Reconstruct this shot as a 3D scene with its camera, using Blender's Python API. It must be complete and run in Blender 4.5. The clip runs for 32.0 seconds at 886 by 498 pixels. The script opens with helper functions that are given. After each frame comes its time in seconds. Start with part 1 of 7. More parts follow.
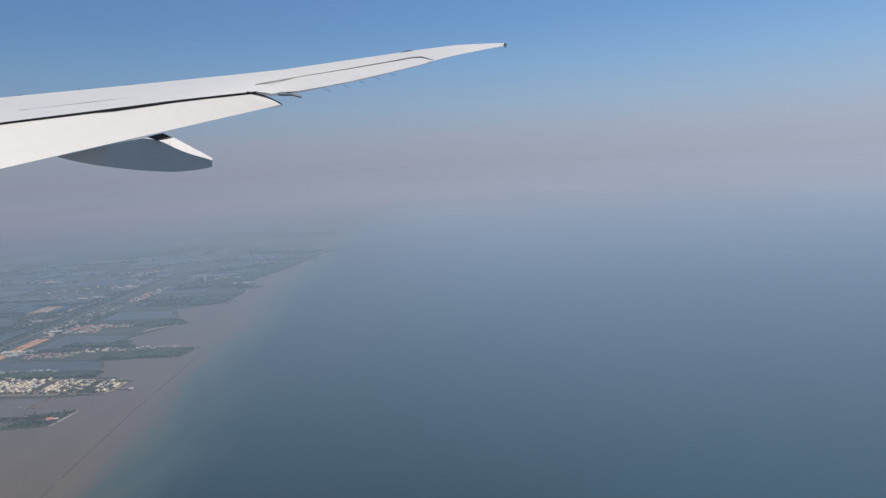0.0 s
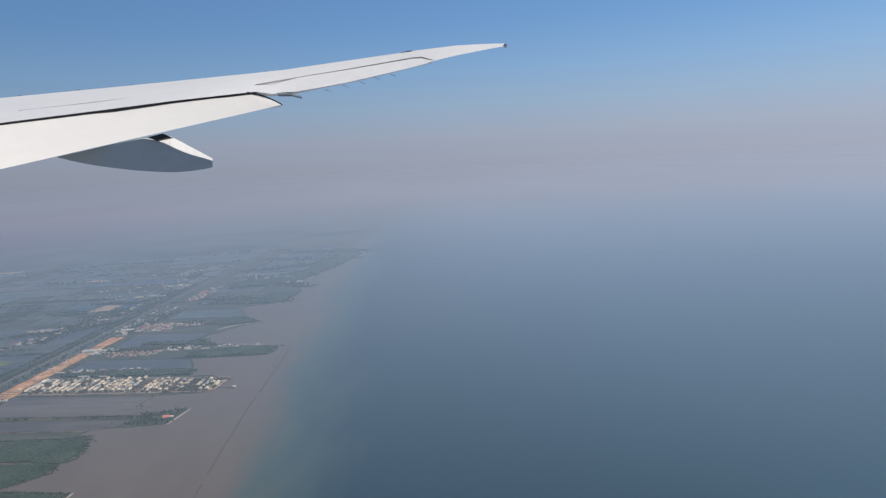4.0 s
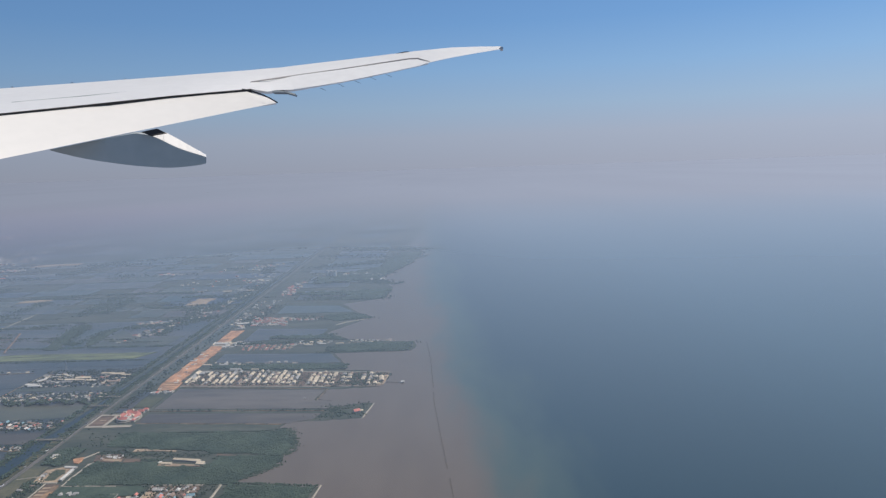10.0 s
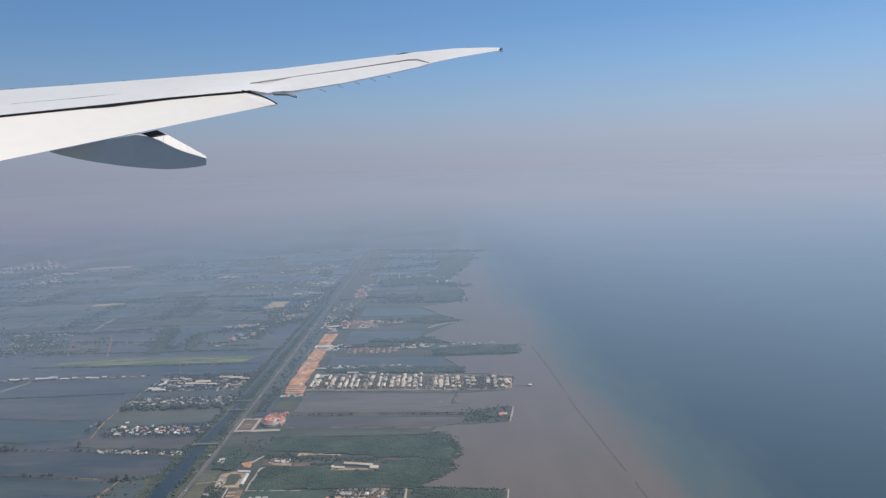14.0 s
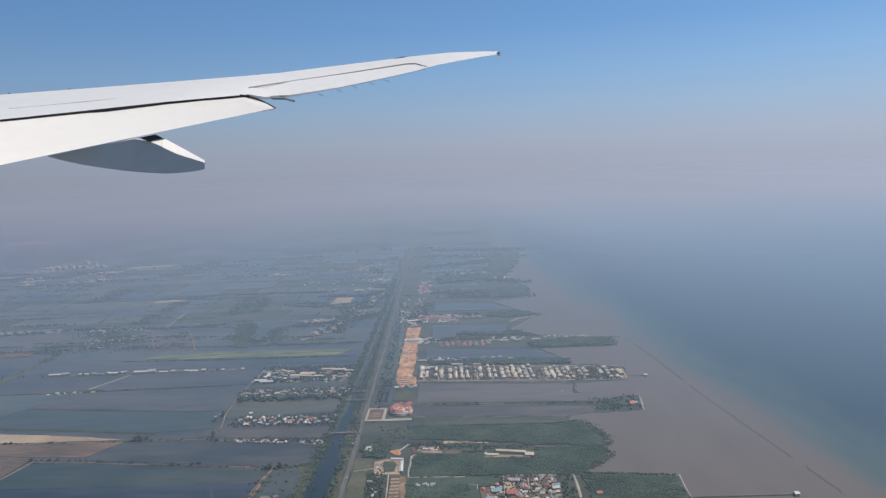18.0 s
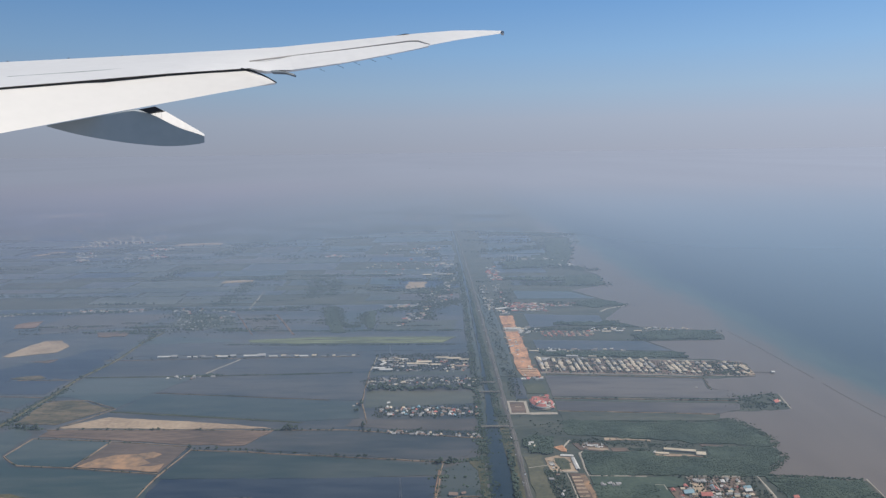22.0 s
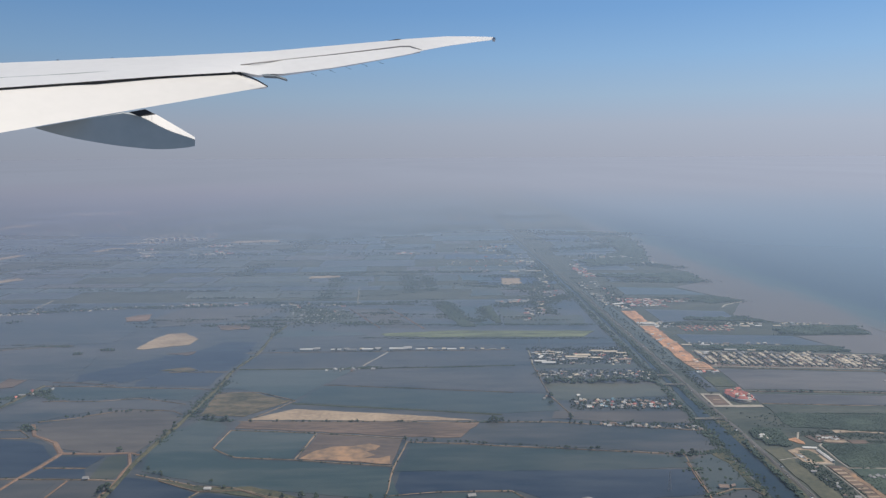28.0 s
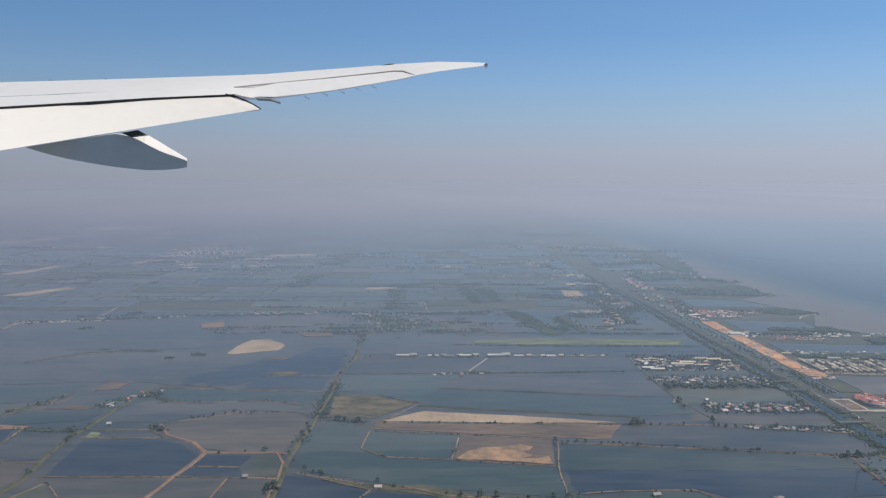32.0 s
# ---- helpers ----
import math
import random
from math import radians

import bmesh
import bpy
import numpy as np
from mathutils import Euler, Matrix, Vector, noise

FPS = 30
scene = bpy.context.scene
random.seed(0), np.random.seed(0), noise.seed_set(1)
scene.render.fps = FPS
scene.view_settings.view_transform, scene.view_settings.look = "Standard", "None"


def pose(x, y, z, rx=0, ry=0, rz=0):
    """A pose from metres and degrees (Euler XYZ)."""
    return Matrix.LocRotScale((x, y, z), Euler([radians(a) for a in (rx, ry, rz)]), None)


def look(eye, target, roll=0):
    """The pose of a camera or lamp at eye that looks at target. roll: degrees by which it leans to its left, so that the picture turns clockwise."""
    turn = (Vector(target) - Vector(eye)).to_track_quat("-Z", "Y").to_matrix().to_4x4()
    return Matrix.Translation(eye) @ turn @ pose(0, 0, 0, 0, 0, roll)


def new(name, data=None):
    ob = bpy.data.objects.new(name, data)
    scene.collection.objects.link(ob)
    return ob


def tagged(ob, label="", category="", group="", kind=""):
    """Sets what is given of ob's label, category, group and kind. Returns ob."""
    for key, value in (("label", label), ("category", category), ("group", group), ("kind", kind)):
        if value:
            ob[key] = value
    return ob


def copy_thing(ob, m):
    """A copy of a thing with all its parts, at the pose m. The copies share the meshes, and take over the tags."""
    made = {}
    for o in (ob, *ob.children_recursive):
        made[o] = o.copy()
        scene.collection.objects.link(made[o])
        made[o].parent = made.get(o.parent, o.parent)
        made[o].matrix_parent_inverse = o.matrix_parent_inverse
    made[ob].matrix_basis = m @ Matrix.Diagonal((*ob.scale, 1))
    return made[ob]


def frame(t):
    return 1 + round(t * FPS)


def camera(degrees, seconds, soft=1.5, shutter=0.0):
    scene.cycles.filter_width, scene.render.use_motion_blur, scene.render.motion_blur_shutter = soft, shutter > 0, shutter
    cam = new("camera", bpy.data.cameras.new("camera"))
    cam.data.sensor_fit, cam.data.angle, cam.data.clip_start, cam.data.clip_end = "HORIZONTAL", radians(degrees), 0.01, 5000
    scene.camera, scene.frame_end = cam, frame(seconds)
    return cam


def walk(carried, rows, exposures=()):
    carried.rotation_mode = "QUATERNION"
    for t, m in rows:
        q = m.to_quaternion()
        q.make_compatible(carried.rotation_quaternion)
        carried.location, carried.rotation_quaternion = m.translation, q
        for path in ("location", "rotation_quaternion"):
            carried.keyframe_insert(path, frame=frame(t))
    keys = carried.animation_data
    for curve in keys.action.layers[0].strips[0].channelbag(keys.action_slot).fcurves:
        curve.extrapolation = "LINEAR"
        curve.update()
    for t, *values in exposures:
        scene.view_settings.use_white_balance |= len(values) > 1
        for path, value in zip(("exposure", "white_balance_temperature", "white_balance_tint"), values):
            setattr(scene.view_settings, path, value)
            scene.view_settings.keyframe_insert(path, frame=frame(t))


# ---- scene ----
cam = camera(64.2, 32.0, soft=1.35)

# The land is a model at about 1 : 55 (one unit is some 55 m). The wing rides along with the camera in the air,
# so it is built large and far off, where the short path leaves its bearing unchanged.
PATH = [
    (0, 19.661, -0.211, 8.672, 1.23, -6.82, -3.18), (0.5, 19.093, -0.099, 8.581, 1.23, -6.82, -3.19), (1, 18.622, 0.012, 8.450, 1.28, -6.91, -3.61),
    (1.5, 18.025, 0.085, 8.259, 1.24, -6.89, -3.40), (2, 17.461, 0.121, 8.335, 1.21, -6.84, -3.26), (2.5, 16.967, 0.119, 8.550, 1.23, -6.90, -3.25),
    (3, 16.378, 0.072, 8.574, 1.21, -6.84, -3.25), (3.5, 15.788, -0.004, 8.662, 1.17, -6.76, -3.19), (5.5, 13.523, -0.562, 9.075, 1.18, -6.97, -3.21),
    (6, 12.806, -0.617, 9.272, 1.12, -6.72, -3.08), (6.5, 12.187, -0.631, 9.434, 1.18, -6.88, -3.34), (7, 11.554, -0.600, 9.489, 1.14, -6.79, -3.26),
    (7.5, 10.927, -0.524, 9.398, 1.13, -6.69, -3.36), (8, 10.280, -0.419, 9.111, 1.14, -6.70, -3.42), (8.5, 9.505, -0.323, 8.793, 0.83, -6.40, -2.97),
    (9, 8.955, -0.235, 8.918, 0.63, -6.61, -3.10), (9.5, 8.316, -0.180, 8.910, 0.37, -6.80, -2.04), (10, 7.716, -0.150, 8.889, 0.43, -6.70, -1.92),
    (10.5, 7.093, -0.147, 8.928, 0.41, -6.80, -1.78), (11, 6.424, -0.170, 8.993, 0.35, -6.84, -1.88), (11.5, 5.715, -0.207, 9.068, 0.27, -6.66, -1.66),
    (12, 5.064, -0.243, 9.098, 0.33, -6.75, -1.82), (12.5, 4.388, -0.266, 9.150, 0.38, -6.77, -2.06), (13, 3.638, -0.277, 9.042, 0.37, -6.62, -1.96),
    (13.5, 2.943, -0.279, 9.091, 0.30, -6.50, -1.87), (14, 2.375, -0.269, 9.199, 0.34, -6.62, -2.01), (14.5, 1.814, -0.237, 9.189, 0.32, -6.66, -2.02),
    (16.5, -0.522, -0.147, 9.054, 0.35, -6.32, -2.18), (17, -1.148, -0.109, 8.982, 0.38, -6.18, -2.32), (17.5, -1.802, -0.089, 8.870, 0.40, -6.39, -2.28),
    (18, -2.467, -0.077, 8.737, 0.13, -6.32, -2.14), (18.5, -3.105, -0.029, 8.831, -0.03, -6.38, -2.07), (19, -3.772, 0.034, 9.035, 0.01, -6.53, -2.07),
    (19.5, -4.467, 0.079, 9.086, -0.12, -6.40, -1.89), (20, -5.151, 0.127, 9.113, -0.08, -6.56, -1.76), (20.5, -5.837, 0.173, 9.034, -0.43, -6.65, -1.38),
    (21, -6.546, 0.244, 9.016, -0.36, -6.98, -1.15), (21.5, -7.186, 0.336, 9.141, -0.25, -7.30, -0.99), (22, -7.829, 0.403, 9.240, -0.04, -7.98, -0.76),
    (22.5, -8.492, 0.468, 9.007, -0.17, -7.81, -0.24), (23, -9.011, 0.557, 8.849, -0.32, -7.93, -0.36), (23.5, -9.586, 0.633, 8.757, -0.65, -7.85, -0.11),
    (24, -10.185, 0.686, 8.639, -0.64, -7.85, 0.06), (24.5, -10.756, 0.726, 8.517, -0.92, -7.75, 0.56), (25, -11.363, 0.788, 8.532, -0.98, -7.69, 0.34),
    (25.5, -11.891, 0.889, 8.608, -0.79, -7.97, -0.38), (27.5, -14.388, 1.266, 8.545, -0.80, -7.76, -0.49), (28, -15.058, 1.328, 8.495, -0.93, -7.55, -0.30),
    (28.5, -15.677, 1.404, 8.377, -0.87, -7.95, -0.14), (29, -16.325, 1.491, 8.327, -0.90, -8.25, 0.01), (29.5, -16.955, 1.553, 8.219, -0.93, -7.65, 0.09),
    (30, -17.502, 1.591, 8.117, -1.13, -7.29, -0.09), (30.5, -18.039, 1.619, 8.003, -1.37, -6.60, 0.10), (31, -18.624, 1.661, 7.833, -1.51, -6.08, 0.38),
    (31.5, -19.206, 1.727, 7.722, -1.74, -5.93, 0.41), (32, -19.795, 1.779, 7.605, -1.73, -5.63, 0.28),
]

def seat(x, y, z, yaw, pitch, roll):
    return pose(x, y, z, 0, 0, yaw) @ pose(0, 0, 0, 90 + pitch) @ pose(0, 0, 0, 0, 0, roll)


# the picture turns slightly warmer as the plane leaves the sea behind
walk(cam, [(row[0], seat(*row[1:])) for row in PATH],
     [(0.0, -0.06, 6580, 10), (5.0, -0.02, 6560, 10), (10.0, 0.02, 6540, 10), (16.0, 0.05, 6530, 10), (21.0, 0.05, 6550, 9), (25.0, 0.05, 6610, 9), (32.0, 0.06, 6750, 9)])

SKY = [(0.320, 0.355, 0.446), (0.333, 0.387, 0.494), (0.292, 0.410, 0.565), (0.225, 0.388, 0.62), (0.152, 0.322, 0.61), (0.112, 0.275, 0.59)]
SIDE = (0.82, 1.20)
# sheet haze: sunward paleness and distance veil are put into these colours
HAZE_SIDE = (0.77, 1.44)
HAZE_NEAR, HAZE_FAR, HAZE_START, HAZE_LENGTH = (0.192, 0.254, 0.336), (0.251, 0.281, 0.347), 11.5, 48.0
MUD = [(0.096, 0.078, 0.065), (0.140, 0.116, 0.097), (0.048, 0.080, 0.080), (0.013, 0.039, 0.059)]

# ---------------------------------------------------------------- world, sun, haze light
SUN_EL, SUN_AZ = 58.0, 78.0      # azimuth from +y towards +x

world = bpy.data.worlds.new("sky")
scene.world = world
world.use_nodes = True
wt = world.node_tree
wt.nodes.clear()
w_out = wt.nodes.new("ShaderNodeOutputWorld")
w_bg = wt.nodes.new("ShaderNodeBackground")
w_sky = wt.nodes.new("ShaderNodeTexSky")
w_sky.sky_type = "NISHITA"
w_sky.sun_disc = False
w_sky.sun_elevation, w_sky.sun_rotation = radians(SUN_EL), radians(SUN_AZ)
w_sky.altitude, w_sky.air_density, w_sky.dust_density, w_sky.ozone_density = 500, 1.0, 2.0, 1.5
w_gain = wt.nodes.new("ShaderNodeVectorMath")
w_gain.operation = "SCALE"
w_gain.inputs["Scale"].default_value = 0.085
w_co = wt.nodes.new("ShaderNodeTexCoord")
w_sep = wt.nodes.new("ShaderNodeSeparateXYZ")
w_ramp = wt.nodes.new("ShaderNodeValToRGB")
w_fac = wt.nodes.new("ShaderNodeMapRange")
w_fac.interpolation_type = "SMOOTHSTEP"
w_mix = wt.nodes.new("ShaderNodeMix")
w_mix.data_type = "RGBA"
w_fac.inputs["From Min"].default_value, w_fac.inputs["From Max"].default_value = 0.12, 0.55
for z, c in zip((0.0, 0.04, 0.08, 0.13, 0.19, 0.26), SKY):
    e = w_ramp.color_ramp.elements.new(z / 0.3)
    e.color = (*c, 1)
w_ramp.color_ramp.elements.remove(w_ramp.color_ramp.elements[0])
w_ramp.color_ramp.elements.remove(w_ramp.color_ramp.elements[-1])
w_div = wt.nodes.new("ShaderNodeMath")
w_div.operation = "DIVIDE"
w_div.inputs[1].default_value = 0.3
# the hazy side towards the sun is a little paler
w_side = wt.nodes.new("ShaderNodeMapRange")
w_side.inputs["From Min"].default_value, w_side.inputs["From Max"].default_value = -0.6, 0.6
w_side.inputs["To Min"].default_value, w_side.inputs["To Max"].default_value = SIDE
w_tone = wt.nodes.new("ShaderNodeVectorMath")
w_tone.operation = "SCALE"
for a, b in ((w_co.outputs["Generated"], w_sep.inputs[0]), (w_sep.outputs["Z"], w_div.inputs[0]), (w_div.outputs[0], w_ramp.inputs[0]),
             (w_sep.outputs["Z"], w_fac.inputs["Value"]), (w_sky.outputs[0], w_gain.inputs[0]), (w_sep.outputs["X"], w_side.inputs["Value"]),
             (w_ramp.outputs[0], w_tone.inputs[0]), (w_side.outputs[0], w_tone.inputs["Scale"]),
             (w_fac.outputs[0], w_mix.inputs["Factor"]), (w_tone.outputs[0], w_mix.inputs["A"]), (w_gain.outputs[0], w_mix.inputs["B"]),
             (w_mix.outputs["Result"], w_bg.inputs[0]), (w_bg.outputs[0], w_out.inputs[0])):
    wt.links.new(a, b)

sun = new("sun", bpy.data.lights.new("sun", "SUN"))
sun.data.energy, sun.data.angle, sun.data.color = 3.9, radians(0.6), (1.0, 0.95, 0.87)
sun_way = Vector((math.sin(radians(SUN_AZ)) * math.cos(radians(SUN_EL)), math.cos(radians(SUN_AZ)) * math.cos(radians(SUN_EL)), math.sin(radians(SUN_EL))))
sun.matrix_world = look(sun_way * 100, (0, 0, 0))


# ---------------------------------------------------------------- materials
def noise_node(nt, scale, detail, vec):
    n = nt.nodes.new("ShaderNodeTexNoise")
    n.inputs["Scale"].default_value, n.inputs["Detail"].default_value = scale, detail
    nt.links.new(vec, n.inputs["Vector"])
    return n.outputs["Fac"]


def surface(name, a, b, rough=0.8, scales=(0.6, 8.0), bump=0.0, random=0.0, ior=1.45, metal=0.0, mid=0.5, spread=0.2, stretch=None):
    """Two colours mixed by noise at two sizes, with fine relief, and a tint that varies from object to object."""
    m = bpy.data.materials.new(name)
    m.use_nodes = True
    nt = m.node_tree
    bsdf = nt.nodes["Principled BSDF"]
    bsdf.inputs["Roughness"].default_value = rough
    bsdf.inputs["IOR"].default_value = ior
    bsdf.inputs["Metallic"].default_value = metal
    pos = nt.nodes.new("ShaderNodeNewGeometry").outputs["Position"]
    wide = pos
    if stretch:
        drawn = nt.nodes.new("ShaderNodeMapping")
        drawn.inputs["Scale"].default_value = (*stretch, 1)
        nt.links.new(pos, drawn.inputs["Vector"])
        wide = drawn.outputs[0]
    n1, n2 = noise_node(nt, scales[0], 6, wide), noise_node(nt, scales[1], 5, wide)
    add = nt.nodes.new("ShaderNodeMath")
    add.operation = "MULTIPLY_ADD"
    add.inputs[1].default_value = 0.6
    nt.links.new(n1, add.inputs[0])
    half = nt.nodes.new("ShaderNodeMath")
    half.operation = "MULTIPLY"
    half.inputs[1].default_value = 0.4
    nt.links.new(n2, half.inputs[0])
    nt.links.new(half.outputs[0], add.inputs[2])
    rng = nt.nodes.new("ShaderNodeMapRange")
    rng.inputs["From Min"].default_value, rng.inputs["From Max"].default_value = mid - spread, mid + spread
    nt.links.new(add.outputs[0], rng.inputs["Value"])
    mix = nt.nodes.new("ShaderNodeMix")
    mix.data_type = "RGBA"
    mix.inputs["A"].default_value, mix.inputs["B"].default_value = (*a, 1), (*b, 1)
    nt.links.new(rng.outputs[0], mix.inputs["Factor"])
    col = mix.outputs["Result"]
    if random:
        info = nt.nodes.new("ShaderNodeObjectInfo")
        hsv = nt.nodes.new("ShaderNodeHueSaturation")
        r = nt.nodes.new("ShaderNodeMapRange")
        r.inputs["To Min"].default_value, r.inputs["To Max"].default_value = 1 - random, 1 + random
        nt.links.new(info.outputs["Random"], r.inputs["Value"])
        nt.links.new(r.outputs[0], hsv.inputs["Value"])
        nt.links.new(col, hsv.inputs["Color"])
        col = hsv.outputs[0]
    nt.links.new(col, bsdf.inputs["Base Color"])
    if bump:
        bp = nt.nodes.new("ShaderNodeBump")
        bp.inputs["Strength"].default_value, bp.inputs["Distance"].default_value = bump, 0.02
        nt.links.new(n2, bp.inputs["Height"])
        nt.links.new(bp.outputs[0], bsdf.inputs["Normal"])
    return m


MARSH = surface("marsh", (0.030, 0.043, 0.038), (0.078, 0.083, 0.068), 0.95, (0.7, 5.0), 0.3, mid=0.51, spread=0.13, stretch=(0.5, 1.5))
SCRUB = surface("scrub", (0.026, 0.033, 0.022), (0.155, 0.118, 0.076), 0.95, (1.6, 9.0), 0.3, mid=0.5, spread=0.12, stretch=(0.7, 1.6))
RICE = surface("rice", (0.042, 0.060, 0.042), (0.175, 0.195, 0.105), 0.95, (1.2, 6.0), 0.2, mid=0.50, spread=0.10, stretch=(0.25, 3.2))
BANK = surface("bank", (0.082, 0.066, 0.050), (0.29, 0.205, 0.142), 0.95, (0.9, 5.0), 0.2, spread=0.13)
DRY_GRASS = surface("dry_grass", (0.055, 0.062, 0.044), (0.120, 0.112, 0.076), 0.95, (1.0, 8.0), 0.2, spread=0.15)
GRASS = surface("grass", (0.034, 0.048, 0.033), (0.086, 0.090, 0.058), 0.95, (1.0, 8.0), 0.2, spread=0.15)
SAND = surface("sand", (0.21, 0.152, 0.108), (0.40, 0.305, 0.212), 0.95, (0.7, 7.0), 0.2, spread=0.15)
MEDIAN = surface("median", (0.16, 0.15, 0.13), (0.28, 0.26, 0.23), 0.9, (0.9, 9.0))
SCRAPED = surface("scraped_clay", (0.105, 0.085, 0.070), (0.34, 0.205, 0.118), 0.95, (1.1, 5.0), 0.2, mid=0.5, spread=0.12)
MUDFLAT = surface("drying_mud", (0.070, 0.057, 0.053), (0.128, 0.094, 0.078), 0.9, (0.7, 5.0), 0.2, spread=0.13, stretch=(0.5, 1.6))
CLAY = surface("clay", (0.23, 0.125, 0.075), (0.61, 0.315, 0.17), 0.95, (2.2, 9.0), 0.2, mid=0.51, spread=0.13, stretch=(1.3, 0.7))
SOIL = surface("soil", (0.070, 0.053, 0.046), (0.195, 0.133, 0.100), 0.95, (0.6, 5.0), 0.2, mid=0.53, spread=0.14, stretch=(0.4, 2.0))
VERGE = surface("verge", (0.030, 0.040, 0.026), (0.105, 0.092, 0.056), 0.95, (1.4, 8.0), 0.3, spread=0.12)
TRACK = surface("track", (0.105, 0.072, 0.055), (0.255, 0.160, 0.112), 0.95, (1.0, 8.0), 0.2)
ASPHALT = surface("asphalt", (0.066, 0.063, 0.061), (0.116, 0.108, 0.102), 0.9, (0.6, 12.0))
CONCRETE = surface("concrete", (0.24, 0.212, 0.172), (0.39, 0.345, 0.285), 0.9, (0.9, 9.0))
WATERS = {
    "grey": surface("pond_grey", (0.034, 0.044, 0.049), (0.086, 0.082, 0.078), 0.3, (0.22, 1.7), 0.05, 0.14, ior=1.33, spread=0.09, stretch=(0.35, 1.6)),
    "blue": surface("pond_blue", (0.013, 0.024, 0.044), (0.040, 0.051, 0.068), 0.3, (0.22, 1.7), 0.05, 0.14, ior=1.33, spread=0.09, stretch=(0.35, 1.6)),
    "teal": surface("pond_teal", (0.028, 0.048, 0.049), (0.068, 0.080, 0.075), 0.3, (0.22, 1.7), 0.05, 0.14, ior=1.33, spread=0.09, stretch=(0.35, 1.6)),
    "canal": surface("canal_water", (0.010, 0.023, 0.036), (0.029, 0.043, 0.052), 0.3, (0.5, 4.0), 0.05, ior=1.33, spread=0.16),
    "green": surface("pond_green", (0.042, 0.054, 0.044), (0.092, 0.092, 0.068), 0.35, (0.22, 1.7), 0.05, 0.14, ior=1.33, spread=0.09, stretch=(0.35, 1.6)),
    "brown": surface("pond_brown", (0.060, 0.054, 0.048), (0.115, 0.098, 0.082), 0.35, (0.22, 1.7), 0.05, 0.14, ior=1.33, spread=0.09, stretch=(0.35, 1.6)),
}
LEAF = surface("leaf", (0.026, 0.043, 0.033), (0.055, 0.074, 0.053), 0.9, (1.2, 14.0), 0.0, 0.25)
MANGROVE = surface("mangrove", (0.026, 0.046, 0.037), (0.062, 0.087, 0.063), 0.9, (0.9, 7.0), spread=0.14)
BARK = surface("bark", (0.07, 0.05, 0.035), (0.13, 0.10, 0.07), 0.95, (3.0, 30.0))
WALLS = surface("house_wall", (0.36, 0.33, 0.29), (0.56, 0.52, 0.46), 0.85, (2.0, 20.0), 0, 0.3)
ROOFS = {
    "grey": surface("roof_grey", (0.20, 0.195, 0.19), (0.36, 0.345, 0.33), 0.8, (2.0, 25.0), 0, 0.3),
    "white": surface("roof_white", (0.38, 0.365, 0.34), (0.62, 0.59, 0.555), 0.6, (2.0, 25.0), 0, 0.15),
    "red": surface("roof_red", (0.35, 0.105, 0.088), (0.50, 0.20, 0.165), 0.85, (2.0, 25.0), 0, 0.25),
    "blue": surface("roof_blue", (0.13, 0.23, 0.28), (0.22, 0.34, 0.38), 0.7, (2.0, 25.0), 0, 0.2),
    "brown": surface("roof_brown", (0.17, 0.12, 0.10), (0.28, 0.21, 0.17), 0.85, (2.0, 25.0), 0, 0.25),
}
ROOFS["cream"] = surface("roof_cream", (0.44, 0.355, 0.26), (0.62, 0.525, 0.40), 0.8, (2.0, 25.0), 0, 0.2)
GLASS_DARK = surface("car_glass", (0.02, 0.02, 0.025), (0.04, 0.04, 0.045), 0.1)
CAR_PAINT = surface("car_paint", (0.45, 0.45, 0.45), (0.75, 0.74, 0.72), 0.3, (2.0, 20.0), 0, 0.5)
BAMBOO = surface("bamboo", (0.13, 0.115, 0.10), (0.23, 0.20, 0.17), 0.9, (2.0, 20.0))
WING_PAINT = surface("wing_paint", (0.675, 0.652, 0.618), (0.735, 0.708, 0.672), 0.38, (0.0012, 0.02), 0)
WING_SKIN = surface("wing_skin", (0.645, 0.640, 0.635), (0.705, 0.700, 0.694), 0.42, (0.0016, 0.02), 0, spread=0.14)
SEAM = surface("seam_line", (0.28, 0.265, 0.25), (0.40, 0.38, 0.36), 0.6, (0.002, 0.03))
# near-black for small dark parts, and for shade around the flap
DARK_AND_SHADE = surface("dark_parts_and_shade", (0.012, 0.012, 0.014), (0.03, 0.03, 0.032), 0.7, (0.002, 0.03))
# grey that puts the fairing's shaded side into its colour; seam grey too
FAIRING = surface("fairing_shade_grey", (0.33, 0.36, 0.35), (0.41, 0.435, 0.42), 0.28, (0.0012, 0.02))
# flap guide colour, darkened to stand in for shade on its underside
GUIDE_SHADE = surface("guide_shade_paint", (0.10, 0.125, 0.145), (0.15, 0.175, 0.195), 0.5, (0.002, 0.03))
STEEL = surface("steel", (0.35, 0.35, 0.36), (0.5, 0.5, 0.5), 0.4, (0.01, 0.1), metal=0.6)


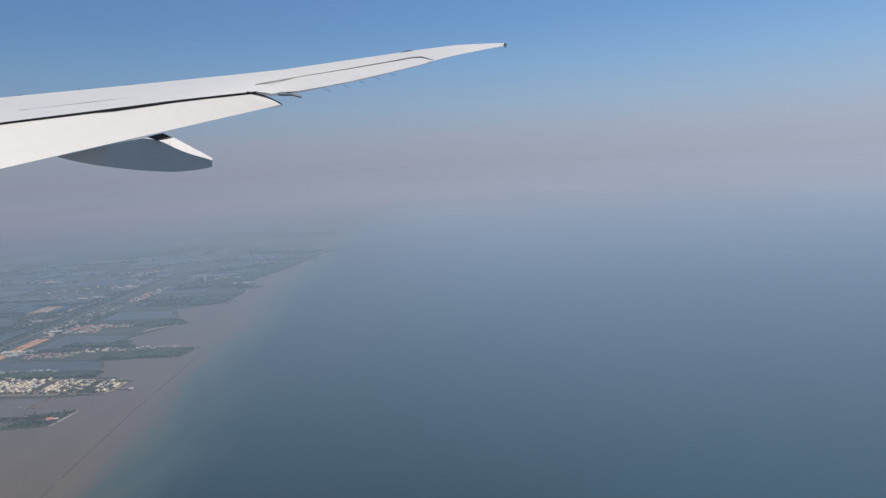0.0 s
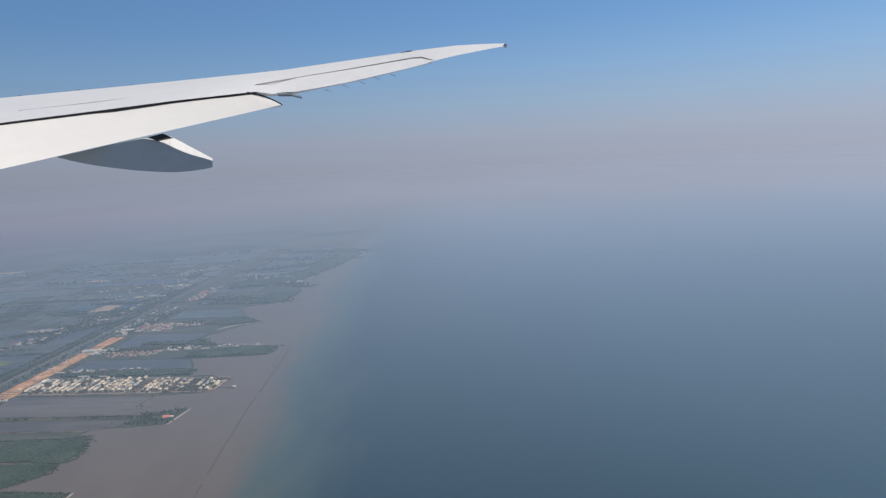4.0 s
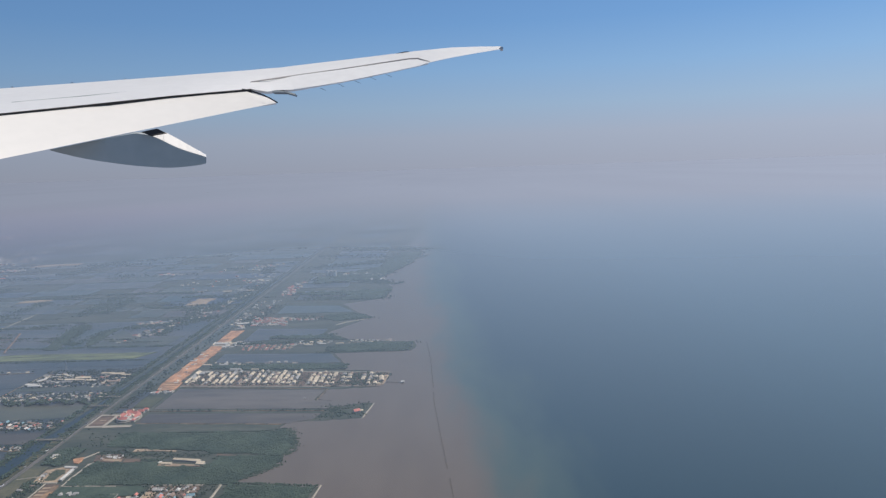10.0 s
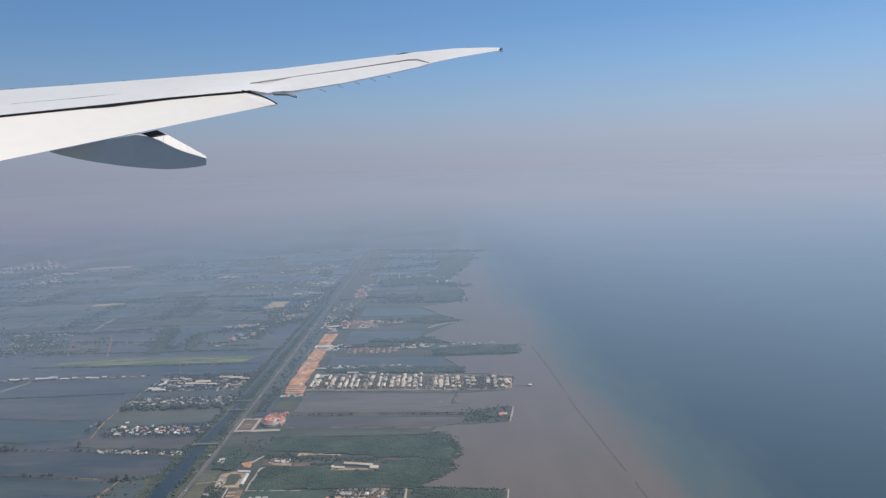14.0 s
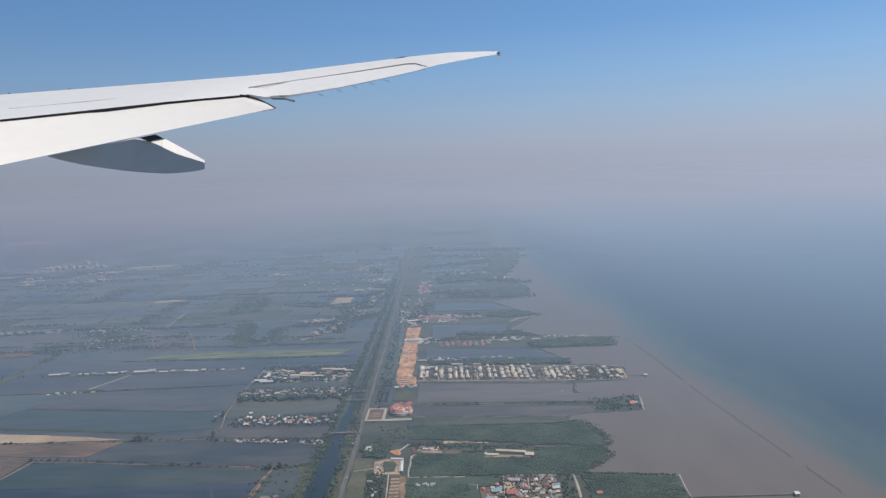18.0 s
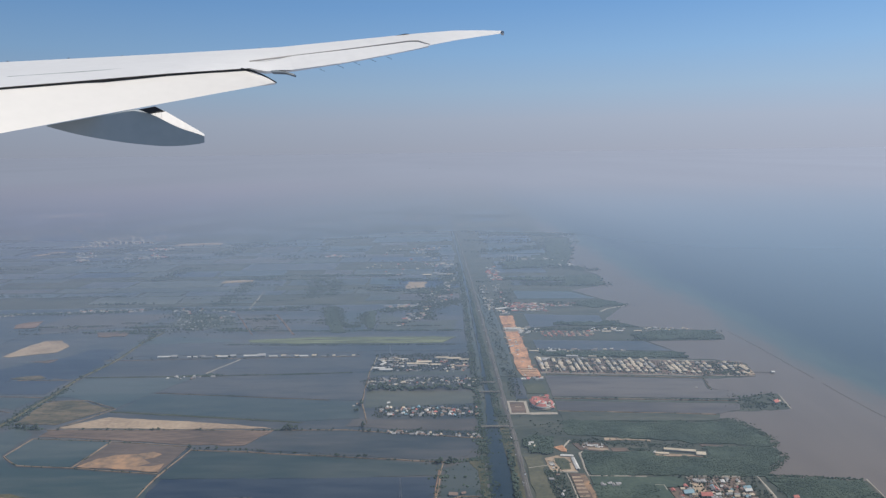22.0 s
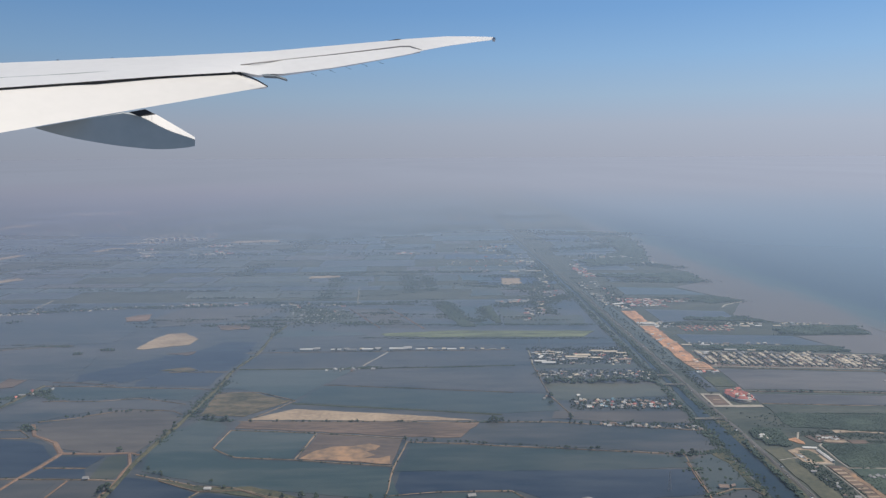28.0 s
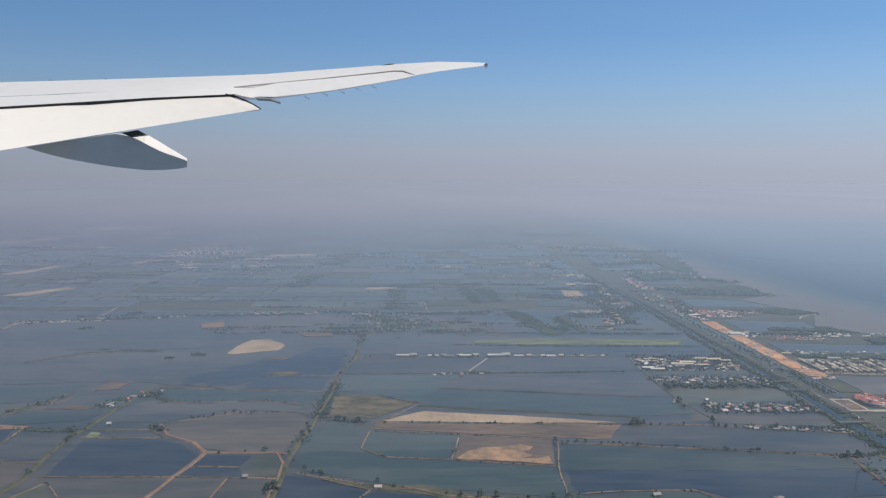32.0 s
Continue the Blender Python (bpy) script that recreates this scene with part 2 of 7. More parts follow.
def sea_material():
    """Silty brown water near the shore that turns blue-green further out, with a ragged soft edge."""
    m = bpy.data.materials.new("sea")
    m.use_nodes = True
    nt = m.node_tree
    bsdf = nt.nodes["Principled BSDF"]
    bsdf.inputs["Roughness"].default_value, bsdf.inputs["IOR"].default_value = 0.42, 1.33
    bsdf.inputs["Specular IOR Level"].default_value = 0.8
    pos = nt.nodes.new("ShaderNodeNewGeometry").outputs["Position"]
    sep = nt.nodes.new("ShaderNodeSeparateXYZ")
    nt.links.new(pos, sep.inputs[0])
    stretch = nt.nodes.new("ShaderNodeMapping")
    stretch.inputs["Scale"].default_value = (0.35, 0.09, 1)
    nt.links.new(pos, stretch.inputs["Vector"])
    big, fine = noise_node(nt, 1.0, 5, stretch.outputs[0]), noise_node(nt, 3.0, 5, stretch.outputs[0])

    def maths(op, a, b, c=None):
        n = nt.nodes.new("ShaderNodeMath")
        n.operation = op
        for k, v in enumerate((a, b, c)):
            if v is not None:
                if isinstance(v, (int, float)):
                    n.inputs[k].default_value = v
                else:
                    nt.links.new(v, n.inputs[k])
        return n.outputs[0]

    # the silt reaches further out near the village than along the northern shore
    reach = nt.nodes.new("ShaderNodeMapRange")
    reach.interpolation_type = "SMOOTHSTEP"
    reach.inputs["From Min"].default_value, reach.inputs["From Max"].default_value = 18.0, 34.0
    reach.inputs["To Min"].default_value, reach.inputs["To Max"].default_value = -1.2, 0.1
    nt.links.new(sep.outputs["Y"], reach.inputs["Value"])
    coast = maths("ADD", reach.outputs[0], maths("MULTIPLY", sep.outputs["Y"], 0.04))
    edge = maths("ADD", maths("MULTIPLY_ADD", big, 3.6, sep.outputs["X"]), maths("MULTIPLY_ADD", fine, 3.0, coast))

    def step(lo, hi):
        r = nt.nodes.new("ShaderNodeMapRange")
        r.interpolation_type = "SMOOTHSTEP"
        r.inputs["From Min"].default_value, r.inputs["From Max"].default_value = lo, hi
        nt.links.new(edge, r.inputs["Value"])
        return r.outputs[0]

    def mixed(f, a, b):
        x = nt.nodes.new("ShaderNodeMix")
        x.data_type = "RGBA"
        nt.links.new(f, x.inputs["Factor"])
        for k, v in (("A", a), ("B", b)):
            if isinstance(v, tuple):
                x.inputs[k].default_value = (*v, 1)
            else:
                nt.links.new(v, x.inputs[k])
        return x.outputs["Result"]

    silt = mixed(fine, MUD[0], MUD[1])
    col = mixed(step(10.4, 13.0), silt, MUD[2])
    col = mixed(step(12.2, 15.4), col, tuple(v * 1.02 for v in MUD[3]))
    # outermost water painted paler, in place of glare on the sunward side
    col = mixed(step(17.0, 32.0), col, tuple(v * k for v, k in zip(MUD[3], (1.65, 1.6, 1.55))))
    nt.links.new(col, bsdf.inputs["Base Color"])
    bp = nt.nodes.new("ShaderNodeBump")
    bp.inputs["Strength"].default_value, bp.inputs["Distance"].default_value = 0.08, 0.01
    nt.links.new(noise_node(nt, 14.0, 3, pos), bp.inputs["Height"])
    nt.links.new(bp.outputs[0], bsdf.inputs["Normal"])
    return m


def painted_haze_material():
    """Distance haze painted into a flat sheet's colour and opacity: see-through overhead, closing up with the distance
    from the flight line;
    bluish near by, grey far off, and coloured paler on the side towards the sun, like the sky above it."""
    m = bpy.data.materials.new("haze")
    m.use_nodes = True
    nt = m.node_tree
    nt.nodes.clear()

    def node(kind, **inputs):
        n = nt.nodes.new(kind)
        for key, v in inputs.items():
            k = int(key[1:])
            if hasattr(v, "is_linked"):
                nt.links.new(v, n.inputs[k])
            else:
                n.inputs[k].default_value = v
        return n

    def maths(op, a, b=0.0):
        n = node("ShaderNodeMath", i0=a, i1=b)
        n.operation = op
        return n.outputs[0]

    pos = nt.nodes.new("ShaderNodeNewGeometry").outputs["Position"]
    y = node("ShaderNodeSeparateXYZ", i0=pos).outputs["Y"]

    def eased(value, lo, hi, a, b):
        r = nt.nodes.new("ShaderNodeMapRange")
        r.interpolation_type = "SMOOTHSTEP"
        for key, v in (("From Min", lo), ("From Max", hi), ("To Min", a), ("To Max", b)):
            r.inputs[key].default_value = v
        nt.links.new(value, r.inputs["Value"])
        return r.outputs[0]

    # the painted haze is denser inland and thinner along the coast
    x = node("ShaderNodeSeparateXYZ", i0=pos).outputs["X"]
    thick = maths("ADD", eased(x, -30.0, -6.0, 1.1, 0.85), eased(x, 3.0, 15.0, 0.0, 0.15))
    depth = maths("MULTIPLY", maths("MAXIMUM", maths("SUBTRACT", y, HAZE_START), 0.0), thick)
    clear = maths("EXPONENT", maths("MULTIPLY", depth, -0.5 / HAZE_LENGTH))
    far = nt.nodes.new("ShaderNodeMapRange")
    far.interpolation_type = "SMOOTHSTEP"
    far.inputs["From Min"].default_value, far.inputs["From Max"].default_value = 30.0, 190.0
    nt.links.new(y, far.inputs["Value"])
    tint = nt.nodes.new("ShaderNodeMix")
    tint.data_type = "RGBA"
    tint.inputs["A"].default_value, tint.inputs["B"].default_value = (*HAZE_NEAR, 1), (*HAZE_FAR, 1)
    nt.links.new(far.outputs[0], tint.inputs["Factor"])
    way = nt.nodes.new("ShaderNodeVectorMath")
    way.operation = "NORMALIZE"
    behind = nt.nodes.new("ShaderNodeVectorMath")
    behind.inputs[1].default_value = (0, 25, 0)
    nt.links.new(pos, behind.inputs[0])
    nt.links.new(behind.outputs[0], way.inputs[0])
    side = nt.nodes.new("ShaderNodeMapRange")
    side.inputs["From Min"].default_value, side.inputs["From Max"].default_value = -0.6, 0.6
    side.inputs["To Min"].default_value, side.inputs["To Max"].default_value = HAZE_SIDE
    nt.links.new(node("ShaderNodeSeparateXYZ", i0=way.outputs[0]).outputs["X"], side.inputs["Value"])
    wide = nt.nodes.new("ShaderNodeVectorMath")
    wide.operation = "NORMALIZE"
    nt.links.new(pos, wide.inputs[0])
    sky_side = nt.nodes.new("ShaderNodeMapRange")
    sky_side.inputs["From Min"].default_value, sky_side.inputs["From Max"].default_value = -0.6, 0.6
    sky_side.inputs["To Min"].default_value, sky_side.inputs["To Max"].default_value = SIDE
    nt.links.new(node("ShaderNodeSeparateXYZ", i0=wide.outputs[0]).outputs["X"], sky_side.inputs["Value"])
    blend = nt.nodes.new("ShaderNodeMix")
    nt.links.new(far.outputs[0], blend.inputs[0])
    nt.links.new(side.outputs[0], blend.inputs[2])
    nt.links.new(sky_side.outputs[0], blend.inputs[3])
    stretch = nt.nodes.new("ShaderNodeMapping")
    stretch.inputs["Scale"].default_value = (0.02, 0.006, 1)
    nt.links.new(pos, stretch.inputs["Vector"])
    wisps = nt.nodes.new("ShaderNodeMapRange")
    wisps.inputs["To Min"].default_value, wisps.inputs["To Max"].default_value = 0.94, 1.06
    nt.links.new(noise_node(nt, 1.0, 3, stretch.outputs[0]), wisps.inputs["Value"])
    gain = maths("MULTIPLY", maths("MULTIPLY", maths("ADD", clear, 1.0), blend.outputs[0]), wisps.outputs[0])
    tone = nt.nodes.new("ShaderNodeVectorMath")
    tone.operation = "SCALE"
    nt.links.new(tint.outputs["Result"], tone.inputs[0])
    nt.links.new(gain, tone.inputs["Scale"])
    # haze tint painted redder far inland, neutral near the sea, evened out towards the horizon
    inland_tint = nt.nodes.new("ShaderNodeMapRange")
    inland_tint.inputs["From Min"].default_value, inland_tint.inputs["From Max"].default_value = -55.0, -20.0
    nt.links.new(x, inland_tint.inputs["Value"])
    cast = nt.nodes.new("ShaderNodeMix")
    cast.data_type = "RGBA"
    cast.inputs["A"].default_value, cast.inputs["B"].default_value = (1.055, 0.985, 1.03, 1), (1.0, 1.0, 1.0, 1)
    nt.links.new(inland_tint.outputs[0], cast.inputs["Factor"])
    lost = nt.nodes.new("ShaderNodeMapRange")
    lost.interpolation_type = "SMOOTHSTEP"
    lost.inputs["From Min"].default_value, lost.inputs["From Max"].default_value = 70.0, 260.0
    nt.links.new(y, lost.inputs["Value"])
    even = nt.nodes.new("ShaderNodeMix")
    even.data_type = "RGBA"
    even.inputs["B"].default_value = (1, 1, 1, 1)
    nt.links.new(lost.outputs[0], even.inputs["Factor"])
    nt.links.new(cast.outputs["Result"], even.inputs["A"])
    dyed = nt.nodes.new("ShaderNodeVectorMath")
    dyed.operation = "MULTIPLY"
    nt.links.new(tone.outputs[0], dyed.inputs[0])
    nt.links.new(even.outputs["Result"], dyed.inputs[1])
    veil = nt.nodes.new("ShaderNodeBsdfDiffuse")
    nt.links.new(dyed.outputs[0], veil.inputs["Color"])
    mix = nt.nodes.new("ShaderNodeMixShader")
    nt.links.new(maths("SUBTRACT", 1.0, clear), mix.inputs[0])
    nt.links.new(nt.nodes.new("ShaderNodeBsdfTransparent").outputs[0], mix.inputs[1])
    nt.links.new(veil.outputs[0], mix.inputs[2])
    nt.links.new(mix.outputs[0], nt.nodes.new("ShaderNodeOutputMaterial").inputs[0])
    return m


# ---------------------------------------------------------------- building helpers
def mesh_of(bm, name):
    me = bpy.data.meshes.new(name)
    bm.to_mesh(me)
    bm.free()
    return me


def part(name, bm, material, parent=None, label=""):
    ob = new(name, mesh_of(bm, name))
    ob.data.materials.append(material)
    if parent is not None:
        ob.parent = parent
    if label:
        ob["label"] = label
    return ob


def slab(points, z0, z1, bm=None):
    """A flat-topped piece over a polygon, from z0 to z1."""
    bm = bm or bmesh.new()
    low = [bm.verts.new((x, y, z0)) for x, y in points]
    top = [bm.verts.new((x, y, z1)) for x, y in points]
    n = len(points)
    faces = [bm.faces.new(top)] + [bm.faces.new((low[i], low[(i + 1) % n], top[(i + 1) % n], top[i])) for i in range(n)]
    bmesh.ops.recalc_face_normals(bm, faces=faces)
    if faces[0].normal.z < 0:
        bmesh.ops.reverse_faces(bm, faces=faces)
    bmesh.ops.triangulate(bm, faces=[faces[0]])
    return bm


def softened(points, wobble, seed, step=0.35):
    """The outline with its edges broken up into short, uneven runs."""
    rnd, out = random.Random(seed), []
    for (x0, y0), (x1, y1) in zip(points, points[1:] + points[:1]):
        length = math.hypot(x1 - x0, y1 - y0)
        n = max(1, min(12, int(length / step)))
        for i in range(n):
            k = i / n
            w = wobble if i else wobble * 0.3
            out.append((x0 + (x1 - x0) * k + rnd.uniform(-w, w), y0 + (y1 - y0) * k + rnd.uniform(-w, w)))
    return out


def bank_mesh(points, width, height, seed=0, base=0.0, bm=None):
    """A low earth bank with sloping sides along a line."""
    bm = bm or bmesh.new()
    rnd = random.Random(seed)
    line = []
    for (x0, y0), (x1, y1) in zip(points, points[1:]):
        n = max(1, int(math.hypot(x1 - x0, y1 - y0) / 0.5))
        line += [(x0 + (x1 - x0) * i / n + rnd.uniform(-0.02, 0.02), y0 + (y1 - y0) * i / n + rnd.uniform(-0.02, 0.02)) for i in range(n)]
    line.append(points[-1])
    rings = []
    for i, (x, y) in enumerate(line):
        a, b = line[max(0, i - 1)], line[min(len(line) - 1, i + 1)]
        d = Vector((b[0] - a[0], b[1] - a[1])).normalized()
        s = Vector((-d.y, d.x))
        w = width * rnd.uniform(0.75, 1.25) / 2
        h = height * rnd.uniform(0.85, 1.15)
        rings.append([bm.verts.new((x + s.x * k, y + s.y * k, z)) for k, z in ((w, base), (w * 0.5, base + h), (-w * 0.5, base + h), (-w, base))])
    for r0, r1 in zip(rings, rings[1:]):
        for i in range(3):
            bm.faces.new((r0[i], r0[i + 1], r1[i + 1], r1[i]))
    for r in (rings[0], rings[-1]):
        bm.faces.new(r)
    bmesh.ops.recalc_face_normals(bm, faces=bm.faces)
    return bm


def inside(x, y, poly):
    odd = False
    for (x0, y0), (x1, y1) in zip(poly, poly[1:] + poly[:1]):
        if (y0 > y) != (y1 > y) and x < (x1 - x0) * (y - y0) / (y1 - y0) + x0:
            odd = not odd
    return odd


# ---------------------------------------------------------------- ground, sea, haze
def sheet(name, x0, x1, y0, y1, z, material, label, category):
    bm = bmesh.new()
    bm.faces.new([bm.verts.new(v) for v in ((x0, y0, z), (x1, y0, z), (x1, y1, z), (x0, y1, z))])
    return tagged(part(name, bm, material), label, category, kind="structure")


sheet("ground", -3500, 3500, -600, 2180, 0.0, MARSH, "flat grey-green coastal marshland between the fish ponds", "ground")

COAST_NEAR = [(3.3, 12.0), (3.6, 16.0), (3.76, 17.99), (3.85, 18.89), (2.6, 19.0), (1.25, 19.25), (1.6, 19.8), (2.1, 20.27), (2.39, 20.84), (2.25, 21.3),
              (2.49, 21.8), (2.3, 22.5), (2.02, 23.2), (1.65, 23.6), (1.75, 24.1), (3.0, 24.15), (4.39, 24.31), (4.69, 25.88), (3.2, 26.2), (2.45, 26.6), (2.6, 27.7), (4.78, 27.91)]
COAST_FAR = [(5.12, 29.75), (4.0, 30.3), (2.96, 30.5), (2.8, 31.5), (2.0, 33.4), (3.6, 33.45), (5.72, 33.48), (6.0, 34.2), (5.87, 35.1), (4.0, 35.7), (2.34, 36.24),
             (0.9, 37.7), (1.9, 39.6), (3.04, 41.6), (2.01, 43.0), (0.6, 46.0), (3.2, 47.7), (3.55, 51.8), (2.0, 57.2), (3.6, 64.0), (5.4, 73.3),
             (3.2, 80.0), (4.5, 100.0), (3.0, 140.0), (6.0, 220.0), (2.0, 400.0)]
shore = COAST_NEAR + COAST_FAR


def sea():
    bm = bmesh.new()
    line = []
    rnd = random.Random(4)
    for (x0, y0), (x1, y1) in zip(shore, shore[1:]):
        n = max(1, min(14, int(math.hypot(x1 - x0, y1 - y0) / 0.22)))
        line += [(x0 + (x1 - x0) * i / n + rnd.uniform(-0.05, 0.05), y0 + (y1 - y0) * i / n + rnd.uniform(-0.05, 0.05)) for i in range(n)]
    line = [(3.0, -600.0)] + line + [(2.0, 2175.0), (3490.0, 2175.0), (3490.0, -600.0)]
    f = bm.faces.new([bm.verts.new((x, y, 0.006)) for x, y in line])
    if f.normal.z < 0:
        f.normal_flip()
    bmesh.ops.triangulate(bm, faces=[f])
    bm.normal_update()
    for f in bm.faces:
        if f.normal.z < 0:
            f.normal_flip()
    return tagged(part("water", bm, sea_material()), "silty brown shallows turning to hazy blue open sea", "sea", kind="structure")


sea()
# flat sheet added over the land, its colour standing in for distance haze
sheet("haze", -3600, 3600, -40, 2200, 0.75, painted_haze_material(), "see-through grey sheet with distance haze painted into its colour", "haze")

count = 0


def pond(points, tone, wobble=0.03, z=0.012):
    global count
    count += 1
    ob = part("pond", slab(softened(points, wobble, count), 0.001, z + 0.0001 * (count % 7)), WATERS[tone])
    return tagged(ob, {"grey": "still grey fish pond between earth banks", "blue": "deep blue fish pond between earth banks",
                       "teal": "greenish fish pond between earth banks", "brown": "shallow muddy brown pond", "green": "dull olive-green shallow pond"}[tone], "pond", "fish ponds", "structure")


def field(name, points, material, label, category, wobble=0.05, z=0.016):
    global count
    count += 1
    return tagged(part(name, slab(softened(points, wobble, count), 0.001, z + 0.0001 * (count % 7)), material), label, category, kind="structure")


bank_lines = []


def bank(points, width=0.055, height=0.025, material=BANK, label="low earth bank between two fish ponds"):
    global count
    count += 1
    bank_lines.append(points)
    return tagged(part("bank", bank_mesh(points, width, height, count), material), label, "earth bank", "pond banks", "structure")


field("shallows", [(-74.9, 14.34), (-6.75, 14.5), (-6.75, 42.5), (-74.9, 42.03)], WATERS["grey"], "shallow flooded ground between the fish ponds", "shallows", 0.03, 0.006)
# ponds west of the canal, nearest rows first
pond([(-29.6, 21.89), (-28.2, 22.07), (-27.4, 21.91), (-26.65, 21.56), (-25.95, 20.77), (-26.2, 19.48), (-29.4, 19.38)], "blue")
pond([(-29.3, 22.12), (-29.25, 22.7), (-28.2, 22.7), (-27.7, 22.37), (-27.6, 22.11)], "grey")
pond([(-25.85, 20.08), (-25.68, 20.72), (-24.45, 20.72), (-24.62, 20.02)], "blue")
pond([(-26.0, 19.45), (-25.88, 19.95), (-24.64, 19.9), (-24.3, 19.32)], "blue")
pond([(-24.36, 20.7), (-23.85, 20.78), (-23.55, 20.1), (-23.55, 19.3), (-24.22, 19.32)], "green")
pond([(-29.5, 19.24), (-25, 19.19), (-25.1, 14.84), (-29.7, 14.84)], "grey")
pond([(-24.85, 19.21), (-23.65, 19.14), (-23.65, 15.33), (-24.9, 15.33)], "grey")
pond([(-23.35, 19.38), (-22, 19.04), (-21.1, 18.4), (-21.5, 17.75), (-23.3, 16.81)], "blue")
pond([(-27.77, 23.13), (-27, 23.64), (-26.04, 24.33), (-24.98, 24.51), (-23.9, 24.13), (-23.32, 23.69), (-23.4, 22.45), (-23.65, 20.97), (-24.8, 20.95), (-26, 21.3), (-27.2, 22.15)], "brown")
pond([(-30.2, 23.44), (-28.9, 25.52), (-26.8, 25.57), (-25.05, 25.71), (-23.7, 24.92), (-24, 24.43), (-26.1, 24.68), (-28, 23.44)], "grey")
pond([(-23.3, 21.07), (-23.15, 22.6), (-22.4, 23.59), (-21.58, 22.93), (-21.62, 21.26), (-20.8, 20.42), (-19, 20.2), (-16.3, 19.73), (-15.85, 17.9), (-19.64, 18.57), (-21.3, 19.04), (-23, 19.73)], "teal")
pond([(-21.5, 21.26), (-21.32, 22.6), (-18.7, 22.2), (-19.08, 20.42), (-20.75, 20.55)], "teal")
pond([(-22.9, 26.6), (-22.1, 26.49), (-19.9, 25.32), (-19.15, 26.9), (-18.2, 28.78), (-22.8, 28.83)], "teal")
pond([(-28.75, 27.55), (-29.0, 28.5), (-28.0, 29.3), (-27.0, 30.5), (-25.9, 31.4), (-24.2, 33.2), (-23.1, 33.4), (-23.2, 28.75), (-25.8, 28.8), (-26.5, 27.5)], "blue", 0.28)
pond([(-25.7, 28.6), (-23.35, 28.55), (-23.4, 26.9), (-26.2, 27.0), (-26.3, 27.45)], "blue", 0.05)
pond([(-29.6, 26.9), (-27.7, 26.85), (-23.45, 26.45), (-23.6, 25.25), (-25.36, 25.75), (-26.9, 25.5), (-28.6, 25.5)], "teal", 0.05)
pond([(-32.9, 24.73), (-31.1, 24.33), (-31, 25.52), (-30.1, 26.9), (-29.2, 25.71), (-30.5, 23.64), (-32.9, 23.14)], "teal")
pond([(-37.9, 22.85), (-32.1, 22.75), (-31.9, 21.4), (-31.2, 20.4), (-38.0, 20.3)], "blue")
pond([(-30.95, 20.5), (-31.2, 21.9), (-30.4, 22.15), (-30.1, 20.55)], "grey")
pond([(-31.1, 20.25), (-30.25, 20.3), (-30.0, 19.1), (-30.3, 18.5), (-33.0, 18.4), (-33.4, 20.1)], "brown")
pond([(-29.65, 18.1), (-29.2, 18.95), (-28.6, 18.2), (-28.5, 15.5), (-29.9, 15.5)], "green")
pond([(-19, 27), (-18.1, 28.78), (-11.05, 29.05), (-10.95, 25.75), (-12.19, 25.9)], "grey")
pond([(-19.75, 25.02), (-19.15, 26.82), (-12.19, 25.78), (-10.95, 25.6), (-10.8, 24.0), (-12.77, 23.78)], "teal")
pond([(-17.8, 28.98), (-11.05, 29.2), (-11.05, 31.5), (-17.3, 31.45)], "grey")
pond([(-13.3, 22.95), (-11.4, 22.85), (-6.75, 22.05), (-7.15, 20.85), (-7.8, 20.5), (-10.3, 20.9), (-14.2, 21.5)], "grey")
pond([(-15.72, 21.4), (-14.13, 21.2), (-10.3, 20.68), (-7.85, 20.25), (-7.95, 19.55), (-11.8, 19.45), (-16.05, 19.55)], "teal")
pond([(-15.95, 19.53), (-7.98, 19.45), (-8.2, 18.0), (-12.0, 17.6), (-12.87, 18.34), (-14.9, 18.28), (-16.1, 18.15)], "blue")
pond([(-14.8, 18.15), (-12.97, 18.23), (-12.58, 17.71), (-14.9, 17.6)], "teal")
pond([(-10.75, 25.0), (-10.6, 25.0), (-6.6, 25.3), (-6.6, 26.6), (-10.85, 26.8)], "green")
pond([(-11.0, 23.9), (-6.6, 23.8), (-6.7, 22.7), (-9.7, 23.0), (-11.2, 23.3)], "brown")
pond([(-22.5, 31.94), (-11.4, 32.2), (-11.3, 33.4), (-22.4, 33.82)], "grey")
pond([(-11.2, 32.4), (-6.6, 32.3), (-6.6, 33.2), (-11.2, 33.3)], "grey")
pond([(-11.0, 29.2), (-6.7, 29.2), (-6.7, 28.6), (-11.1, 28.75)], "green")
pond([(-11.3, 31.9), (-11.0, 31.9), (-11.0, 29.3), (-11.5, 29.3)], "grey")
pond([(-7.85, 20.0), (-7.0, 20.5), (-6.75, 19.6), (-6.95, 18.3), (-8.0, 17.9)], "teal")
pond([(-7.0, 20.45), (-6.6, 20.5), (-6.6, 17.5), (-6.9, 18.2), (-6.7, 19.6)], "grey")
pond([(-23, 28.98), (-18, 28.98), (-17.5, 31.45), (-22.7, 31.65)], "grey")
pond([(-23.1, 33.53), (-22.6, 35.51), (-18.5, 34.81), (-18.2, 34.22), (-22.4, 34.02)], "teal")
pond([(-21.4, 17.9), (-20.85, 18.42), (-19, 17.9), (-18.9, 15.33), (-22.7, 15.33)], "blue")
pond([(-30.9, 27.89), (-29.2, 27.69), (-29.2, 30.07), (-30.1, 32.64), (-33.4, 32.83), (-35.9, 30.86), (-35.9, 27.69)], "grey", 0.1)
pond([(-35.9, 33.03), (-31.7, 33.23), (-29.9, 33.03), (-29.5, 36), (-31.4, 37.58), (-37.9, 37.78)], "grey", 0.1)
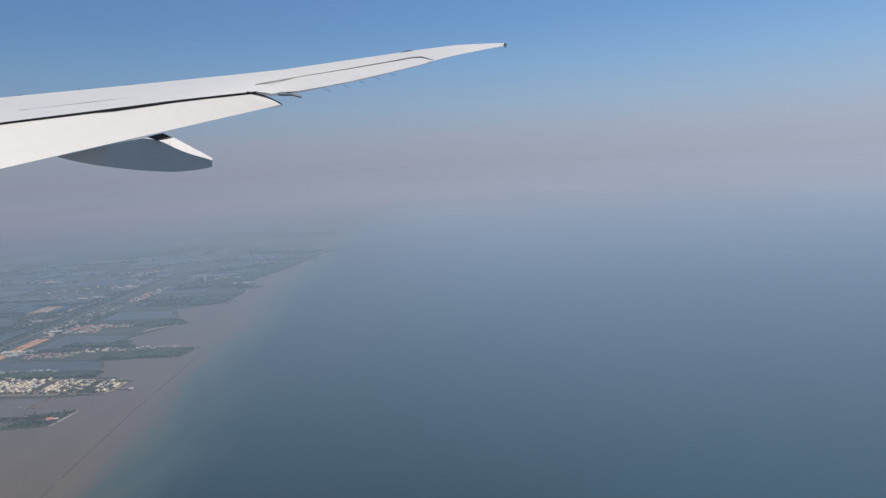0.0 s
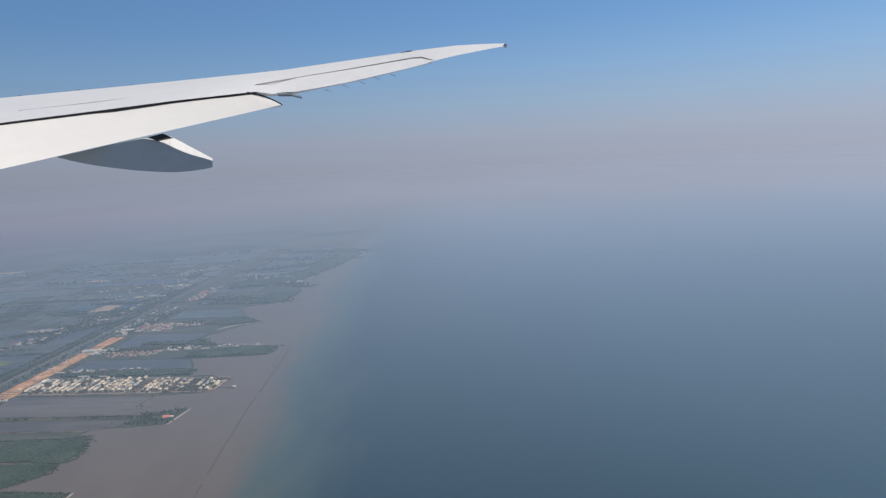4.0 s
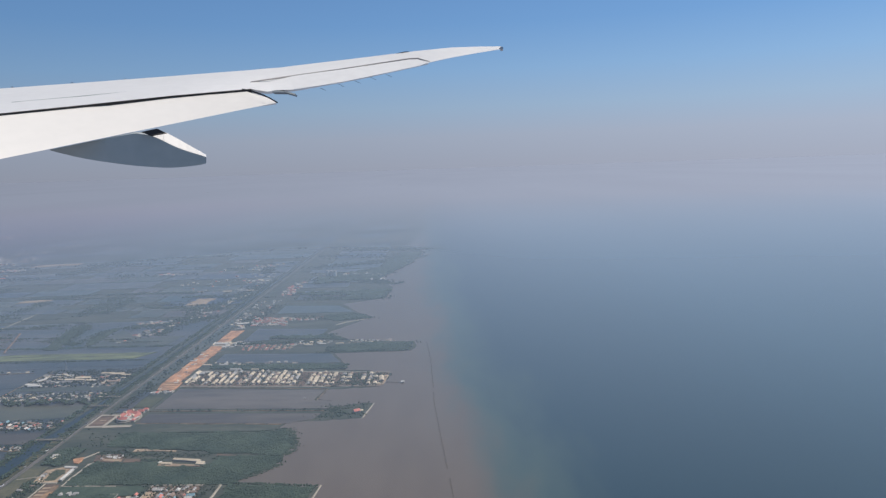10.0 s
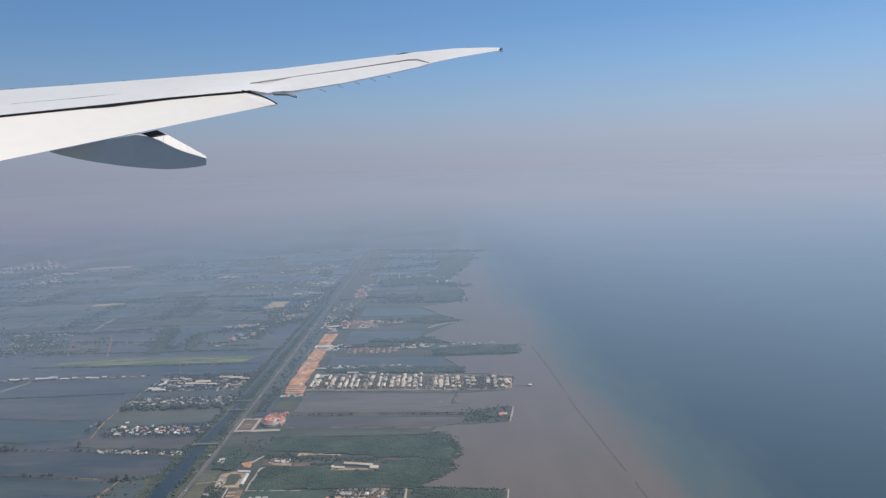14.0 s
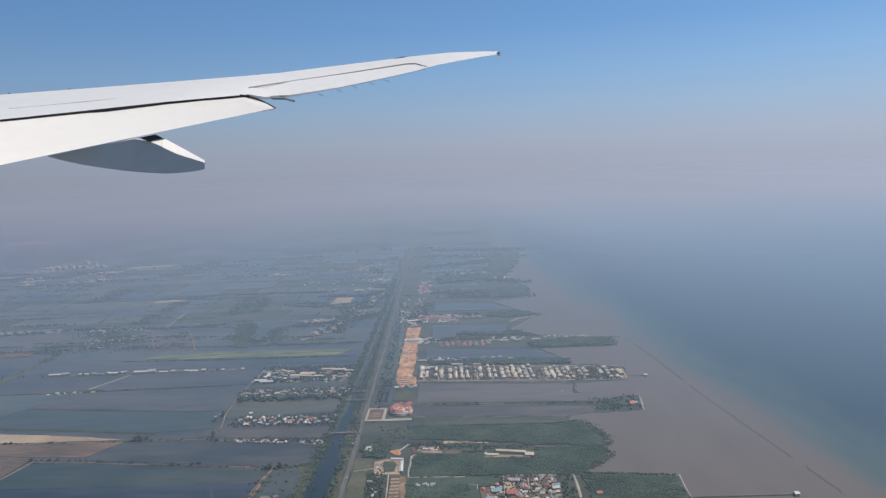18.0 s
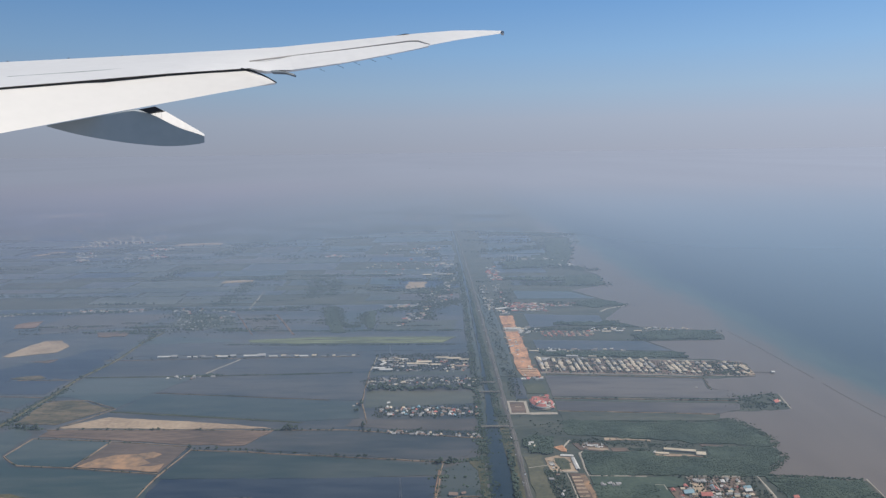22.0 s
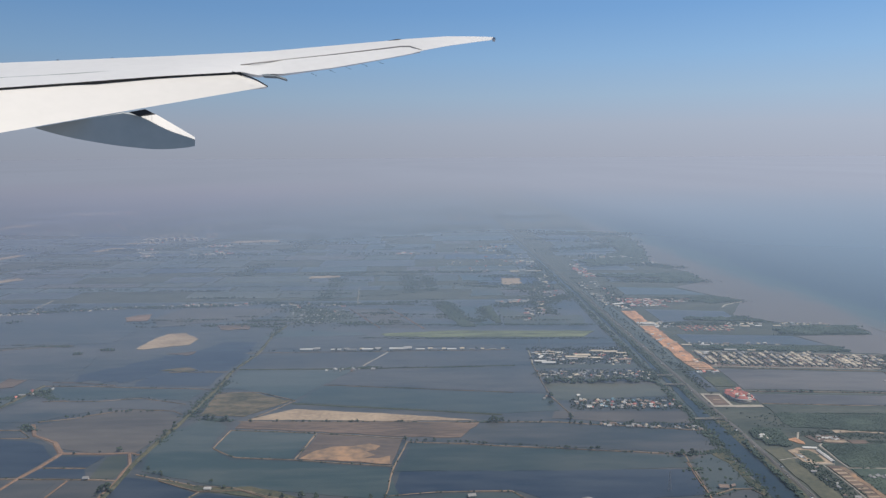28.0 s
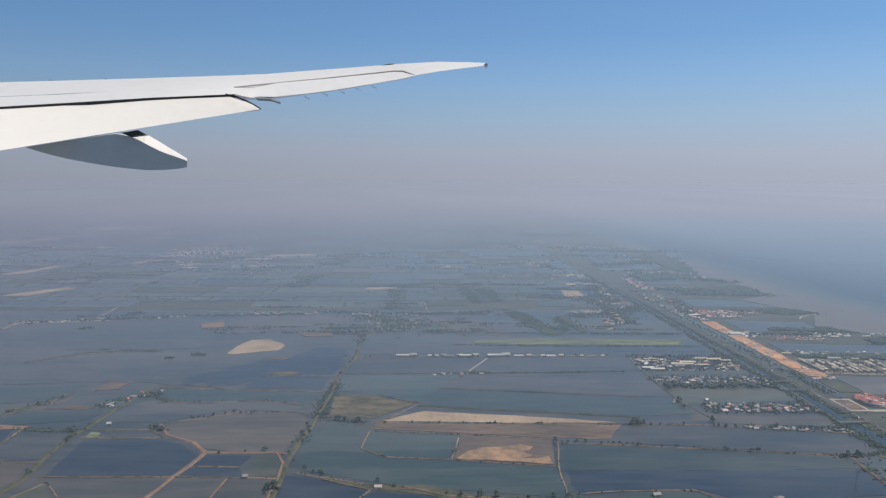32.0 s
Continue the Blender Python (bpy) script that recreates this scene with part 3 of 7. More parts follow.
pond([(-28.9, 36.2), (-24.4, 37.78), (-23.3, 40.45), (-28.9, 40.55), (-29.9, 38.18)], "brown", 0.1)
pond([(-22.8, 37.38), (-20.1, 36.99), (-18.3, 36.2), (-20.1, 40.35), (-22.9, 40.55)], "green", 0.08)
pond([(-17.4, 35.8), (-15.8, 35.6), (-17.7, 40.15), (-19.5, 40.15)], "brown", 0.06)
pond([(-15.2, 35.6), (-13.84, 35.85), (-14.9, 40.05), (-17.1, 40.05)], "grey", 0.06)
pond([(-12.68, 35.91), (-11.9, 36.3), (-12.29, 40.36), (-13.74, 40.23)], "teal", 0.06)
pond([(-11.3, 36.2), (-7.4, 36.0), (-7.0, 38.2), (-9.4, 38.0), (-11.4, 40.2)], "green", 0.1)
# ponds between the road
pond([(-3.7, 28.4), (2.5, 27.7), (2.3, 26.5), (4.3, 25.95), (3.0, 25.45), (-3.75, 25.95)], "brown")
pond([(-3.75, 25.45), (2.85, 24.9), (2.6, 24.3), (1.6, 23.95), (-3.8, 24.5)], "brown")
pond([(-3.5, 33.9), (1.8, 33.4), (2.6, 31.7), (-3.5, 32.3)], "grey")
pond([(-3.3, 39.4), (0.8, 38.8), (0.7, 37.0), (-3.3, 36.3)], "grey")
pond([(-3.2, 46.0), (0.4, 45.5), (1.7, 43.3), (-3.2, 43.5)], "teal")
pond([(-3.0, 51.5), (3.0, 51.0), (2.8, 48.0), (-3.0, 48.0)], "grey")
pond([(-5.15, 28.2), (-4.72, 28.1), (-4.72, 25.7), (-5.15, 25.7)], "grey")
field("green_field", [(-4.66, 27.4), (-3.92, 27.3), (-3.92, 26.2), (-4.66, 26.25)], GRASS, "small green field behind the temple", "field", 0.03, 0.02)


def far_ponds():
    """The patchwork of ponds that runs on into the haze."""
    rnd = random.Random(11)
    for x0, x1, y0, y1 in ((-75, -6.6, 43.5, 125), (-120, -6.6, 126, 230), (-60, -38.5, 29, 41), (-60, -39, 14, 28.5), (-4.6, 1.5, 53, 110), (-38, -32.2, 23.4, 27.8)):
        y = y0
        while y < y1 - 0.6:
            h = min(y1 - y, rnd.uniform(0.9, 2.4) * (1 + (y - 18) / 60))
            x = x0 + rnd.uniform(0, 1.5)
            while x < x1 - 1:
                w = min(x1 - x, rnd.uniform(1.6, 5.5) * (1 + (y - 18) / 90))
                if rnd.random() < 0.76 and w > 0.8:
                    s = rnd.uniform(-0.25, 0.25)
                    g = rnd.uniform(0.05, 0.20) * (1 + (y - 18) / 80)
                    pond([(x, y), (x + w - g, y + s), (x + w - g + s * 0.6, y + h - g), (x + s * 0.6, y + h - g + s * 0.5)],
                         rnd.choice(("grey", "green", "teal", "grey", "teal", "brown", "green", "blue", "grey", "green")), 0.08)
                x += w
            y += h


far_ponds()

# bare and planted ground
field("sand_flat", [(-21.1, 23.44), (-19.75, 24.38), (-16.77, 23.93), (-14.03, 23.32), (-13.64, 23.17), (-16.8, 23.24)], SAND, "long strip of pale bare sand beside a row of small trees", "sand", 0.04)
field("soil_field", [(-21.2, 23.24), (-13.55, 23.06), (-14.22, 21.81), (-16, 21.91), (-18.5, 22.35), (-21.3, 22.73)], SOIL, "drained brown mud field with drying streaks", "field", 0.04)
field("soil_field", [(-18.9, 20.42), (-18.6, 22.18), (-15.98, 21.7), (-16.22, 19.95), (-17.6, 20.2)], MUDFLAT, "drained pond bed of dark drying mud", "field", 0.03)
field("soil_field", [(-18.86, 20.4), (-18.5, 20.9), (-18.0, 21.2), (-17.4, 21.25), (-16.95, 21.42), (-16.6, 21.2), (-16.75, 20.95), (-17.0, 20.85), (-16.7, 20.6), (-17.05, 20.4), (-16.6, 20.35), (-16.3, 20.55), (-16.26, 20.0), (-17.6, 20.22)], SCRAPED, "scraped orange clay on a drained pond bed", "field", 0.07, 0.022)
field("scrub", [(-22.85, 25.91), (-21.9, 26.21), (-20, 25.22), (-21.3, 23.74), (-22.75, 23.83)], SCRUB, "rough scrubby brown ground between ponds", "field", 0.05)
field("sand_flat", [(-28.22, 32.12), (-28.21, 32.97), (-28.11, 34.05), (-27.81, 34.81), (-26.98, 34.93), (-26.05, 33.83), (-26.12, 32.81), (-27.16, 32.38), (-27.92, 32.06)], SAND, "rounded pale sand pit among blue ponds", "sand", 0.06, 0.02)
field("green_field", [(-17.5, 34.47), (-14.51, 34.96), (-7.2, 34.7), (-7.9, 33.6), (-14.71, 33.7), (-17.3, 34.02)], RICE, "long narrow yellow-green rice field", "field", 0.05, 0.02)
field("clay_strip", [(-4.72, 39.0), (-3.98, 39.0), (-4.0, 36.0), (-4.02, 29.4), (-4.73, 29.45)], CLAY, "long strip of cleared orange clay beside the main road", "clearing", 0.05, 0.02)
rnd_strip = random.Random(17)
for k in range(20):
    x, y, a, b = rnd_strip.choice((-4.74, -4.7, -4.02, -3.98, -4.35)) + rnd_strip.uniform(-0.04, 0.04), rnd_strip.uniform(29.3, 38.8), rnd_strip.uniform(0.05, 0.18), rnd_strip.uniform(0.05, 0.14)
    field("clearing", [(x - a, y - b * 0.3), (x, y - b), (x + a, y), (x + a * 0.4, y + b), (x - a * 0.8, y + b * 0.5)], rnd_strip.choice((SCRUB, TRACK, SAND, TRACK)), "ragged patch of scrub and turned earth on the clay strip", "clearing", 0.05, 0.0225)
for k in range(7):
    y = 28.42 + 0.15 * k
    field("clearing", [(-4.62, y), (-3.95, y - 0.02), (-3.95, y + 0.05), (-4.62, y + 0.06)], SCRUB if k % 2 else SAND, "ridge of turned earth at the end of the clay strip", "clearing", 0.03, 0.0235)
field("clay_strip", [(-4.74, 29.35), (-3.9, 29.3), (-3.85, 28.3), (-4.6, 28.35)], CLAY, "rows of orange turned earth at the end of the clay strip", "clearing", 0.05, 0.021)
for pts, text in (([(-10.35, 47.2), (-10.25, 49.7), (-9.0, 49.5), (-9.15, 47.0)], "square of pale sandy fill"), ([(-46.0, 64.8), (-45.0, 67.8), (-43.8, 67.6), (-45.0, 64.9)], "bare building ground beside a distant town"),
                  ([(-35.0, 70.6), (-30.2, 71.6), (-30.6, 73.4), (-34.8, 72.4)], "long bare strip of distant building ground"), ([(-53.0, 57.5), (-51.3, 63.2), (-50.5, 63.0), (-51.5, 57.6)], "distant strip of bare sandy earth"),
                  ([(-70.0, 83.0), (-66.5, 91.5), (-64.5, 91.0), (-66.5, 83.5)], "distant strip of bare sandy earth"), ([(-47.0, 47.3), (-44.4, 51.2), (-43.6, 50.6), (-45.2, 47.5)], "distant strip of bare sandy earth"),
                  ([(-30.95, 37.44), (-31.35, 38.3), (-30.9, 38.9), (-30.25, 39.1), (-29.95, 38.2), (-29.9, 37.58)], "small round sand pit beside a village"), ([(-23.7, 50.0), (-21.6, 50.4), (-21.6, 51.2), (-23.6, 51.0)], "distant strip of bare sandy earth"),
                  ([(-25.5, 35.54), (-25.96, 36.41), (-24.15, 36.7), (-24.1, 35.55)], "dry sandy field beside a ditch")):
    field("sand_flat", pts, SAND if "fill" in text or "distant" in text else SOIL if "dry" in text else TRACK, text, "sand", 0.1, 0.03)
for pts, mat, text in (([(-31.5, 26.83), (-31.43, 28.04), (-30.69, 27.9), (-30.74, 27.0)], MUDFLAT, "pale mud bank just above the water"), ([(-32.17, 24.8), (-31.5, 25.2), (-30.57, 24.94), (-30.92, 24.6), (-31.5, 24.75)], MUDFLAT, "pale mud bank just above the water"),
                       ([(-29.63, 22.14), (-29.72, 22.64), (-29.38, 22.55), (-29.27, 22.12)], RICE, "small plot of bright young rice"), ([(-33.0, 23.25), (-32.16, 23.2), (-31.79, 23.19), (-31.9, 22.8), (-32.6, 22.85)], TRACK, "bare reddish earth beside a pond"),
                       ([(-26.6, 31.3), (-25.4, 31.7), (-25.6, 31.0)], MUDFLAT, "muddy shoal in a blue pond"), ([(-26.0, 28.9), (-24.9, 29.3), (-24.4, 28.9), (-25.2, 28.7)], SCRUB, "reedy shoal at the edge of a pond")):
    field("shoal", pts, mat, text, "shoal", 0.1, 0.021)
for line in ([(-29.47, 27.5), (-28.25, 27.41), (-26.95, 27.1)], [(-28.71, 25.35), (-27.92, 25.45)], [(-32.89, 24.44), (-32.13, 25.49), (-31.91, 26.28)]):
    bank(line, 0.07, 0.025, SOIL, "low bare bank just above the water")
field("lawn", [(-5.45, 20.7), (-4.88, 20.79), (-4.91, 20.05), (-5.02, 19.8), (-4.9, 18.29), (-4.85, 14.0), (-5.4, 14.0)], DRY_GRASS, "dry olive-green verge beside the main road", "verge", 0.04, 0.02)
field("yard", [(-4.83, 20.58), (-4.77, 19.71), (-4.04, 19.65), (-4.07, 20.65), (-4.45, 20.75)], SAND, "pale dusty yard of a walled compound", "yard", 0.04, 0.018)
field("garden", [(-4.57, 20.57), (-4.25, 20.57), (-4.15, 20.35), (-4.17, 19.81), (-4.47, 19.77), (-4.55, 20.1)], GRASS, "planted garden inside the compound", "garden", 0.05, 0.022)
field("yard", [(-1.02, 18.84), (-0.73, 18.82), (-0.79, 18.25), (-1.07, 18.27)], SAND, "pale sandy village yard", "yard", 0.06, 0.019)
field("yard", [(-1.05, 19.2), (0.45, 19.15), (0.5, 15.8), (-1.05, 15.8)], SOIL, "dusty brown village ground", "yard", 0.04, 0.018)
field("yard", [(-1.75, 18.6), (-1.15, 18.6), (-1.12, 15.8), (-1.68, 15.8)], SOIL, "dusty brown village ground", "yard", 0.04, 0.018)
field("yard", [(-3.79, 21.62), (-3.14, 21.72), (-2.76, 21.44), (-2.76, 21), (-3.65, 21.13)], SOIL, "bare trampled ground between the mangroves", "yard", 0.1, 0.019)
for pts, mat, text in (([(-2.74, 22.03), (-2.13, 21.97), (-1.3, 21.8), (-1.31, 21.69), (-2.14, 21.83), (-2.75, 21.79)], SAND, "dusty pale clearing"), ([(-2.73, 21.25), (-2.17, 21.22), (-2.18, 20.95), (-2.7, 20.97)], SOIL, "bare brown plot"),
                       ([(-3.5, 21.27), (-2.8, 21.23), (-2.77, 21.05), (-3.35, 21.13)], SAND, "dusty pale clearing"), ([(-1.45, 20.83), (0.03, 20.63), (0.03, 20.48), (-1.47, 20.67)], SAND, "pale yard in front of a long shed"), ([(0.15, 21.44), (1.17, 21.22), (2.1, 20.98), (2.1, 20.84), (1.17, 21.05), (0.15, 21.27)], SOIL, "strip of brown mud between mangroves")):
    field("yard", pts, mat, text, "yard", 0.05, 0.021)
field("clay_patch", [(-4.44, 21.35), (-4.15, 21.5), (-4.07, 21.15), (-4.09, 21.01), (-4.27, 21.05)], CLAY, "small patch of orange clay", "clearing", 0.04, 0.019)
field("garden", [(-4.27, 19.55), (-3.85, 19.51), (-3.66, 15.5), (-4.2, 15.5)], SOIL, "brown nursery ground beside a lane", "garden", 0.02, 0.0185)
for k in range(14):
    field("seed_bed", [(-4.24, 19.35 - 0.22 * k), (-4.0 + 0.008 * k, 19.35 - 0.22 * k), (-4.0 + 0.008 * k, 19.26 - 0.22 * k), (-4.24, 19.25 - 0.22 * k)], SAND, "bare sandy nursery bed between shrubs", "seed bed", 0.02, 0.021)
field("clay_patch", [(-3.98, 19.45), (-3.85, 19.43), (-3.7, 15.5), (-3.83, 15.5)], SCRAPED, "strip of dry sandy earth beside a lane", "clearing", 0.04, 0.0225)
field("court", [(-5.44, 25.36), (-4.92, 25.32), (-4.94, 24.28), (-5.46, 24.3)], SOIL, "bare brown inner court of the temple forecourt", "court", 0.02, 0.022)
field("court", [(-5.3, 24.9), (-5.05, 24.88), (-5.06, 24.8), (-5.3, 24.82)], SAND, "pale worn patch in the temple court", "court", 0.02, 0.025)
field("forecourt", [(-5.52, 25.5), (-4.82, 25.45), (-4.84, 24.12), (-5.54, 24.15)], CONCRETE, "pale paved temple forecourt", "forecourt", 0.02, 0.018)
field("forecourt", [(-4.84, 24.3), (-3.85, 24.3), (-3.85, 24.1), (-4.84, 24.08)], CONCRETE, "pale paved path along the temple", "forecourt", 0.02, 0.019)
field("lawn", [(-3.8, 24.4), (1.5, 23.85), (1.5, 23.3), (-3.8, 23.5)], MARSH, "flat grassy marsh behind the mangroves", "grass", 0.05, 0.02)

# canal and main road
field("shallows", [(-6.74, 23.1), (-6.44, 23.1), (-6.34, 25.5), (-6.28, 30), (-6.28, 42), (-6.4, 54), (-6.7, 54), (-6.72, 42)], WATERS["green"], "shallow weedy water beside the canal", "shallows", 0.03, 0.012)
field("shallows", [(-5.5, 28.4), (-4.85, 28.4), (-4.85, 38.8), (-5.3, 45), (-5.62, 45), (-5.55, 36)], WATERS["green"], "shallow weedy water between the road and the clay strip", "shallows", 0.05, 0.012)
field("verge", [(-7.2, 20.62), (-6.66, 20.75), (-6.64, 18.5), (-6.66, 14.5), (-6.9, 14.5), (-6.82, 18.4), (-6.9, 19.8)], VERGE, "rough green bank between a pond and the canal", "verge", 0.06, 0.02)
field("verge", [(-5.98, 23.0), (-5.7, 23.0), (-5.7, 14.0), (-5.92, 14.0)], VERGE, "rough green strip between the canal and the main road", "verge", 0.04, 0.016)
field("canal", [(-6.7, 10), (-6.63, 17.5), (-6.54, 20), (-6.52, 22), (-6.5, 23.0), (-6.02, 23.0), (-5.98, 22), (-5.95, 20), (-5.96, 18), (-6.0, 10)], WATERS["canal"], "straight blue canal that runs beside the main road", "canal", 0.03, 0.014)
field("canal", [(-6.42, 23.02), (-6.3, 25.5), (-6.24, 30), (-6.24, 42), (-6.36, 55), (-6.8, 87), (-8.75, 240), (-8.6, 240), (-6.7, 87), (-6.27, 55), (-6.15, 42), (-6.12, 30), (-6.1, 25.5), (-6.02, 23.02)], WATERS["canal"], "dark canal beyond a small bridge", "canal", 0.03, 0.014)
ROAD = [(-5.6, 8), (-5.59, 20), (-5.66, 33), (-5.74, 42), (-5.9, 55), (-6.35, 87), (-8.3, 240)]
tagged(part("road", bank_mesh(ROAD[:4], 0.165, 0.02, 3), ASPHALT), "straight grey asphalt road with a pale median", "road", kind="structure")
tagged(part("road", bank_mesh(ROAD[3:], 0.12, 0.02, 3), ASPHALT), "grey road that runs on into the haze", "road", kind="structure")
tagged(part("road_median", bank_mesh(ROAD, 0.013, 0.027, 3), MEDIAN), "pale concrete median of the main road", "median", kind="structure")


# ---------------------------------------------------------------- banks
for line in ([(-29.6, 19.42), (-28.06, 19.4), (-26.16, 19.34), (-24.09, 19.24), (-23.39, 19.17)], [(-25.8, 19.98), (-24.62, 19.95)],
             [(-27.82, 23.45), (-26.79, 23.76), (-25.9, 24.25), (-25.35, 24.5), (-23.78, 24.31), (-23.38, 23.99)], [(-28.67, 25.39), (-26.86, 25.36), (-25.36, 25.62), (-23.6, 24.98)],
             [(-29.5, 27.1), (-27.71, 27.01), (-26.2, 26.82), (-23.17, 26.54)], [(-25.5, 28.66), (-23.2, 28.62)],
             [(-23.06, 19.52), (-21.28, 18.82), (-20.26, 18.7), (-19.14, 18.15), (-17.27, 17.87), (-16.3, 17.94), (-12.6, 17.74)], [(-21.04, 18.5), (-21.45, 17.7), (-22.6, 16.4)],
             [(-21.38, 22.57), (-21.5, 21.2), (-20.71, 20.53), (-19.05, 20.33), (-16.2, 19.86)], [(-21.38, 22.57), (-18.65, 22.24), (-18.98, 20.34)],
             [(-18.6, 22.24), (-15.9, 21.76)], [(-21.3, 23.3), (-16.8, 23.14), (-13.6, 22.99)], [(-22.8, 26.1), (-22.0, 26.16), (-21.34, 26.12), (-19.85, 25.22), (-21.04, 23.4)],
             [(-15.81, 21.55), (-16.16, 19.81), (-16.23, 18.49), (-16.3, 17.94)], [(-15.81, 21.5), (-14.13, 21.33), (-11.03, 20.86), (-7.7, 20.38)], [(-13.4, 23.03), (-11.0, 22.95), (-6.6, 22.12)],
             [(-16.2, 18.12), (-15.03, 18.32), (-13.07, 18.32), (-12.72, 17.84), (-12.2, 17.6)], [(-7.9, 20.3), (-8.15, 17.7)],
             [(-10.98, 29.4), (-10.95, 27.0), (-10.85, 25.3), (-10.5, 23.5)], [(-30.0, 22.9), (-29.38, 22.74), (-28.01, 22.78), (-27.4, 22.2)], [(-29.8, 22.15), (-27.4, 22.1)],
             [(-33.4, 23.95), (-32.33, 25.48), (-32.3, 26.5)], [(-32.8, 22.98), (-31.88, 23.0), (-31.8, 21.3), (-31.0, 20.35), (-30.1, 20.35)], [(-29.6, 18.2), (-29.16, 19.05), (-28.5, 18.25)], [(-36.1, 30.8), (-34.0, 32.2), (-31.3, 32.8)],
             [(-23.1, 31.3), (-11.6, 31.5)],
             [(-3.8, 25.7), (-1.0, 25.55), (2.9, 25.2)], [(2.4, 26.4), (2.6, 27.75)], [(-3.8, 24.45), (1.6, 23.92)], [(-3.6, 28.6), (2.6, 27.85)]):
    bank(line)
bank([(-22.4, 36.3), (-22.68, 34.4), (-22.62, 31.0), (-23.05, 28.6), (-22.98, 26.7), (-23.16, 23.5), (-23.35, 21.4), (-23.4, 20.5), (-23.36, 18.9), (-23.45, 14.84)], 0.17, 0.045, VERGE, "long overgrown green bank with trees along it")
for line, w in (([(-18.1, 28.88), (-11.7, 29.12)], 0.05), ([(-22.8, 28.9), (-18.2, 28.88)], 0.08), ([(-19.9, 24.92), (-15.9, 24.23), (-12.77, 23.65)], 0.10), ([(-33.2, 24.43), (-32.2, 26.21)], 0.12), ([(-31.9, 22.8), (-30, 22.77)], 0.12),
                ([(-36.1, 30.66), (-34.5, 32.39), (-31.55, 32.93)], 0.06)):
    bank(line, w, 0.03, GRASS, "low overgrown green bank between two ponds")
bank([(-19.1, 26.9), (-12.15, 25.84)], 0.05, 0.02, SOIL, "low bare bank just above the water")
field("verge", [(-22.25, 19.29), (-21, 18.72), (-19.8, 18.77), (-18.4, 18.1), (-16.5, 17.95), (-16.5, 17.21), (-18.65, 17.21), (-19, 17.92), (-20.8, 18.47), (-21.1, 18.51), (-22.3, 19.09)], VERGE, "grassy green verge between two near banks", "verge", 0.05, 0.018)
bank([(-29.6, 27.1), (-29.9, 24.6), (-30.0, 23.0), (-30.15, 22.2), (-30.0, 20.3), (-29.84, 19.1), (-29.98, 18.5), (-30.5, 15.82)], 0.15, 0.045, VERGE, "overgrown green bank along a ditch")
for line, w in (([(4.69, 25.88), (4.43, 24.31)], 0.06), ([(3.88, 18.95), (3.76, 17.99), (3.6, 15)], 0.06), ([(-4.14, 21.38), (-3.86, 21.88)], 0.05), ([(-3.6, 21.01), (-3.74, 20.9), (-3.76, 19.38)], 0.065),
                ([(-3.76, 19.38), (-2.13, 19.3)], 0.055), ([(-1.03, 19.27), (0.48, 19.22)], 0.06), ([(0.67, 19.23), (0.95, 19.18), (0.92, 17.83), (1.0, 15)], 0.075), ([(-1.03, 19.27), (-1.11, 18), (-1.1, 15)], 0.06), ([(-0.35, 19.17), (-0.43, 17.94), (-0.42, 15.5)], 0.05), ([(-5.4, 19.92), (-4.77, 20.1)], 0.04),
                ([(-4.35, 19.6), (-4.32, 18.26), (-4.25, 15)], 0.055), ([(-4.73, 19.68), (-4.01, 19.64)], 0.055), ([(-2.9, 18.83), (-1.81, 18.75), (-1.79, 18.04), (-1.7, 16)], 0.05), ([(-37.4, 39.26), (-37.7, 43.22)], 0.09), ([(-17, 31.25), (-17.9, 29.27)], 0.08), ([(-19.82, 47.0), (-19.33, 41.14)], 0.05),
                ([(-10.95, 29.4), (-10.82, 31.7)], 0.06), ([(-5.1, 35.6), (-3.9, 35.6)], 0.06), ([(-3.8, 31.0), (5.0, 29.95)], 0.06), ([(-3.8, 28.75), (4.8, 27.98)], 0.06)):
    tagged(part("lane", bank_mesh(line, w, 0.02, 5), CONCRETE), "narrow pale concrete lane", "lane", kind="structure")

for line, w in (([(-19.69, 40.23), (-17.64, 35.63)], 0.10), ([(-17.38, 40.06), (-15.47, 35.5)], 0.13), ([(-27.85, 23.2), (-27.31, 22.35), (-26.4, 21.75), (-25.8, 20.95)], 0.19), ([(-25.76, 20.95), (-24.63, 20.9), (-23.84, 20.96), (-23.5, 20.8)], 0.14),
                ([(-25.8, 20.9), (-25.94, 19.98), (-26.12, 19.38), (-26.5, 17.5)], 0.17), ([(-23.8, 20.85), (-23.48, 20.15), (-23.45, 19.13), (-23.5, 15.82)], 0.12), ([(-8.0, 19.84), (-8.18, 17.58)], 0.06), ([(-22.3, 19.1), (-21.1, 18.5), (-20.0, 18.52), (-18.85, 17.9), (-18.6, 16.32)], 0.05), ([(-24.73, 19.16), (-24.85, 17.8), (-25.0, 15.82)], 0.07), ([(-40.9, 37.29), (-41, 38.97)], 0.22)):
    tagged(part("bank", bank_mesh(line, w, 0.03, 8), TRACK), "broad bank of bare reddish-brown earth", "earth bank", "pond banks", "structure")
field("ditch", [(-14.7, 40.16), (-13.98, 40.16), (-12.86, 35.78), (-13.62, 35.79)], LEAF, "dark overgrown ditch between far fields", "ditch", 0.05, 0.03)
field("ditch", [(-12.19, 40.57), (-11.7, 40.6), (-11.5, 36.5), (-11.85, 36.5)], LEAF, "dark overgrown ditch between far fields", "ditch", 0.05, 0.03)
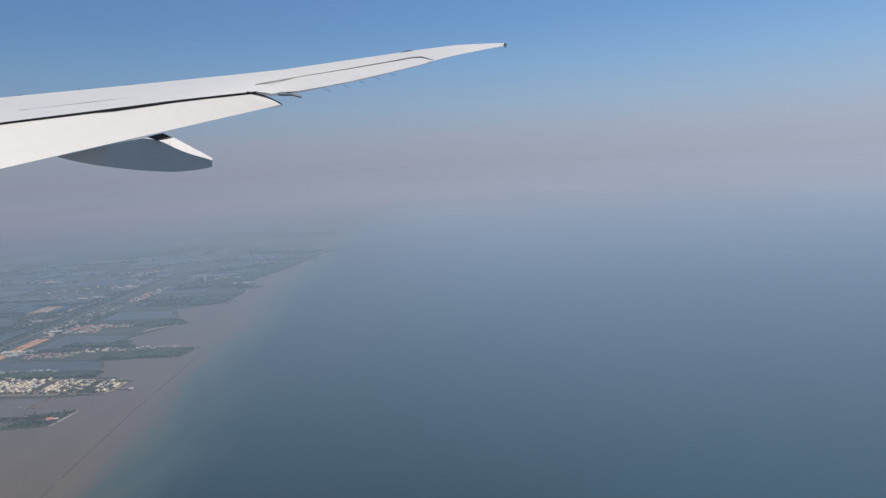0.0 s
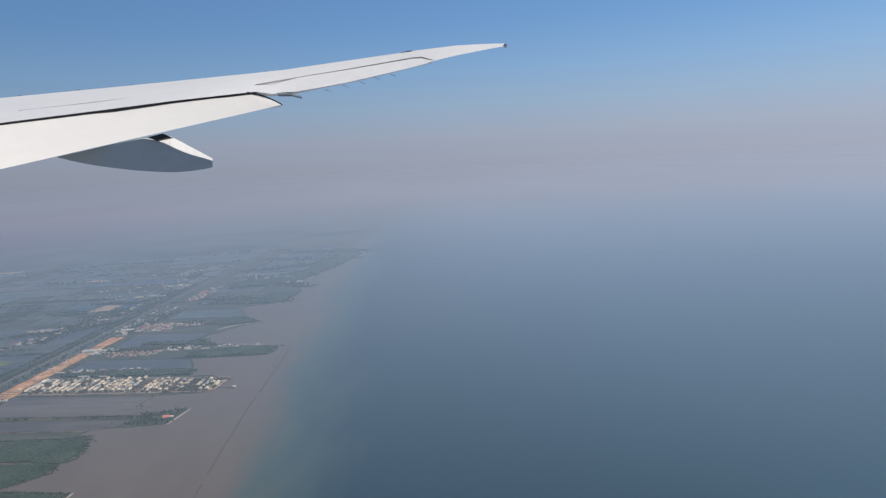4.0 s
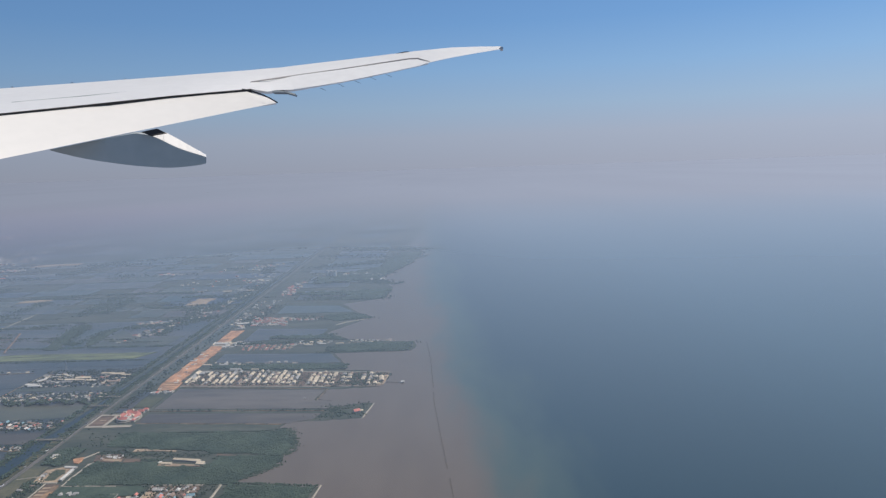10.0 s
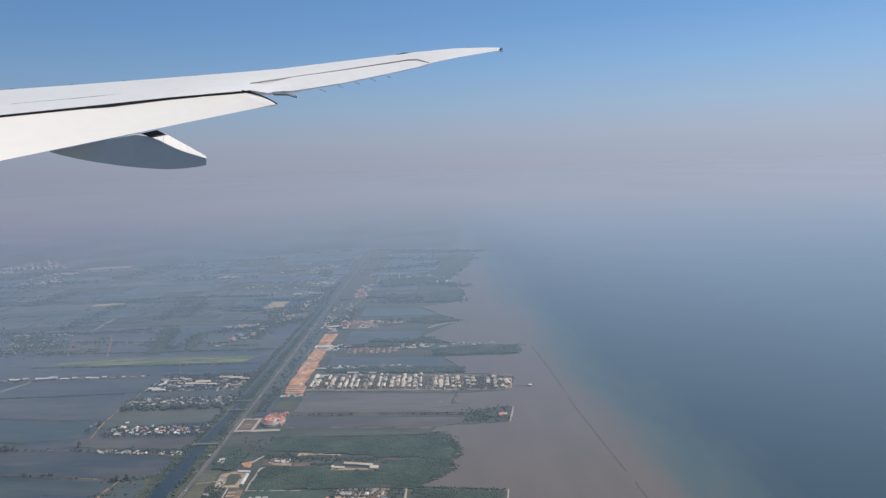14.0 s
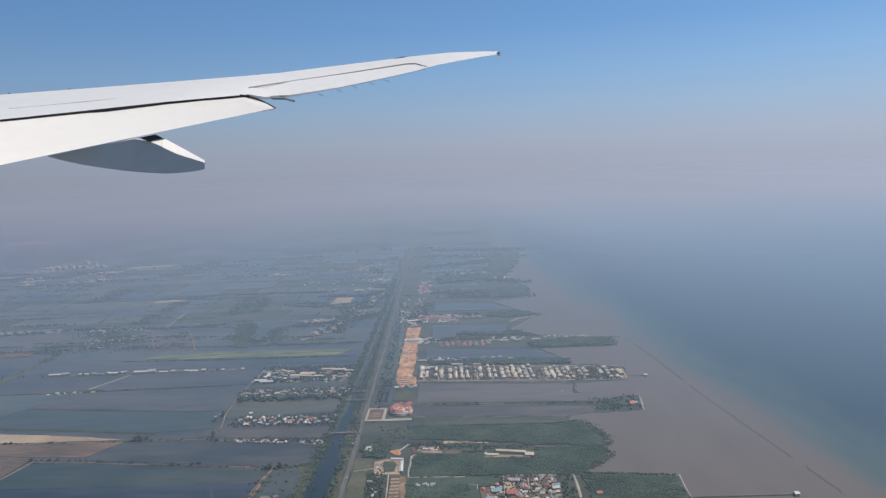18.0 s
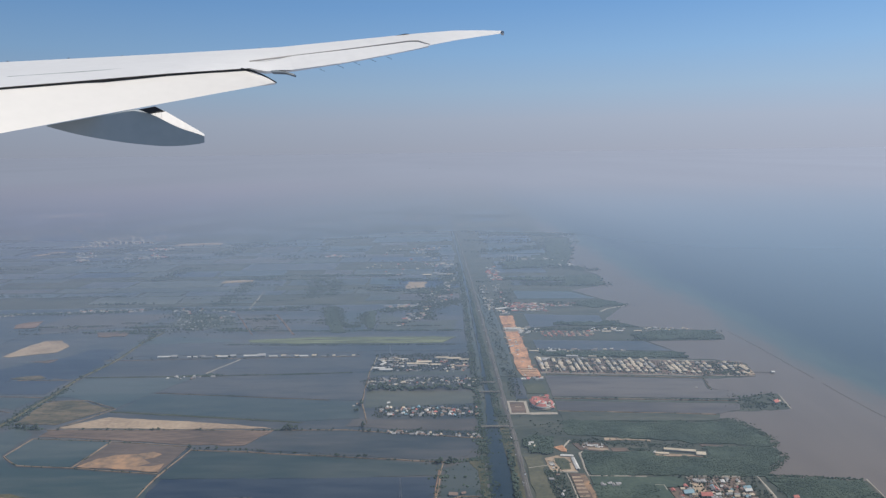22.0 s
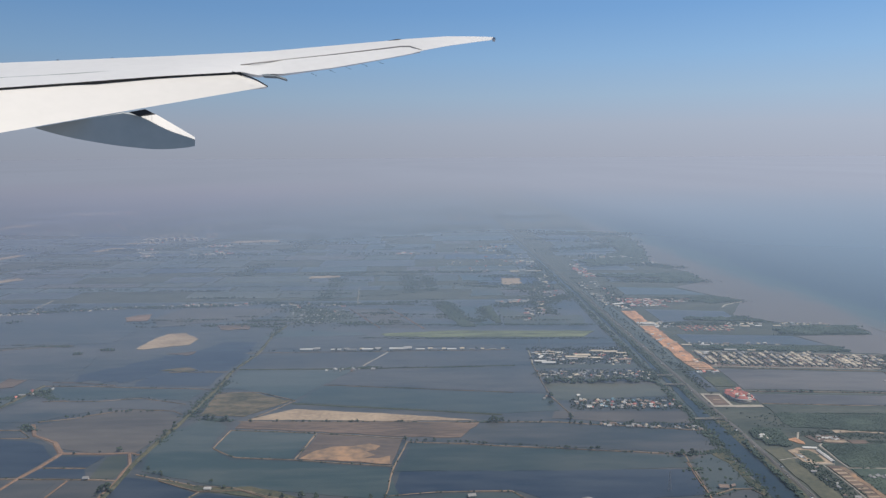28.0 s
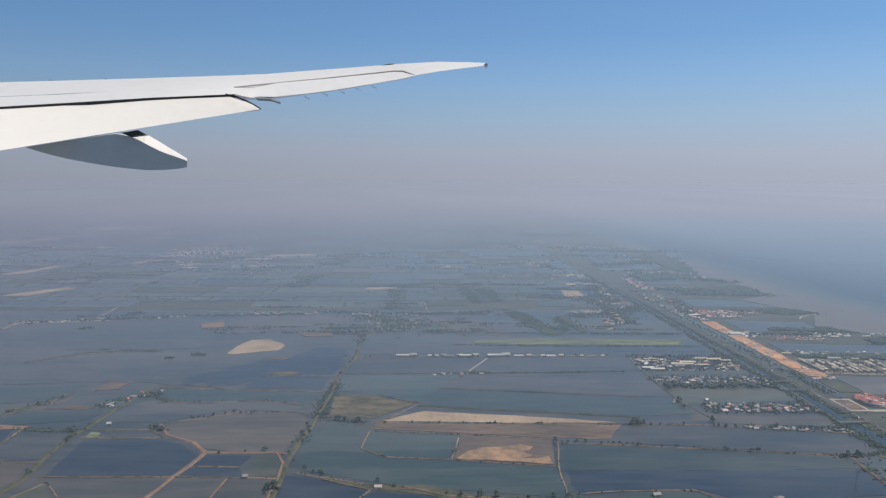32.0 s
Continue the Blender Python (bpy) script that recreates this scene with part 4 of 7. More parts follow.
field("clearing", [(-4.74, 36.0), (-3.7, 36.0), (-3.7, 35.5), (-4.7, 35.5)], CONCRETE, "pale concrete crossing over the clay strip", "clearing", 0.03, 0.026)


# ---------------------------------------------------------------- trees and mangroves
ICO = bmesh.new()
bmesh.ops.create_icosphere(ICO, subdivisions=1, radius=1)
ICO_V = np.array([v.co[:] for v in ICO.verts])
ICO.verts.index_update()
ICO_F = np.array([[v.index for v in f.verts] for f in ICO.faces])
ICO.free()


def clumps(name, centres, radii, material, seed, squash=0.75):
    """Many small uneven leaf clumps in one mesh."""
    rng = np.random.default_rng(seed)
    n = len(centres)
    v = ICO_V[None] * (1 + rng.uniform(-0.35, 0.35, (n, len(ICO_V), 1)))
    a = rng.uniform(0, 6.28, n)
    c, s = np.cos(a)[:, None], np.sin(a)[:, None]
    v = np.stack([v[..., 0] * c - v[..., 1] * s, v[..., 0] * s + v[..., 1] * c, v[..., 2] * squash], -1)
    v = v * np.asarray(radii)[:, None, None] + np.asarray(centres)[:, None]
    f = ICO_F[None] + (np.arange(n) * len(ICO_V))[:, None, None]
    me = bpy.data.meshes.new(name)
    me.from_pydata(v.reshape(-1, 3).tolist(), [], f.reshape(-1, 3).tolist())
    me.materials.append(material)
    return me


def tree_kind(name, height, spread, seed, label):
    rnd = random.Random(seed)
    base = tagged(new(name), label, "tree", "trees along the banks")
    bm = bmesh.new()
    r = height * 0.045
    rings = []
    for k in range(4):
        z, rr = height * 0.55 * k / 3, r * (1 - 0.2 * k)
        ox = rnd.uniform(-1, 1) * 0.02 * height * k
        rings.append([bm.verts.new((ox + rr * math.cos(i * 1.2566), rr * math.sin(i * 1.2566), z)) for i in range(5)])
    for a, b in zip(rings, rings[1:]):
        for i in range(5):
            bm.faces.new((a[i], a[(i + 1) % 5], b[(i + 1) % 5], b[i]))
    for i in range(4):
        ang, z = i * 1.57 + rnd.uniform(-0.4, 0.4), height * rnd.uniform(0.3, 0.5)
        tip = Vector((math.cos(ang) * spread * 0.6, math.sin(ang) * spread * 0.6, z + height * 0.25))
        root = [bm.verts.new((math.cos(j * 2.094) * r * 0.5, math.sin(j * 2.094) * r * 0.5, z)) for j in range(3)]
        top = bm.verts.new(tip)
        for j in range(3):
            bm.faces.new((root[j], root[(j + 1) % 3], top))
    part("trunk", bm, BARK, base)
    pts, rad = [], []
    for i in range(16):
        a, k = rnd.uniform(0, 6.28), rnd.random() ** 0.6
        pts.append((math.cos(a) * spread * k, math.sin(a) * spread * k, height * rnd.uniform(0.42, 0.95) - 0.15 * height * k))
        rad.append(spread * rnd.uniform(0.28, 0.48))
    crown = new("crown", clumps("crown", pts, rad, LEAF, seed))
    crown.parent = base
    return base


KINDS = [tree_kind("tree", 0.09, 0.05, 1, "small rounded dark green tree on an earth bank"), tree_kind("tree", 0.11, 0.065, 2, "broad spreading dark green tree on an earth bank"),
         tree_kind("tree", 0.07, 0.036, 3, "small bushy green tree on an earth bank"), tree_kind("tree", 0.125, 0.05, 5, "tall narrow dark green tree on an earth bank")]
placed = [False] * 4


def plant(x, y, z=0.02, size=1.0, kind=None, rnd=random):
    k = rnd.randrange(4) if kind is None else kind
    m = pose(x, y, z, 0, 0, rnd.uniform(0, 360)) @ Matrix.Scale(size, 4)
    if placed[k]:
        return copy_thing(KINDS[k], m)
    placed[k] = True
    KINDS[k].matrix_basis = m
    KINDS[k].scale = (1, 1, 1)
    return KINDS[k]


def tree_row(points, n, seed, spread=0.05, size=(0.5, 1.0), kind=None):
    rnd = random.Random(seed)
    lengths = [math.hypot(b[0] - a[0], b[1] - a[1]) for a, b in zip(points, points[1:])]
    for _ in range(n):
        d = rnd.uniform(0, sum(lengths))
        for (a, b), l in zip(zip(points, points[1:]), lengths):
            if d <= l:
                k = d / l
                plant(a[0] + (b[0] - a[0]) * k + rnd.gauss(0, spread), a[1] + (b[1] - a[1]) * k + rnd.gauss(0, spread), 0.015, rnd.uniform(*size), kind, rnd)
                break
            d -= l


tree_row([(-22.6, 35.6), (-22.68, 31.0), (-23.05, 28.6), (-23.0, 26.7)], 26, 1, 0.07, (0.4, 0.85))
tree_row([(-23.0, 26.7), (-23.16, 23.5), (-23.38, 21.0), (-23.4, 17.5)], 26, 11, 0.07, (0.5, 1.1))
tree_row([(-21.1, 23.27), (-16.8, 23.12), (-13.55, 22.98)], 20, 2, 0.015, (0.45, 0.85))
tree_row([(-13.4, 23.03), (-11.4, 22.98), (-10.0, 22.76)], 12, 3, 0.03)
tree_row([(-15.8, 21.55), (-14.13, 21.4), (-11.0, 20.9), (-7.7, 20.4)], 30, 4, 0.025)
tree_row([(-29.7, 26.8), (-29.95, 24.2), (-30.1, 22.2), (-29.9, 19.2)], 18, 5, 0.08)
tree_row([(-27.8, 23.4), (-25.9, 24.28), (-23.8, 24.33)], 14, 6, 0.03)
tree_row([(-28.6, 25.4), (-25.4, 25.62), (-23.7, 25.1)], 14, 13, 0.04, (0.35, 0.7))
tree_row([(-25.8, 20.9), (-23.9, 20.9), (-22.0, 19.1), (-19.6, 18.5)], 12, 7, 0.05)
tree_row([(-19.2, 18.2), (-17.2, 17.9), (-16.3, 17.95)], 6, 17, 0.04, (0.8, 1.3))
rnd_tree = random.Random(31)
for x, y, size in ((-27.9, 22.98, 1.5), (-27.62, 22.72, 1.3), (-25.9, 24.33, 1.2), (-24.16, 21.06, 1.6), (-23.48, 18.62, 1.9), (-23.58, 18.55, 1.5), (-21.8, 23.42, 1.5), (-22.2, 23.5, 1.3), (-22.42, 23.56, 1.5), (-20.9, 19.0, 1.0), (-18.35, 18.1, 1.5),
                   (-18.0, 18.02, 1.4), (-16.25, 18.05, 1.3), (-13.15, 23.12, 1.6), (-13.0, 23.08, 1.3), (-12.85, 23.12, 1.4), (-10.9, 25.3, 1.5), (-11.0, 24.6, 1.2), (-10.6, 23.2, 1.6), (-15.9, 21.62, 1.2), (-8.0, 20.35, 1.5), (-7.7, 20.4, 1.4)):
    plant(x, y, 0.015, size, None, rnd_tree)
tree_row([(-3.7, 25.68), (-1.0, 25.55), (2.9, 25.2)], 26, 8, 0.03, (0.5, 0.9))
tree_row([(-6.55, 16), (-6.5, 33)], 22, 9, 0.08, (0.5, 0.9))
tree_row([(-5.25, 36), (-5.25, 27), (-5.2, 23.5)], 16, 10, 0.12, (0.5, 1.0))
tree_row([(-18, 28.9), (-11.6, 29.05)], 14, 14, 0.04, (0.4, 0.8))
tree_row([(-31.9, 22.85), (-30, 22.8)], 14, 15, 0.07, (0.5, 0.9))
tree_row([(-33.2, 24.43), (-32.2, 26.21)], 14, 16, 0.07, (0.5, 0.9))
tree_row([(-23.1, 31.55), (-11.6, 31.65)], 18, 12, 0.06, (0.5, 0.9))


def forest(name, poly, gap, size, height, seed, label, material=MANGROVE, thin=0.05, squash=0.75):
    """A closed canopy of many uneven clumps over a polygon."""
    rng = np.random.default_rng(seed)
    xs, ys = [p[0] for p in poly], [p[1] for p in poly]
    centres, radii = [], []
    y = min(ys)
    while y < max(ys):
        x = min(xs)
        while x < max(xs):
            px, py = x + rng.uniform(-gap, gap) * 0.9, y + rng.uniform(-gap, gap) * 0.9
            qx = px + 0.16 * math.sin(py * 9.1 + seed) + 0.10 * math.sin(py * 23.0 + px * 5.0) + 0.05 * math.sin(py * 51.0)
            qy = py + gap * (1.4 * math.sin(px * 8.3 + seed) + 1.0 * math.sin(px * 21.0 + py * 7.0))
            if inside(qx if size < 0.2 and max(xs) - min(xs) > 1.2 else px, qy, poly) and rng.random() > thin:
                r = size * rng.uniform(0.6, 1.35)
                centres.append((px, py, height * (0.62 + 0.3 * math.sin(px * 2.3 + seed) * math.sin(py * 3.1) + rng.uniform(-0.12, 0.2))))
                radii.append(r)
            x += gap
        y += gap
    ob = new(name, clumps(name, centres, radii, material, seed, squash))
    if squash < 0.6:
        part("undergrowth", slab(poly, 0.0, height * 0.55), material, ob)
    return tagged(ob, label, "trees" if name == "trees" else "mangroves", kind="stuff")


MG = "dense dark green mangrove canopy along the muddy shore"
forest("mangroves", softened([(-3.8, 23.45), (1.0, 23.2), (1.9, 23.4), (2.2, 22.6), (2.42, 21.8), (2.2, 21.2), (0.15, 21.49), (-1.23, 21.9), (-2.73, 22.13), (-3.82, 22.31)], 0.12, 21), 0.036, 0.028, 0.04, 21, MG, MANGROVE, 0.05, 0.45)
forest("mangroves", softened([(-3.65, 21), (-1.55, 20.95), (-1.5, 20.63), (0.05, 20.42), (0.15, 20.75), (0.25, 21.25), (2.33, 21.07), (2.1, 20.27), (1.5, 19.7), (1.2, 19.2), (-3.67, 19.45)], 0.06, 22), 0.036, 0.028, 0.04, 22, MG, MANGROVE, 0.05, 0.45)
forest("mangroves", softened([(1.15, 19.2), (3.7, 18.9), (3.62, 17.99), (3.4, 15.5), (1.3, 15.5)], 0.1, 23), 0.036, 0.028, 0.045, 23, MG, MANGROVE, 0.05, 0.45)
field("meadow", [(-3.73, 19.33), (-1.15, 19.23), (-1.2, 18.65), (-1.77, 18.65), (-1.72, 16.0), (-3.62, 16.0)], MANGROVE, "smooth green meadow behind the shore village", "meadow", 0.05, 0.02)
forest("mangroves", softened([(-3.75, 18.85), (-2.1, 18.75), (-2.15, 17.85), (-3.75, 17.85)], 0.1, 24), 0.05, 0.028, 0.035, 24, "low green scrub on the meadow", MANGROVE, 0.35, 0.45)
forest("mangroves", softened([(3.0, 25.9), (4.6, 25.85), (4.3, 24.4), (2.8, 24.3), (3.2, 25.0)], 0.15, 25), 0.07, 0.036, 0.04, 25, "patchy mangroves on a low spit of land", MANGROVE, 0.74)
forest("mangroves", softened([(1.7, 33.75), (5.6, 33.6), (5.8, 35.0), (3.6, 35.3), (1.5, 34.6)], 0.12, 26), 0.06, 0.05, 0.08, 26, MG, MANGROVE, 0.05, 0.5)
forest("mangroves", softened([(-3.4, 31.9), (3.0, 31.4), (2.9, 30.6), (-3.4, 31.3)], 0.1, 27), 0.06, 0.05, 0.06, 27, MG, MANGROVE, 0.05, 0.5)
forest("mangroves", softened([(-2.0, 36.7), (1.3, 36.35), (2.3, 36.1), (0.9, 37.5), (0.3, 37.1), (-1.8, 37.3)], 0.12, 36), 0.07, 0.055, 0.07, 36, MG, MANGROVE, 0.05, 0.5)
forest("mangroves", softened([(0.9, 40.8), (2.9, 41.5), (1.9, 42.9), (0.0, 42.4)], 0.15, 28), 0.08, 0.06, 0.07, 28, MG, MANGROVE, 0.05, 0.5)
forest("mangroves", softened([(0.5, 47.4), (3.1, 47.8), (3.4, 51.5), (1.0, 50.8)], 0.15, 29), 0.13, 0.10, 0.09, 29, MG, MANGROVE, 0.05, 0.5)
forest("mangroves", softened([(-3.6, 49.9), (3.0, 48.9), (3.2, 50.8), (-3.4, 50.8)], 0.15, 37), 0.14, 0.10, 0.09, 37, MG, MANGROVE, 0.05, 0.5)
forest("mangroves", softened([(-3.0, 54.5), (2.0, 56.0), (4.0, 64.0), (5.0, 72.5), (3.0, 73.0), (1.5, 62.0), (-3.0, 57.5)], 0.2, 30), 0.17, 0.13, 0.1, 30, MG, MANGROVE, 0.05, 0.5)
forest("trees", softened([(-6.5, 21), (-6.44, 30), (-6.38, 42), (-6.44, 55), (-6.52, 58), (-6.7, 58), (-6.66, 52), (-6.64, 42), (-6.72, 30), (-6.7, 21)], 0.06, 31), 0.055, 0.042, 0.05, 31, "ragged line of low green trees along the canal", MANGROVE, 0.66, 0.6)
forest("trees", softened([(-6.1, 24), (-6.14, 33), (-6.16, 45), (-6.2, 50), (-6.12, 50), (-6.0, 45), (-5.88, 33), (-5.83, 24)], 0.04, 38), 0.05, 0.036, 0.045, 38, "ragged line of low bushes on the canal bank", MANGROVE, 0.5, 0.6)
forest("trees", softened([(-6.02, 16.0), (-5.96, 19.0), (-5.9, 21.2), (-5.8, 21.2), (-5.8, 16.0)], 0.04, 39), 0.055, 0.045, 0.07, 39, "dark leafy trees leaning over the canal bank", MANGROVE, 0.25)
forest("trees", softened([(-5.58, 48), (-5.2, 48), (-5.0, 30), (-5.42, 28), (-5.5, 42)], 0.05, 32), 0.075, 0.042, 0.05, 32, "ragged line of low green trees beside the road", MANGROVE, 0.86, 0.62)
forest("trees", softened([(-10.9, 27.3), (-6.6, 27.2), (-6.6, 26.8), (-10.9, 26.9)], 0.08, 33), 0.10, 0.07, 0.12, 33, "thicket of green trees between house rows", LEAF)
forest("trees", softened([(-5.35, 22.0), (-4.92, 22.27), (-4.38, 22.08), (-4.45, 21.49), (-4.55, 20.93), (-4.85, 20.87), (-5.25, 20.95)], 0.08, 34), 0.045, 0.04, 0.07, 34, "shady garden trees beside the road", MANGROVE, 0.12, 0.6)
forest("trees", softened([(-7.9, 20.2), (-6.5, 20.6), (-6.5, 17.0), (-7.9, 17.0)], 0.15, 35), 0.12, 0.036, 0.04, 35, "scattered scrub and bushes beside the canal", MANGROVE, 0.9)


VG = "dark garden trees scattered between village houses"
for seed, quad in ((61, [(-10.9, 31.8), (-6.6, 31.8), (-6.7, 29.3), (-10.9, 29.2)]), (62, [(-11.1, 28.5), (-6.1, 28.4), (-6.1, 27.3), (-11.1, 27.5)]), (63, [(-10.4, 25.0), (-6.5, 25.1), (-6.6, 24.0), (-10.4, 23.95)]),
                   (64, [(-9.7, 23.0), (-6.6, 22.6), (-6.7, 22.3), (-9.8, 22.7)]), (71, [(-8.1, 17.3), (-6.7, 17.3), (-6.7, 16.2), (-8.1, 16.2)]), (74, [(-4.95, 23.6), (-3.85, 23.5), (-3.87, 22.36), (-4.95, 22.3)]), (75, [(-4.96, 19.8), (-4.47, 19.85), (-4.34, 15.5), (-4.85, 15.5)]), (65, [(-1.25, 19.35), (0.8, 19.25), (0.9, 16.65), (-1.55, 16.65)]), (66, [(-3.7, 30.9), (4.9, 29.8), (4.7, 28.0), (-3.7, 28.85)]),
                   (67, [(-4.98, 19.82), (-4.47, 19.85), (-4.33, 16), (-4.85, 16)]), (68, [(-3.73, 21.99), (-1.44, 21.72), (-1.45, 21.35), (-3.75, 21.44)]), (69, [(3.4, 29.9), (4.6, 29.75), (4.4, 28.1), (3.3, 28.2)]),
                   (70, [(-5.3, 29.4), (-4.85, 29.3), (-4.85, 26.0), (-5.3, 26.0)])):
    forest("trees", softened(quad, 0.06, seed), 0.07, 0.027, 0.045, seed, VG, MANGROVE if seed in (64, 67, 71, 74, 75) else LEAF, 0.85 if seed == 74 else 0.25 if seed == 64 else 0.5 if seed not in (66, 69) else 0.2 if seed == 69 else 0.45)


def tufts(points, width, per, size, rng, centres, radii, lift=0.6):
    """Uneven bunches of leaf clumps along a line."""
    for (ax, ay), (bx, by) in zip(points, points[1:]):
        length = math.hypot(bx - ax, by - ay)
        for _ in range(max(1, int(length * per))):
            k, n = rng.random(), int(rng.integers(4, 15))
            big = rng.uniform(0.6, 1.5)
            for _ in range(n):
                r = size * big * rng.uniform(0.3, 0.8)
                centres.append((ax + (bx - ax) * k + rng.normal(0, width * 0.5 + size * 2.5), ay + (by - ay) * k + rng.normal(0, width * 0.5), r * lift))
                radii.append(r)


def belt(points, width, per, size, seed, label="ragged belt of dark trees between flooded fields", material=MANGROVE):
    centres, radii = [], []
    tufts(points, width, per, size, np.random.default_rng(seed), centres, radii)
    return tagged(new("trees", clumps("trees", centres, radii, material, seed)), label, "trees", kind="stuff")


for k, (points, width, per, size) in enumerate((
        ([(2.0, 23.5), (2.3, 22.6), (2.5, 21.9), (2.3, 21.1)], 0.07, 34, 0.032), ([(2.2, 20.9), (2.3, 20.4), (1.5, 19.6)], 0.06, 30, 0.030), ([(1.9, 22.0), (2.45, 21.7)], 0.08, 60, 0.03), ([(2.9, 24.4), (3.3, 25.2), (3.0, 25.9)], 0.3, 14, 0.035), ([(1.2, 19.3), (3.7, 18.95)], 0.06, 14, 0.035),
        ([(-3.7, 23.5), (1.0, 23.3), (2.0, 23.5)], 0.05, 14, 0.035), ([(-3.62, 22.36), (-1.62, 22.18), (0.46, 21.62)], 0.10, 16, 0.032), ([(-3.74, 21.72), (-2.64, 21.67), (-1.35, 21.44), (-0.25, 21.35)], 0.22, 22, 0.03), ([(-2.15, 21.15), (-1.65, 21.1)], 0.12, 30, 0.035), ([(-4.27, 19.15), (-3.96, 15.6)], 0.10, 22, 0.022), ([(-4.55, 20.45), (-4.25, 19.9)], 0.12, 46, 0.026), ([(1.5, 33.6), (5.6, 33.5)], 0.1, 10, 0.045), ([(3.4, 35.3), (5.8, 35.1)], 0.14, 10, 0.05),
        ([(-6.7, 16.0), (-6.66, 20.0), (-6.62, 23.2)], 0.09, 26, 0.036), ([(-7.9, 20.35), (-6.7, 20.6)], 0.10, 16, 0.045), ([(-8.1, 17.9), (-7.9, 19.9)], 0.06, 10, 0.04), ([(-5.85, 21.0), (-5.88, 24.0)], 0.05, 14, 0.04),
        ([(-41.0, 38.9), (-32.6, 40.9), (-28.3, 41.0), (-24.7, 42.0), (-19.7, 41.2), (-15.6, 42.0)], 0.35, 9, 0.055),
        ([(-23.0, 40.6), (-20.4, 38.6), (-21.6, 36.6)], 1.1, 26, 0.05), ([(-24.2, 36.2), (-22.7, 36.0), (-22.7, 34.4)], 0.16, 9, 0.045),
        ([(-14.5, 41.8), (-13.6, 37.6), (-12.5, 36.9)], 0.3, 22, 0.06), ([(-12.3, 40.3), (-11.95, 37.4)], 0.22, 16, 0.055),
        ([(-16.75, 51.5), (-16.3, 43.6)], 0.25, 8, 0.07), ([(-15.55, 51.5), (-15.1, 45.4)], 0.22, 8, 0.07), ([(-17.9, 52.6), (-10.7, 52.3)], 0.3, 9, 0.08),
        ([(-27.8, 64.0), (-26.8, 77.0)], 0.5, 5, 0.12), ([(-28.7, 51.5), (-28.2, 57.0)], 0.4, 6, 0.09), ([(-24.0, 52.0), (-21.5, 51.4), (-19.8, 52.8)], 0.4, 8, 0.08), ([(-21.5, 50.2), (-21.6, 42.6)], 0.3, 6, 0.07),
        ([(-19.8, 36.6), (-15.3, 36.2), (-7.0, 36.0)], 0.16, 13, 0.04), ([(-18.4, 33.75), (-14.7, 33.5), (-7.0, 33.3)], 0.1, 9, 0.035),
        ([(-11.4, 40.5), (-10.2, 41.2), (-8.2, 41.6), (-7.0, 43.5)], 0.6, 20, 0.055), ([(-9.0, 38.4), (-8.5, 45.0), (-7.4, 49.0), (-7.1, 55.5)], 0.5, 12, 0.065),
        ([(-11.0, 50.6), (-7.0, 50.0)], 0.4, 8, 0.075), ([(-13.0, 47.0), (-10.6, 46.4), (-7.2, 45.6)], 0.3, 9, 0.065), ([(-34.0, 33.0), (-31.3, 32.6)], 0.14, 9, 0.035),
        ([(-32.0, 22.95), (-30.9, 22.75), (-30.1, 22.75)], 0.12, 30, 0.036), ([(-30.3, 25.6), (-29.9, 26.0)], 0.14, 34, 0.034), ([(-29.8, 26.7), (-28.4, 25.6)], 0.12, 24, 0.032),
        ([(-22.9, 27.6), (-23.05, 25.4), (-23.12, 23.6)], 0.10, 30, 0.036), ([(-22.5, 23.55), (-21.6, 23.35)], 0.10, 34, 0.036), ([(-23.2, 22.6), (-23.35, 21.2)], 0.06, 20, 0.03),
        ([(-28.05, 23.15), (-27.6, 22.7)], 0.07, 40, 0.036), ([(-18.9, 28.9), (-17.3, 29.1)], 0.12, 30, 0.034), ([(-15.0, 28.95), (-13.0, 29.0)], 0.06, 8, 0.03), ([(-33.4, 23.9), (-32.35, 25.4)], 0.07, 12, 0.03),
        ([(-13.6, 23.02), (-12.9, 23.1)], 0.06, 26, 0.034), ([(-3.6, 35.9), (-0.4, 35.8), (1.0, 36.0)], 0.4, 14, 0.05), ([(-1.9, 42.3), (0.5, 41.6), (2.6, 41.4)], 0.5, 16, 0.06),
        ([(-4.4, 39.9), (-3.8, 46.5)], 0.35, 10, 0.055), ([(-2.2, 48.6), (0.4, 48.0), (3.0, 47.8)], 0.7, 22, 0.075), ([(1.2, 55.8), (3.4, 53.6)], 0.8, 18, 0.08), ([(-3.4, 56.8), (1.6, 57.4)], 0.6, 9, 0.08),
        ([(-4.6, 64.0), (0.5, 66.0), (4.6, 70.0)], 0.9, 10, 0.11), ([(-3.0, 78.0), (0.6, 77.0), (5.4, 76.0)], 1.3, 14, 0.13), ([(-5.0, 98.0), (2.0, 100.0)], 2.0, 8, 0.18))):
    belt(points, width, per, size, 300 + k)


